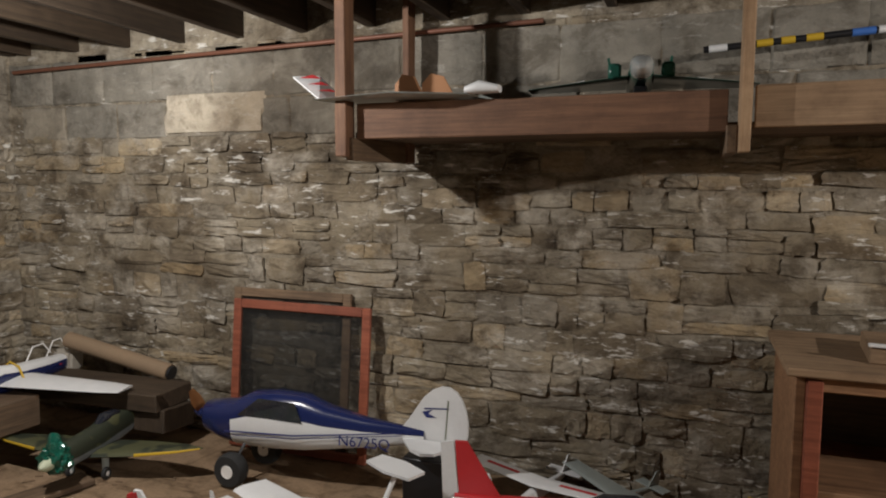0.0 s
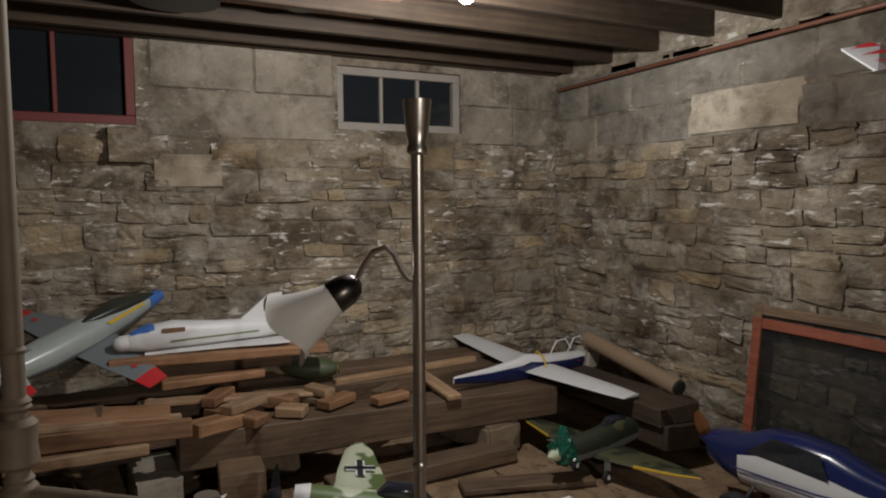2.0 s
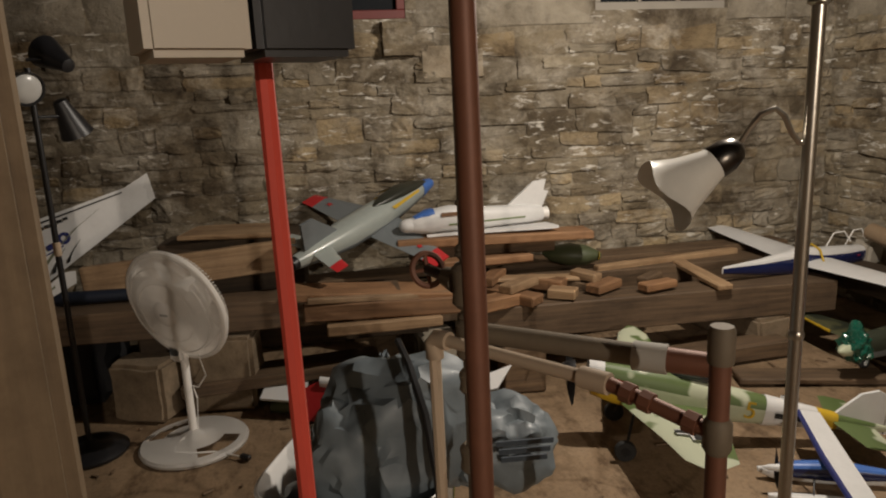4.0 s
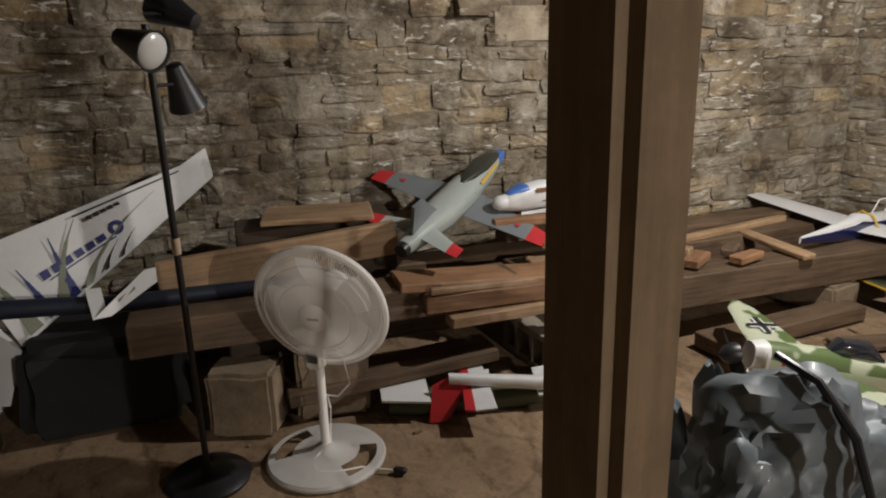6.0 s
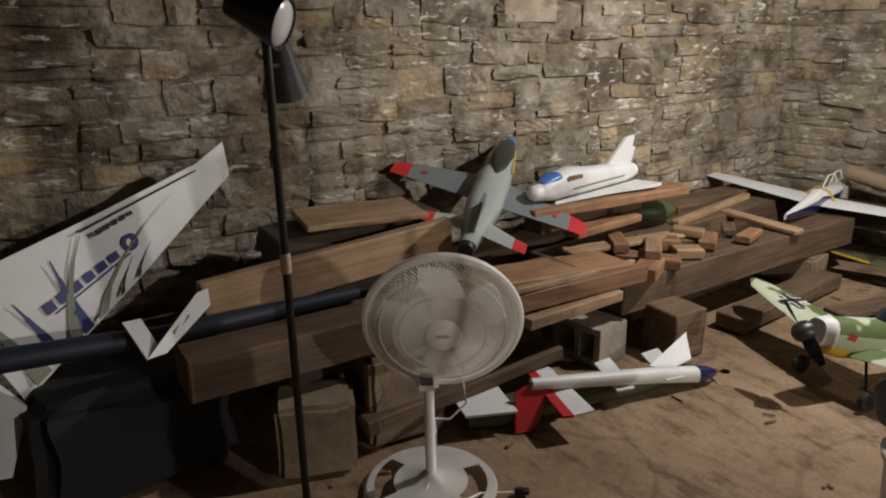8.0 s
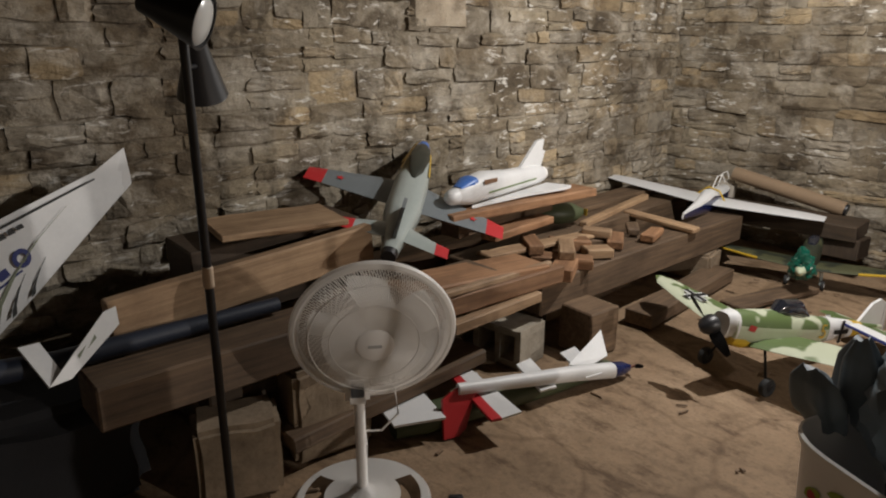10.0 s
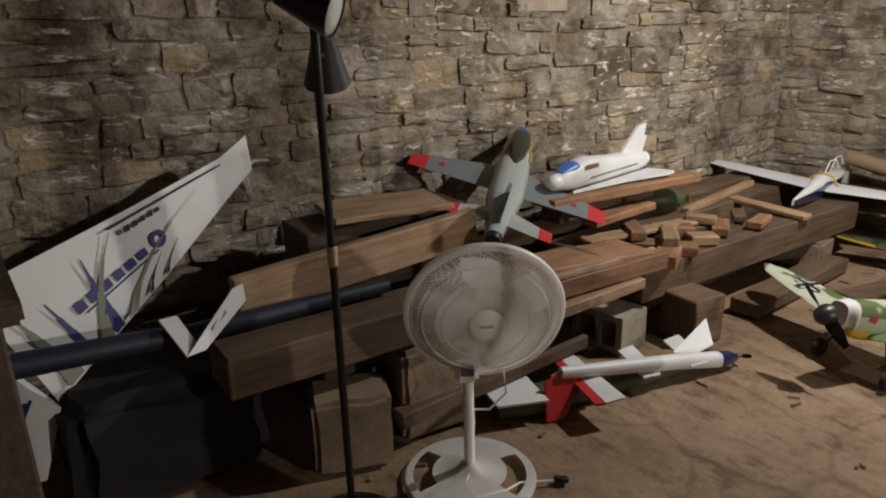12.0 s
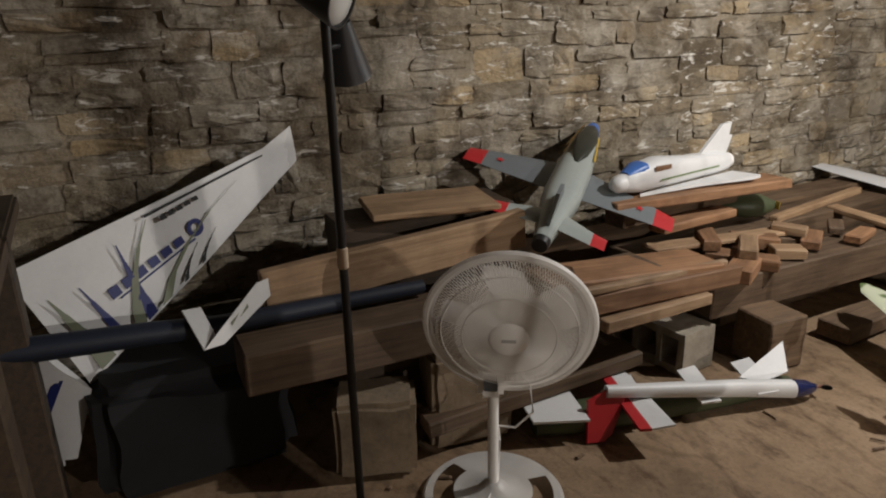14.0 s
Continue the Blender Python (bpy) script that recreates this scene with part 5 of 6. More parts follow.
b.inputs["Base Color"].default_value = (0.01, 0.12, 0.08, 1)
b.inputs["Transmission Weight"].default_value = 0.35
b.inputs["Coat Weight"].default_value = 0.6
bm = bmesh.new()
bmesh.ops.create_icosphere(bm, subdivisions=4, radius=1)
for v in bm.verts:
    p = v.co.copy()
    q = 1 + 0.35 * noise.noise(p * 2.3) + 0.25 * noise.noise(p * 6) + (0.7 * max(0, p.z) ** 6)
    v.co = Vector((0.31 + p.x * 0.065 * q, p.y * 0.075 * q, 0.20 + p.z * 0.075 * q))
part("green_bag", bm, GREEN_FILM, spit, "crumpled shiny green plastic bag")
part("spinner", loft([[(x, q * math.cos(a), 0.2 + q * math.sin(a)) for a in np.linspace(0, 2 * math.pi, 16, False)] for x, q in ((0.33, 0.035), (0.36, 0.034), (0.40, 0.026), (0.425, 0.006))]), PALE_GREEN, spit)

# green and pale fighter with black crosses
bf = thing("green_white_fighter_model", frame_at((-2.777, 1.638, 0), (-0.307, -0.951, 0)), "green and pale model fighter with black crosses", "model plane")
incl = pose(0, 0, -0.02, 0, -10, 0)
part("fuselage", fuselage([(0.31, 0.045, 0.215, 0.315), (0.27, 0.055, 0.19, 0.325), (0.1, 0.065, 0.165, 0.325), (0.0, 0.065, 0.155, 0.325), (-0.1, 0.06, 0.155, 0.315), (-0.25, 0.052, 0.16, 0.30), (-0.45, 0.038, 0.18, 0.28), (-0.65, 0.026, 0.2, 0.265), (-0.85, 0.012, 0.22, 0.25)], 0.3), [CAMO_MIX, PALE_GREEN], bf, at=incl)
part("white_cowl_ring", fuselage([(0.315, 0.046, 0.213, 0.317), (0.255, 0.0575, 0.187, 0.328)], 0), WHITE, bf, at=incl)
part("yellow_chin", fuselage([(0.29, 0.045, 0.18, 0.24), (0.2, 0.052, 0.158, 0.24), (0.08, 0.04, 0.15, 0.22)], 0), YELLOW, bf, at=incl)
part("white_tail_band", fuselage([(-0.38, 0.0445, 0.168, 0.291), (-0.58, 0.0315, 0.19, 0.274)], 0), WHITE, bf, at=incl)
part("yellow_tail_band", fuselage([(-0.58, 0.0318, 0.19, 0.275), (-0.66, 0.027, 0.198, 0.267)], 0), YELLOW, bf, at=incl)
part("canopy", fuselage([(-0.0, 0.02, 0.31, 0.325), (-0.04, 0.038, 0.3, 0.375), (-0.16, 0.036, 0.3, 0.375), (-0.24, 0.02, 0.29, 0.31)]), DARK_GLASS, bf, at=incl)


def cross(name, c, u, v, size, parent, lift):
    """A black bar cross with white edges, centred at c in the directions u and v."""
    c, u, v, lift = Vector(c), Vector(u), Vector(v), Vector(lift)
    for wide, long, mt, k in ((0.34, 1.0, WHITE, 1), (0.2, 1.06, INK_BLACK, 2)):
        for a, b_ in ((u, v), (v, u)):
            marking(name, [c + lift * k + a * size * long * sa + b_ * size * wide * sb for sa, sb in ((-0.5, -0.5), (0.5, -0.5), (0.5, 0.5), (-0.5, 0.5))], mt, parent)


for sgn in (1, -1):
    back = 0.045 if sgn > 0 else 0.0
    wide = 0.035 if sgn > 0 else 0.0
    body = [((0.14, sgn * 0.05, 0.185), (-0.15 - wide, sgn * 0.05, 0.165), 0.035), ((0.12 - back * 0.5, sgn * 0.22, 0.205), (-0.135 - back - wide, sgn * 0.22, 0.185), 0.028), ((0.095 - back, sgn * 0.42, 0.23), (-0.10 - back - wide, sgn * 0.42, 0.215), 0.02), ((0.06 - back, sgn * 0.60, 0.25), (-0.07 - back - wide, sgn * 0.60, 0.24), 0.013), ((0.01 - back, sgn * 0.67, 0.258), (-0.03 - back, sgn * 0.67, 0.255), 0.006)]
    part("wing", wing(body), CAMO_MIX, bf)
    cross("wing_cross", (-0.005 - 1.3 * back, sgn * 0.4, 0.2385), (1, 0, 0.08), (0, 1, sgn * 0.12), 0.13, bf, (0, 0, 0.0015))
    cross("fuselage_cross", incl @ Vector((-0.475, sgn * 0.0395, 0.23)), incl.to_3x3() @ Vector((1, sgn * 0.06, 0)), incl.to_3x3() @ Vector((0, 0, 1)), 0.108, bf, (0, sgn * 0.0015, 0))
    part("tailplane", wing([((-0.64, sgn * 0.02, 0.235), (-0.8, sgn * 0.02, 0.235), 0.014), ((-0.68, sgn * 0.22, 0.24), (-0.79, sgn * 0.22, 0.24), 0.008)]), CAMO_MIX, bf, at=incl)
    part("gear_leg", rod((0.09, sgn * 0.1, 0.18), (0.13, sgn * 0.16, 0.045), 0.006), BLACK, bf)
    wheel(bf, (0.135, sgn * 0.17, 0.042), 0.042, 0.026, hub_mat=BLACK)
part("fin", sheet([(-0.64, 0, 0.25), (-0.73, 0, 0.36), (-0.79, 0, 0.385), (-0.83, 0, 0.37), (-0.84, 0, 0.21)], 0.014), WHITE, bf, at=incl)
part("rudder", sheet([(-0.845, 0, 0.21), (-0.835, 0, 0.37), (-0.90, 0, 0.33), (-0.905, 0, 0.23)], 0.012), WHITE, bf, at=incl)
propeller(bf, (0.33, 0, 0.30), 0.15, BLACK, 0.9, BLACK, 0.045)
marking("nose_emblem", [incl @ Vector(q) for q in ((0.16, 0.0645, 0.27), (0.2, 0.0625, 0.28), (0.21, 0.0615, 0.255), (0.17, 0.064, 0.245))], RED, bf)
text_on("5", 0.1, YELLOW, bf, incl @ Matrix.Translation((-0.32, 0.054, 0.235)) @ pose(0, 0, 0, 90, 0, 180))

# white, red and olive racer lying on the floor
m_dir = Vector((-3.17 + 3.41, 1.15 - 0.25, 0))
rac = thing("white_red_olive_model", frame_at((-3.395, 0.30, 0), m_dir), "white, red and olive model aeroplane flat on the floor", "model plane")
part("olive_wing", wing([((0.0, 0.14, 0.03), (0.02, 0.0, 0.03), 0.03), ((-0.12, 0.13, 0.035), (-0.12, 0.0, 0.03), 0.03)]), OLIVE, rac)
part("olive_body", fuselage([(-0.22, 0.04, 0.0, 0.06), (-0.1, 0.075, 0.0, 0.085), (0.2, 0.075, 0.0, 0.085), (0.55, 0.055, 0.0, 0.08), (0.85, 0.03, 0.01, 0.07)], 0.0), OLIVE, rac, at=pose(0, 0.06, 0))
part("white_boom", fuselage([(0.03, 0.018, 0.145, 0.19), (0.3, 0.026, 0.105, 0.16), (0.6, 0.03, 0.06, 0.125), (0.82, 0.03, 0.02, 0.09)], 0), WHITE, rac)
part("navy_nose", fuselage([(0.82, 0.031, 0.019, 0.091), (0.88, 0.026, 0.02, 0.08), (0.92, 0.012, 0.03, 0.06)], 0), NAVY, rac)
part("motor_shaft", rod((0.92, 0, 0.045), (0.96, 0, 0.045), 0.006), COPPER, rac)
propeller(rac, (0.95, 0, 0.045), 0.06, BLACK, 1.2)
for k, (x, w) in enumerate(((0.13, 0.1), (0.42, 0.09), (0.66, 0.1))):
    part("white_panel", sheet([(x, 0.17, 0.10), (x + w, 0.19, 0.10), (x + w * 0.7, -0.035, 0.075), (x - w * 0.2, -0.035, 0.075)], 0.008), WHITE, rac)
part("white_wing_panel", sheet([(0.62, 0.06, 0.1), (0.9, 0.18, 0.16), (0.83, 0.05, 0.1), (0.7, 0.02, 0.09)], 0.008), WHITE, rac)
part("white_tail_wing", sheet([(-0.06, 0.13, 0.115), (-0.26, 0.15, 0.115), (-0.25, -0.02, 0.095), (-0.05, -0.05, 0.09)], 0.01), WHITE, rac)
part("stabiliser", sheet([(0.12, 0.24, 0.125), (0.2, 0.23, 0.125), (0.2, -0.185, 0.115), (0.10, -0.175, 0.105)], 0.008), WHITE, rac)
part("stabiliser_edge", sheet([(0.10, 0.245, 0.1265), (0.135, 0.243, 0.1265), (0.115, -0.18, 0.1085), (0.075, -0.17, 0.1065)], 0.011), RED, rac)
part("red_fin", sheet([(0.04, 0.0, 0.18), (0.12, 0.01, 0.165), (0.03, -0.06, 0.03), (0.0, -0.055, -0.0), (-0.06, -0.05, 0.0), (-0.04, 0.0, 0.14)], 0.012), RED, rac)

# grey jet with red tips, nose up on the planks
f = Vector((-4.358, 1.042, 0.948)) - Vector((-3.685, 0.251, 0.689))
r_ = Vector((-3.743, 0.979, 0.577)) - Vector((-4.44, 0.411, 0.88))
jet = thing("grey_jet_model", frame_at((-3.985, 0.586, 0.755), f, r_.cross(f)), "grey model jet with red wing tips resting on planks", "model plane")
part("fuselage", fuselage([(0.62, 0.025, -0.01, 0.035), (0.5, 0.045, -0.04, 0.06), (0.35, 0.065, -0.06, 0.075), (0.15, 0.08, -0.07, 0.075), (-0.1, 0.08, -0.07, 0.07), (-0.3, 0.055, -0.05, 0.055), (-0.38, 0.04, -0.035, 0.045), (-0.44, 0.035, -0.025, 0.042)], -0.1), [LIGHT_GREY, GREY], jet)
part("exhaust", rod((-0.44, 0, 0.008), (-0.47, 0, 0.008), 0.034, 0.03, 18), BLACK, jet)
part("nose_band", fuselage([(0.63, 0.026, -0.012, 0.037), (0.52, 0.045, -0.038, 0.06)], 0), BLUE, jet)
part("canopy", fuselage([(0.57, 0.018, 0.03, 0.05), (0.47, 0.038, 0.04, 0.085), (0.34, 0.05, 0.05, 0.105), (0.2, 0.036, 0.06, 0.095), (0.12, 0.01, 0.06, 0.078)]), plain("dark_olive_canopy", (0.03, 0.032, 0.024), 0.35), jet)
marking("yellow_flash", [(0.46, 0.052, 0.045), (0.22, 0.075, 0.045), (0.2, 0.066, 0.062), (0.46, 0.045, 0.056)], YELLOW, jet)
marking("yellow_flash", [(0.46, -0.052, 0.045), (0.22, -0.075, 0.045), (0.2, -0.066, 0.062), (0.46, -0.045, 0.056)], YELLOW, jet)
marking("yellow_flash", [(0.52, 0.046, 0.056), (0.24, 0.078, 0.064), (0.26, 0.052, 0.092), (0.52, 0.03, 0.076)], YELLOW, jet)
for sgn in (1, -1):
    part("wing", wing([((0.27, sgn * 0.06, -0.04), (0.02, sgn * 0.06, -0.04), 0.03), ((0.19, sgn * 0.39, -0.055), (0.05, sgn * 0.39, -0.055), 0.018)]), GREY, jet)
    part("wing_tip", wing([((0.19, sgn * 0.39, -0.055), (0.05, sgn * 0.39, -0.055), 0.019), ((0.17, sgn * 0.475, -0.06), (0.055, sgn * 0.475, -0.06), 0.012)]), RED, jet)
    part("tailplane", wing([((-0.24, sgn * 0.03, 0.03), (-0.36, sgn * 0.03, 0.03), 0.014), ((-0.30, sgn * 0.17, 0.03), (-0.385, sgn * 0.17, 0.03), 0.01)]), LIGHT_GREY, jet)
    part("tailplane_tip", wing([((-0.30, sgn * 0.17, 0.03), (-0.385, sgn * 0.17, 0.03), 0.011), ((-0.315, sgn * 0.225, 0.03), (-0.39, sgn * 0.225, 0.03), 0.008)]), RED, jet)
    marking("wing_star", [(0.12 + (0.022 if k % 2 == 0 else 0.009) * math.cos(k * math.pi / 5), sgn * 0.32 + (0.022 if k % 2 == 0 else 0.009) * math.sin(k * math.pi / 5), -0.038) for k in range(10)], RED, jet)
part("fin", sheet([(-0.14, 0, 0.05), (-0.32, 0, 0.2), (-0.4, 0, 0.2), (-0.38, 0, 0.03)], 0.014), GREY, jet)

# white toy shuttle on its plank
sh = thing("white_shuttle_model", frame_at((-4.0, 1.2, 0.672), (0.14, -0.98, 0.0)), "white model space shuttle with a blue nose stripe", "model")
part("fuselage", fuselage([(0.36, 0.02, 0.055, 0.1), (0.33, 0.045, 0.035, 0.115), (0.24, 0.06, 0.02, 0.15), (0.12, 0.062, 0.02, 0.165), (-0.1, 0.06, 0.02, 0.14), (-0.35, 0.055, 0.02, 0.13), (-0.42, 0.05, 0.03, 0.115)], 0), WHITE, sh)
part("nose_cap", loft([[(x, q * math.cos(a), 0.075 + q * math.sin(a)) for a in np.linspace(0, 2 * math.pi, 16, False)] for x, q in ((0.33, 0.04), (0.37, 0.038), (0.395, 0.025), (0.405, 0.005))]), WHITE, sh)
part("blue_windscreen", fuselage([(0.325, 0.03, 0.08, 0.122), (0.25, 0.05, 0.09, 0.155), (0.22, 0.05, 0.1, 0.157)], 0), BLUE, sh)
for sgn in (1, -1):
    part("delta_wing", sheet([(0.27, sgn * 0.05, 0.02), (-0.1, sgn * 0.11, 0.02), (-0.36, sgn * 0.2, 0.025), (-0.43, sgn * 0.2, 0.025), (-0.43, sgn * 0.05, 0.02)], 0.014), WHITE, sh)
    marking("cabin_decal", [(0.19, sgn * 0.0635, 0.115), (0.08, sgn * 0.0645, 0.115), (0.08, sgn * 0.0625, 0.135), (0.19, sgn * 0.0615, 0.138)], BROWN_WOOD, sh)
    marking("side_stripe", [(0.15, sgn * 0.0645, 0.075), (-0.3, sgn * 0.0605, 0.075), (-0.3, sgn * 0.0605, 0.068), (0.15, sgn * 0.0645, 0.068)], GREEN, sh)
part("tail_fin", sheet([(-0.2, 0, 0.12), (-0.38, 0, 0.255), (-0.455, 0, 0.26), (-0.44, 0, 0.2), (-0.47, 0, 0.195), (-0.43, 0, 0.11)], 0.016), WHITE, sh)
part("engine_bell", rod((-0.42, 0, 0.07), (-0.46, 0, 0.07), 0.03, 0.038, 16), WHITE_PLASTIC, sh)

# white and navy sport plane resting on the beams in the corner
sk = thing("white_navy_sport_model", frame_at((-3.763, 3.092, 0.345), (-0.212, 0.977, -0.01), (0.084, 0, 1)), "white and navy model aeroplane resting on the timber beams", "model plane")
part("fuselage", fuselage([(0.46, 0.045, 0.0, 0.1), (0.3, 0.06, -0.015, 0.11), (0.1, 0.06, -0.02, 0.125), (-0.05, 0.05, -0.01, 0.15), (-0.12, 0.045, -0.01, 0.13), (-0.35, 0.028, 0.02, 0.11), (-0.62, 0.006, 0.06, 0.1)], 0.5), [WHITE, NAVY], sk)
for sgn in (1, -1):
    part("wing", wing([((0.16, sgn * 0.05, 0.06), (-0.1, sgn * 0.05, 0.06), 0.035), ((0.12, sgn * 0.6, 0.085), (-0.06, sgn * 0.6, 0.085), 0.022), ((0.10, sgn * 0.71, 0.09), (-0.04, sgn * 0.71, 0.09), 0.014)]), WHITE, sk)
    marking("side_line", [(0.4, sgn * 0.0535, 0.062), (-0.45, sgn * 0.0125, 0.098), (-0.45, sgn * 0.0125, 0.094), (0.4, sgn * 0.0535, 0.056)], RED, sk)
part("yellow_band", tube([(0.03, -0.1, 0.075), (0.05, -0.05, 0.13), (0.08, 0.03, 0.14), (0.09, 0.1, 0.075)], 0.006), YELLOW, sk)
for k in range(2):
    part("wire_loop", tube([(0.2 + 0.17 * k, 0.03, 0.1), (0.24 + 0.17 * k, 0.02, 0.19), (0.3 + 0.15 * k, 0, 0.2), (0.34 + 0.13 * k, -0.02, 0.14)], 0.004), WHITE_PLASTIC, sk)
part("foam_block", box(0.14, 0.13, 0.14, 0.02, (0.53, 0, 0.05), segments=2), plain("grey_foam", (0.42, 0.38, 0.32), 0.8, dirt=0.6), sk)

# white flying wing leaning at the south end of the pile
fw = thing("white_flying_wing_model", pose(0, 0, 0), "large white flying wing model with grass-blade stripes, leaning upright", "model plane")
A1, A2 = Vector((-4.07, -1.45, 0.75)), Vector((-4.0, -1.28, 0.36))
B1, B2 = Vector((-4.28, -0.50, 1.04)), Vector((-4.31, -0.46, 0.94))
part("upper_wing", wing([(A2, A1, 0.05), (A2.lerp(B2, 0.5) + Vector((0.02, 0, 0)), A1.lerp(B1, 0.5) + Vector((0.02, 0, 0)), 0.035), (B2.lerp(A2, 0.1), B1.lerp(A1, 0.1), 0.02), (B2, B1 + Vector((0, 0.02, 0.04)), 0.012)]), WHITE, fw)
part("lower_wing", wing([(A2 + Vector((0.03, 0, 0)), A1 + Vector((0.05, -0.12, 0.02)), 0.05), ((-3.97, -1.36, 0.13), (-4.05, -1.54, 0.14), 0.02)]), WHITE, fw)
part("tip_cap", box(0.05, 0.1, 0.06, 0.01, (-4.01, -1.45, 0.12), segments=2), WHITE, fw)
nrm_w = (A2 - A1).cross(B1 - A1).normalized()
if nrm_w.x < 0:
    nrm_w = -nrm_w


def on_wing(u, v, lift=0.032):
    """u runs from the root to the tip, v from the upper to the lower edge."""
    a, b_ = A1.lerp(B1, u), A2.lerp(B2, u)
    return a.lerp(b_, v) + nrm_w * (lift * (1 - 0.62 * u)) + Vector((0.02 * math.sin(math.pi * u), 0, 0))


def streak(u0, v0, u1, v1, wide, mat):
    for k in range(4):
        p, q = k / 4, (k + 1) / 4
        c0, c1 = (u0 + (u1 - u0) * p ** 1.4, v0 + (v1 - v0) * p), (u0 + (u1 - u0) * q ** 1.4, v0 + (v1 - v0) * q)
        w0, w1 = wide * (1 - p), wide * (1 - q) + 0.002
        marking("grass_streak", [on_wing(c0[0] - w0, c0[1]), on_wing(c0[0] + w0, c0[1]), on_wing(c1[0] + w1, c1[1]), on_wing(c1[0] - w1, c1[1])], mat, fw)


for u0, u1, v1, wd, mt in ((0.08, 0.05, 0.3, 0.03, LEAF_GREY), (0.16, 0.14, 0.35, 0.018, INK_NAVY), (0.22, 0.42, 0.12, 0.022, LEAF_GREY), (0.27, 0.30, 0.2, 0.02, INK_NAVY), (0.33, 0.75, 0.3, 0.022, LEAF_GREY), (0.42, 0.52, 0.7, 0.01, INK_BLACK), (0.5, 0.6, 0.72, 0.009, INK_BLACK)):
    streak(u0, 0.96, u1, v1, wd, mt)
for k in range(6):
    marking("emblem_bar", [on_wing(0.20 + 0.05 * k, 0.50), on_wing(0.235 + 0.05 * k, 0.50), on_wing(0.235 + 0.05 * k, 0.60), on_wing(0.20 + 0.05 * k, 0.60)], INK_NAVY, fw)
marking("emblem_underline", [on_wing(0.22, 0.635), on_wing(0.52, 0.66), on_wing(0.52, 0.635), on_wing(0.22, 0.62)], INK_NAVY, fw)
ring_c = on_wing(0.54, 0.53)
bm = bmesh.new()
du, dv = (on_wing(0.6, 0.53) - on_wing(0.5, 0.53)).normalized(), (on_wing(0.54, 0.7) - on_wing(0.54, 0.5)).normalized()
inner = [bm.verts.new(ring_c + du * 0.015 * math.cos(a) + dv * 0.015 * math.sin(a)) for a in np.linspace(0, 2 * math.pi, 20, False)]
outer = [bm.verts.new(ring_c + du * 0.03 * math.cos(a) + dv * 0.03 * math.sin(a)) for a in np.linspace(0, 2 * math.pi, 20, False)]
for k in range(20):
    bm.faces.new((inner[k], inner[(k + 1) % 20], outer[(k + 1) % 20], outer[k]))
part("emblem_ring", bm, INK_NAVY, fw, smooth=False)
marking("elevon_line", [on_wing(0.42, 0.07), on_wing(0.88, 0.12), on_wing(0.88, 0.16), on_wing(0.42, 0.10)], INK_BLACK, fw)
for k in range(5):
    marking("small_letter_bar", [on_wing(0.46 + 0.03 * k, 0.16), on_wing(0.482 + 0.03 * k, 0.165), on_wing(0.482 + 0.03 * k, 0.23), on_wing(0.46 + 0.03 * k, 0.22)], INK_BLACK, fw)
marking("navy_edge", [(-3.985, -1.49, 0.2), (-3.97, -1.46, 0.2), (-3.95, -1.35, 0.42), (-3.965, -1.38, 0.42)], INK_NAVY, fw)

# long navy glider fuselage with a white tail
gl = thing("navy_glider_fuselage", pose(0, 0, 0), "long dark navy model fuselage with a white tail", "model plane")
part("boom", tube([(-3.84, -1.75, 0.625), (-3.82, -1.4, 0.597), (-3.81, -1.1, 0.575), (-3.80, -0.9, 0.557), (-3.79, -0.6, 0.555), (-3.77, -0.2, 0.552)], [0.03, 0.038, 0.036, 0.033, 0.03, 0.026], 12), plain("dull_navy_film", (0.012, 0.018, 0.034), 0.55), gl)
part("tail_panel", sheet([(-3.655, -0.965, 0.553), (-3.67, -0.905, 0.552), (-3.765, -0.735, 0.635), (-3.775, -0.735, 0.69), (-3.755, -0.775, 0.69)], 0.008), WHITE, gl)
part("tail_panel", sheet([(-3.655, -0.965, 0.553), (-3.80, -0.995, 0.628), (-3.805, -0.94, 0.625), (-3.69, -0.92, 0.566)], 0.008), WHITE, gl)
marking("faint_label", [(-3.690, -0.872, 0.594), (-3.722, -0.812, 0.630), (-3.724, -0.815, 0.642), (-3.692, -0.875, 0.606)], LEAF_GREY, gl)
part("support_post", box(0.06, 0.06, 0.58, 0.01, (-3.835, -1.64, 0.29)), BLACK, gl, "black post holding the fuselage")
# soft black shape added to stand for the murky shade by the wall
dark_filler = thing("dark_shade_filler", pose(-4.05, -0.98, 0), "plain dark cloth-like shape added to fill the shaded space by the wall", "sack")
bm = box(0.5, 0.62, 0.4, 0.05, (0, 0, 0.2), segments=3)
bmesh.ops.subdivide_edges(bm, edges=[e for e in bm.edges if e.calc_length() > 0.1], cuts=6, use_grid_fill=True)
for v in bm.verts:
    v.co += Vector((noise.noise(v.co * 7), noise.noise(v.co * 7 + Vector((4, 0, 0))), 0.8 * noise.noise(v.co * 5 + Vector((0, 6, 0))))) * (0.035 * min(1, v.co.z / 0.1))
part("body", bm, plain("filler_black", (0.012, 0.012, 0.014), 0.85, grain=60, relief=0.3), dark_filler)

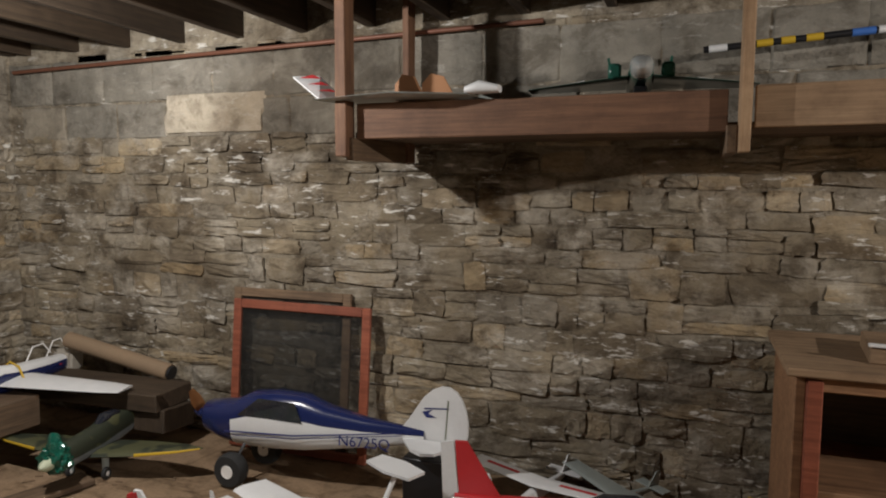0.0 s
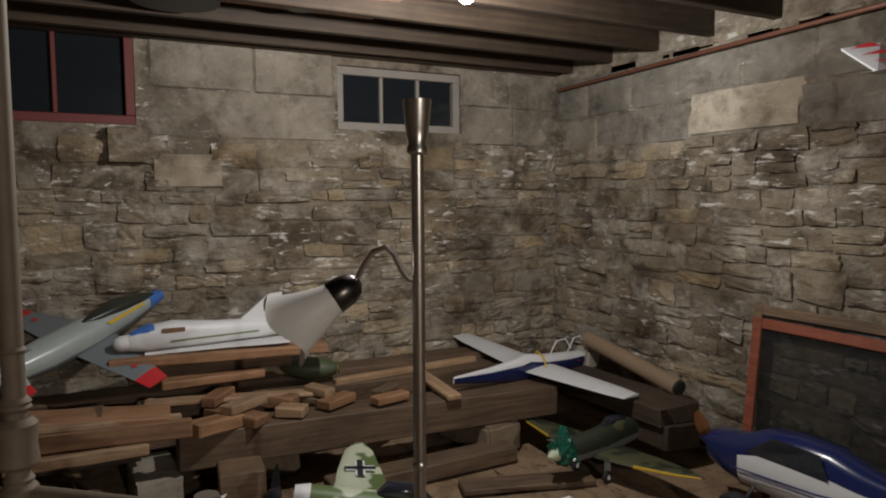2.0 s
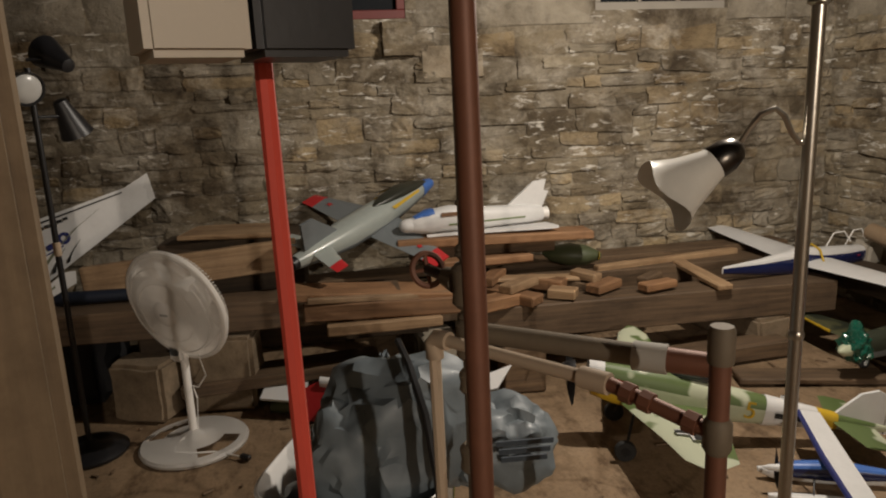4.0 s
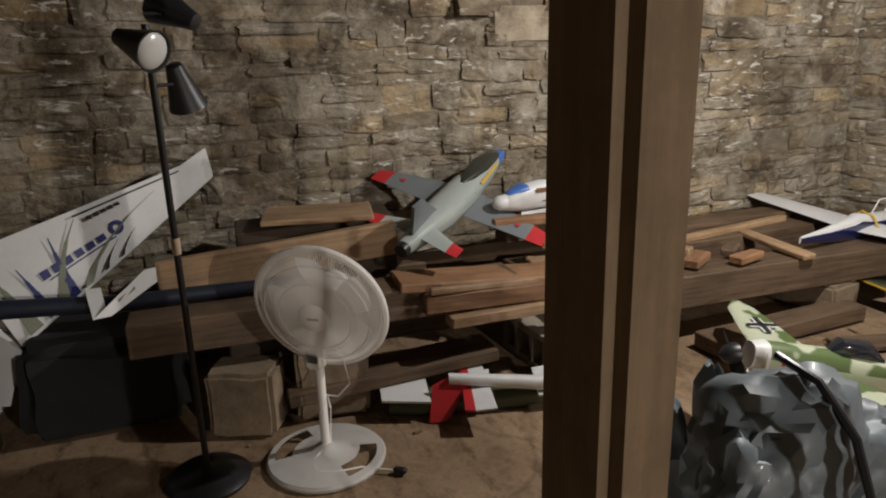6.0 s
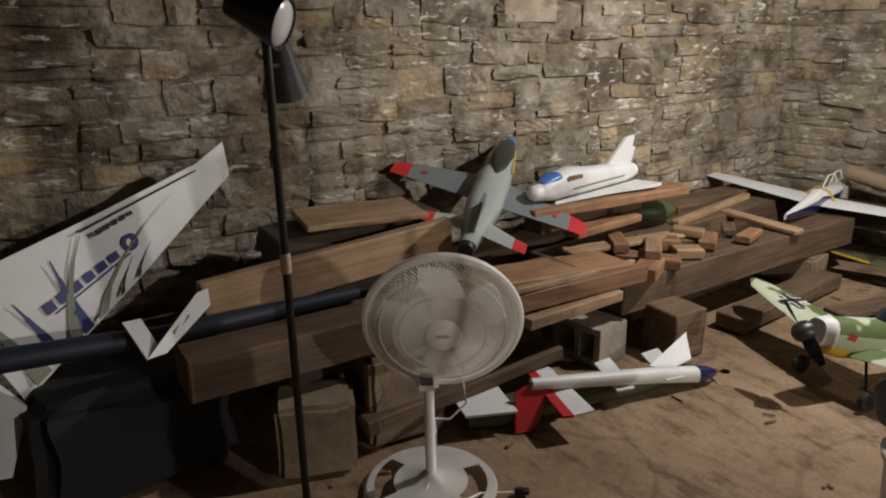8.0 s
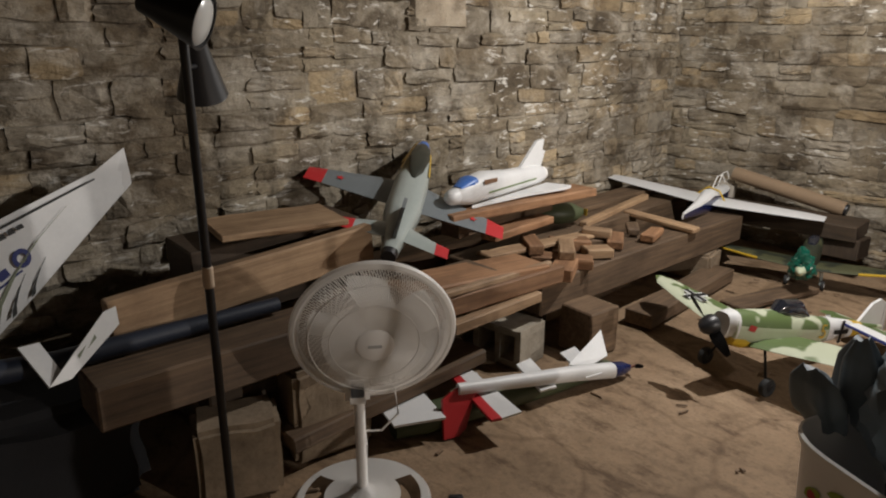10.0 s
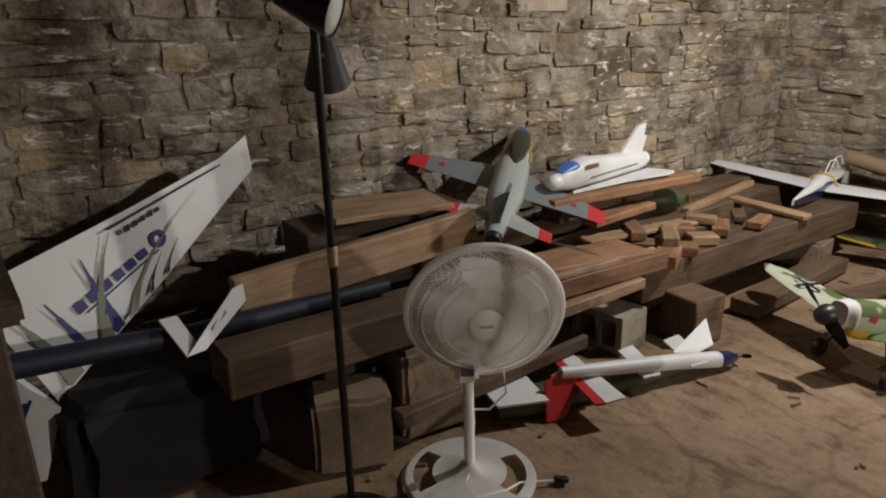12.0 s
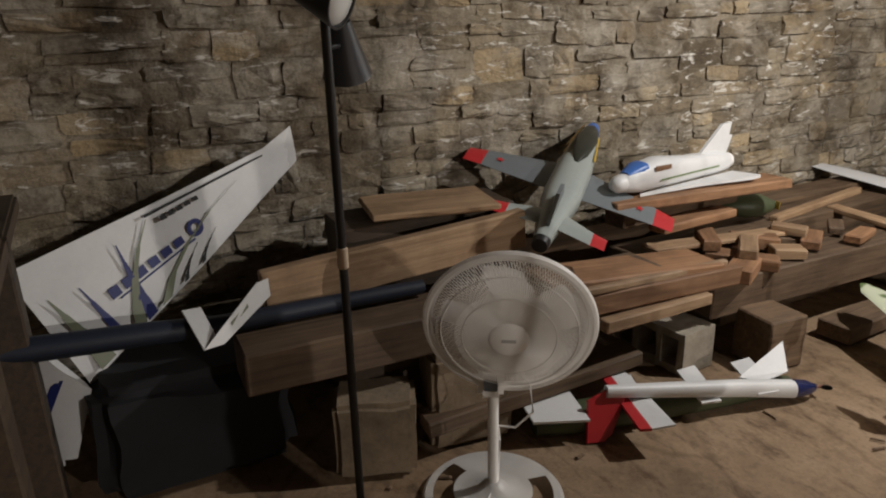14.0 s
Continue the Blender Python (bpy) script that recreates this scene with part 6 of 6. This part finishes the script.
# small seaplane, trainer and others on the floor between
flo = thing("blue_white_seaplane_model", frame_at((-2.25, 2.03, 0), (-0.42, -0.91, 0)) @ Matrix.Scale(0.88, 4), "small blue and white model seaplane on twin floats", "model plane")
part("fuselage", fuselage([(0.2, 0.02, 0.085, 0.125), (0.16, 0.032, 0.075, 0.135), (0.0, 0.035, 0.07, 0.15), (-0.2, 0.02, 0.09, 0.125), (-0.34, 0.008, 0.105, 0.12)], 0.5), [BLUE, NAVY], flo)
part("wing", wing([((0.055, -0.38, 0.175), (-0.04, -0.38, 0.175), 0.012), ((0.06, 0.0, 0.165), (-0.045, 0.0, 0.165), 0.018), ((0.055, 0.38, 0.175), (-0.04, 0.38, 0.175), 0.012)]), WHITE, flo)
part("wing_edge", wing([((0.058, -0.385, 0.176), (0.03, -0.385, 0.177), 0.013), ((0.063, 0.0, 0.166), (0.032, 0.0, 0.168), 0.019), ((0.058, 0.385, 0.176), (0.03, 0.385, 0.177), 0.013)]), INK_NAVY, flo)
for sgn in (1, -1):
    part("float", fuselage([(0.26, 0.008, 0.03, 0.05), (0.2, 0.025, 0.005, 0.055), (0.0, 0.028, 0.0, 0.055), (-0.2, 0.02, 0.01, 0.05), (-0.26, 0.006, 0.03, 0.045)], 0), WHITE, flo, at=pose(0, sgn * 0.1, 0))
    part("strut", rod((0.08, sgn * 0.02, 0.09), (0.1, sgn * 0.1, 0.05), 0.004), BLACK, flo)
    part("strut", rod((-0.08, sgn * 0.02, 0.09), (-0.08, sgn * 0.1, 0.05), 0.004), BLACK, flo)
    part("tailplane", sheet([(-0.26, sgn * 0.005, 0.115), (-0.28, sgn * 0.13, 0.115), (-0.35, sgn * 0.13, 0.115), (-0.36, sgn * 0.005, 0.115)], 0.008), WHITE, flo)
part("fin", sheet([(-0.24, 0, 0.12), (-0.31, 0, 0.22), (-0.36, 0, 0.22), (-0.36, 0, 0.11)], 0.008), WHITE, flo)
propeller(flo, (0.21, 0, 0.105), 0.08, BLACK, 0.4, WHITE, 0.015)

tr_ = thing("white_red_trainer_model", frame_at((-1.80, 2.47, 0), (1.0, 0.02, 0)) @ Matrix.Scale(1.04, 4), "white model trainer with a red rudder and clear canopy", "model plane")
part("fuselage", fuselage([(0.42, 0.03, 0.04, 0.1), (0.36, 0.05, 0.03, 0.13), (0.15, 0.055, 0.03, 0.15), (-0.05, 0.05, 0.04, 0.14), (-0.3, 0.025, 0.06, 0.11), (-0.42, 0.01, 0.07, 0.1)], -0.6), [WHITE, BLACK], tr_)
part("canopy", fuselage([(0.22, 0.015, 0.13, 0.15), (0.15, 0.042, 0.13, 0.205), (0.02, 0.042, 0.13, 0.205), (-0.06, 0.015, 0.13, 0.145)]), CLEAR, tr_)
part("pilot_seat", box(0.05, 0.05, 0.05, 0.012, (0.06, 0, 0.165)), RED, tr_, "red block under the canopy")
for sgn in (1, -1):
    part("wing", wing([((0.18, sgn * 0.04, 0.07), (-0.02, sgn * 0.04, 0.07), 0.025), ((0.16, sgn * 0.52, 0.09), (0.01, sgn * 0.52, 0.09), 0.014)]), WHITE, tr_)
    part("tailplane", sheet([(-0.28, sgn * 0.01, 0.1), (-0.31, sgn * 0.2, 0.1), (-0.42, sgn * 0.2, 0.1), (-0.43, sgn * 0.01, 0.1)], 0.01), WHITE, tr_)
    marking("side_flash", [(0.3, sgn * 0.0585, 0.09), (0.0, sgn * 0.058, 0.075), (0.0, sgn * 0.058, 0.06), (0.3, sgn * 0.0585, 0.065)], RED, tr_)
part("fin", sheet([(-0.24, 0, 0.11), (-0.37, 0, 0.29), (-0.40, 0, 0.29), (-0.41, 0, 0.08)], 0.012), WHITE, tr_)
part("rudder", sheet([(-0.36, 0, 0.15), (-0.385, 0, 0.285), (-0.43, 0, 0.27), (-0.45, 0, 0.11), (-0.405, 0, 0.1)], 0.0145), RED, tr_)
wheel(tr_, (0.3, 0, 0.022), 0.022, 0.015)
for sgn in (1, -1):
    wheel(tr_, (0.05, sgn * 0.09, 0.022), 0.022, 0.015)

sm = thing("small_white_glider_model", frame_at((-2.02, 2.84, 0), (0.94, -0.3, 0)) @ Matrix.Scale(0.62, 4), "small white and navy model glider on the floor", "model plane")
part("fuselage", fuselage([(0.2, 0.015, 0.04, 0.075), (0.1, 0.03, 0.03, 0.09), (-0.05, 0.028, 0.035, 0.085), (-0.25, 0.01, 0.055, 0.075), (-0.33, 0.006, 0.06, 0.072)], 0.0), [WHITE, NAVY], sm)
part("wing", wing([((0.07, -0.42, 0.11), (-0.03, -0.42, 0.11), 0.01), ((0.08, 0.0, 0.09), (-0.04, 0.0, 0.09), 0.016), ((0.07, 0.42, 0.11), (-0.03, 0.42, 0.11), 0.01)]), WHITE, sm)
part("fin", sheet([(-0.25, 0, 0.07), (-0.31, 0, 0.17), (-0.34, 0, 0.17), (-0.345, 0, 0.06)], 0.008), WHITE, sm)
part("tailplane", sheet([(-0.25, -0.14, 0.08), (-0.23, 0, 0.08), (-0.25, 0.14, 0.08), (-0.33, 0.14, 0.08), (-0.34, 0, 0.08), (-0.33, -0.14, 0.08)], 0.008), WHITE, sm)

red = thing("red_white_model_plane", frame_at((-0.55, 3.13, 0), (0.98, 0.14, 0)), "red and white model aeroplane with a tall swept fin", "model plane")
part("fuselage", fuselage([(0.5, 0.05, 0.06, 0.18), (0.3, 0.07, 0.05, 0.22), (0.0, 0.07, 0.06, 0.23), (-0.3, 0.045, 0.11, 0.22), (-0.55, 0.02, 0.16, 0.22)], 0.1), [RED, RED], red)
part("canopy", fuselage([(0.26, 0.02, 0.2, 0.225), (0.18, 0.045, 0.2, 0.27), (0.05, 0.04, 0.2, 0.265), (-0.02, 0.015, 0.2, 0.235)]), DARK_GLASS, red)
part("fin", sheet([(-0.36, 0, 0.215), (-0.50, 0, 0.44), (-0.55, 0, 0.44), (-0.53, 0, 0.19)], 0.014), RED, red)
part("rudder", sheet([(-0.535, 0, 0.19), (-0.555, 0, 0.44), (-0.61, 0, 0.43), (-0.60, 0, 0.17)], 0.014), WHITE, red)
for sgn in (1, -1):
    part("tailplane", sheet([(-0.38, sgn * 0.02, 0.2), (-0.44, sgn * 0.24, 0.2), (-0.55, sgn * 0.24, 0.2), (-0.56, sgn * 0.02, 0.2)], 0.012), WHITE, red)
    wheel(red, (0.2, sgn * 0.14, 0.03), 0.03, 0.02)
    part("gear_leg", rod((0.2, sgn * 0.12, 0.1), (0.2, sgn * 0.135, 0.03), 0.005), BLACK, red)

wh = thing("white_high_wing_model", frame_at((-1.53, 2.52, 0), (-0.4, -0.92, 0)), "white foam model aeroplane with a T-shaped tail", "model plane")
part("fuselage", fuselage([(0.4, 0.03, 0.06, 0.13), (0.25, 0.05, 0.05, 0.17), (0.05, 0.05, 0.06, 0.17), (-0.2, 0.018, 0.1, 0.14), (-0.45, 0.01, 0.13, 0.155)], 0), WHITE, wh)
part("wing", wing([((-0.06, -0.55, 0.185), (-0.22, -0.55, 0.185), 0.018), ((-0.03, 0.0, 0.185), (-0.24, 0.0, 0.185), 0.026), ((-0.06, 0.55, 0.185), (-0.22, 0.55, 0.185), 0.018)]), WHITE, wh)
part("tail_boom", rod((-0.4, 0, 0.14), (-0.52, 0, 0.32), 0.011), WHITE, wh)
part("tailplane", sheet([(-0.45, -0.13, 0.32), (-0.43, 0, 0.32), (-0.45, 0.13, 0.32), (-0.54, 0.13, 0.32), (-0.56, 0, 0.32), (-0.54, -0.13, 0.32)], 0.012), WHITE, wh)
wheel(wh, (0.2, 0.08, 0.03), 0.03, 0.018)
wheel(wh, (0.2, -0.08, 0.03), 0.03, 0.018)

for at, lab, mt, nm in ((frame_at((-0.82, 3.47, 0.0), (-0.33, -0.94, 0)) @ Matrix.Scale(0.72, 4), "white twin-float model aeroplane with red wing stripes", WHITE, "white_float_model"), (frame_at((-0.47, 3.52, 0.0), (-0.65, -0.76, 0)) @ Matrix.Scale(0.66, 4), "light grey-blue model glider on the floor", LIGHT_GREY, "grey_glider_model")):
    o = thing(nm, at, lab, "model plane")
    part("fuselage", fuselage([(0.25, 0.02, 0.1, 0.16), (0.1, 0.035, 0.08, 0.17), (-0.1, 0.03, 0.09, 0.16), (-0.35, 0.01, 0.13, 0.15)], 0), mt, o)
    part("wing", wing([((0.1, -0.5, 0.22), (-0.04, -0.5, 0.22), 0.012), ((0.12, 0.0, 0.19), (-0.05, 0.0, 0.19), 0.02), ((0.1, 0.5, 0.22), (-0.04, 0.5, 0.22), 0.012)]), mt, o)
    part("tailplane", sheet([(-0.27, -0.13, 0.15), (-0.27, 0.13, 0.15), (-0.35, 0.13, 0.15), (-0.35, -0.13, 0.15)], 0.008), mt, o)
    part("fin", sheet([(-0.26, 0, 0.15), (-0.34, 0, 0.25), (-0.37, 0, 0.25), (-0.36, 0, 0.14)], 0.008), mt, o)
    for sgn in (1, -1):
        part("float", fuselage([(0.2, 0.008, 0.03, 0.05), (0.15, 0.025, 0.0, 0.055), (-0.1, 0.022, 0.0, 0.05), (-0.18, 0.006, 0.03, 0.045)], 0), mt, o, at=pose(0, sgn * 0.09, 0))
        part("strut", rod((0.05, sgn * 0.03, 0.1), (0.05, sgn * 0.09, 0.04), 0.005), BLACK, o)
        if mt is WHITE:
            marking("wing_stripe", [(0.04, sgn * 0.15, 0.2085), (0.04, sgn * 0.4, 0.2215), (0.01, sgn * 0.4, 0.2215), (0.01, sgn * 0.15, 0.2085)], RED, o)
ye = thing("yellow_propeller_part", pose(0.14, 3.6, 0.0, 0, 0, 0) @ Matrix.Scale(0.6, 4), "yellow model part standing on the floor", "model part")
for a in (-0.5, 0.5):
    part("blade", sheet([(0, -0.01, 0.02), (0.02, 0.02, 0.02), (0.13 * math.copysign(1, a), 0.02, 0.24), (0.10 * math.copysign(1, a), 0.0, 0.24)], 0.008), YELLOW, ye)

# splinters and chips lying about on the floor
rng = random.Random(77)
bm = bmesh.new()
for k in range(90):
    x, y = rng.uniform(-3.5, -1.2), rng.uniform(-0.6, 3.2)
    turn = rng.uniform(0, math.pi)
    ln, wd = rng.uniform(0.008, 0.035), rng.uniform(0.003, 0.009)
    d, e = Vector((math.cos(turn), math.sin(turn), 0)) * ln, Vector((-math.sin(turn), math.cos(turn), 0)) * wd
    c = Vector((x, y, 0.0))
    loft([[c - d - e, c + d - e, c + d + e, c - d + e], [c - d * 0.8 - e * 0.6 + Vector((0, 0, 0.005)), c + d * 0.8 - e * 0.6 + Vector((0, 0, 0.004)), c + d * 0.8 + e * 0.6 + Vector((0, 0, 0.005)), c - d * 0.8 + e * 0.6 + Vector((0, 0, 0.005))]], bm)
debris = tagged(part("floor_debris", bm, OLD_WOOD, smooth=False), "small wood splinters and chips scattered on the floor", "debris", kind="stuff")

# ---- things on the hanging shelf ----
sw = thing("white_shelf_wing_model", pose(-1.27, 3.22, 1.853), "white flying wing model with red-striped tip fins", "model plane")
part("wing", wing([((-0.48, -0.16, 0.0), (-0.42, 0.05, 0.0), 0.012), ((-0.1, -0.22, 0.005), (-0.08, 0.22, 0.005), 0.024), ((0.2, -0.12, 0.0), (0.26, 0.12, 0.0), 0.014)]), LIGHT_GREY, sw)
part("tip_fin", sheet([(-0.46, -0.14, 0.0), (-0.64, -0.06, 0.115), (-0.55, 0.02, 0.125), (-0.4, -0.02, 0.005)], 0.008), WHITE, sw)
for k in range(3):
    marking("fin_stripe", [(-0.59 + 0.05 * k, -0.09 - 0.012 * k, 0.105 - 0.03 * k), (-0.50 + 0.045 * k, -0.05 - 0.012 * k, 0.103 - 0.033 * k), (-0.53 + 0.05 * k, -0.075 - 0.01 * k, 0.119 - 0.035 * k)], RED, sw)
part("white_hatch", box(0.09, 0.06, 0.02, 0.006, (-0.32, 0.0, 0.02)), WHITE, sw)
part("nose_pod", fuselage([(-0.06, 0.03, -0.01, 0.02), (0.0, 0.05, -0.012, 0.04), (0.08, 0.03, -0.01, 0.02)], 0), WHITE, sw, at=pose(0.25, -0.1, 0.012))
FOAM_TAN = plain("tan_card", (0.42, 0.20, 0.09), 0.7)
for k in range(2):
    tc = thing("tan_card_fin", pose(-1.45 + 0.13 * k, 3.40 + 0.03 * k, 1.73, 0, 0, -12 + 20 * k), "tan plywood fin standing on the shelf", "model part", "plywood fins")
    part("panel", sheet([(x, 0, z) for x, z in ((-0.06, 0.0), (-0.075, 0.12), (-0.07, 0.22), (-0.03, 0.265), (0.03, 0.25), (0.075, 0.17), (0.08, 0.05), (0.07, 0.0))], 0.02), FOAM_TAN, tc, smooth=False)
gj = thing("green_jet_model", frame_at((-0.42, 3.32, 1.835), (0.1, -1, 0)), "dark green twin-finned model jet on the shelf", "model plane")
DKGREEN = plain("dark_green_gloss", (0.025, 0.12, 0.085), 0.3, coat=0.4)
part("fuselage", fuselage([(0.2, 0.02, 0.07, 0.11), (0.1, 0.045, 0.06, 0.13), (-0.2, 0.06, 0.05, 0.12), (-0.4, 0.05, 0.06, 0.11)], 0), DKGREEN, gj)
part("clear_nose", fuselage([(0.235, 0.012, 0.08, 0.1), (0.21, 0.032, 0.065, 0.125), (0.15, 0.045, 0.058, 0.145), (0.09, 0.04, 0.06, 0.14)], 0), plain("silver_canopy", (0.6, 0.62, 0.6), 0.15, 0.5), gj)
for sgn in (1, -1):
    part("wing", wing([((0.1, sgn * 0.05, 0.075), (-0.3, sgn * 0.05, 0.075), 0.02), ((-0.12, sgn * 0.46, 0.062), (-0.26, sgn * 0.46, 0.062), 0.01)]), DKGREEN, gj)
    part("fin", sheet([(-0.1, sgn * 0.11, 0.08), (-0.22, sgn * 0.13, 0.2), (-0.3, sgn * 0.13, 0.2), (-0.3, sgn * 0.11, 0.08)], 0.01), DKGREEN, gj)
    part("intake", box(0.14, 0.05, 0.06, 0.01, (0.0, sgn * 0.1, 0.1)), DKGREEN, gj)
    part("white_edge", wing([((-0.04, sgn * 0.22, 0.076), (-0.07, sgn * 0.22, 0.076), 0.012), ((-0.15, sgn * 0.36, 0.073), (-0.17, sgn * 0.36, 0.073), 0.01)]), WHITE, gj)
part("stand", box(0.2, 0.05, 0.16, 0.004, (-0.1, 0, -0.03)), BLACK, gj)
stick = thing("banded_pole", pose(0, 0, 0), "black pole banded in yellow, white and blue", "pole")
part("pole", rod((-0.19, 3.55, 2.05), (1.53, 3.65, 2.17), 0.014), BLACK, stick)
for k, (x0, x1, mt) in enumerate(((-0.1, -0.03, WHITE), (0.08, 0.14, YELLOW), (0.17, 0.22, YELLOW), (0.26, 0.32, YELLOW), (0.42, 0.5, BLUE), (0.51, 0.58, WHITE), (0.7, 0.85, WHITE))):
    g = lambda x: (x - 0.07, 3.55 + 0.1 * (x + 0.12) / 1.72, 2.05 + 0.12 * (x + 0.12) / 1.72)
    part("band", rod(g(x0), g(x1), 0.0155), mt, stick)
part("hook", rod((0.83, 3.61, 2.12), (0.83, 3.61, 2.42), 0.004), DARK_METAL, stick)


# ---- stones of the walls ----
stone_wall(wall_west, (XW, YS, 0), (0, 1, 0), (1, 0, 0), YW - YS, 0.0, 1.80, [], (2.2, 5.6, 0.55, 1.8), 4)
stone_wall(wall_north, (XW, YW, 0), (1, 0, 0), (0, -1, 0), XE - XW, 0.0, 1.78, [], (0.9, 4.6, 0.2, 1.78), 9)
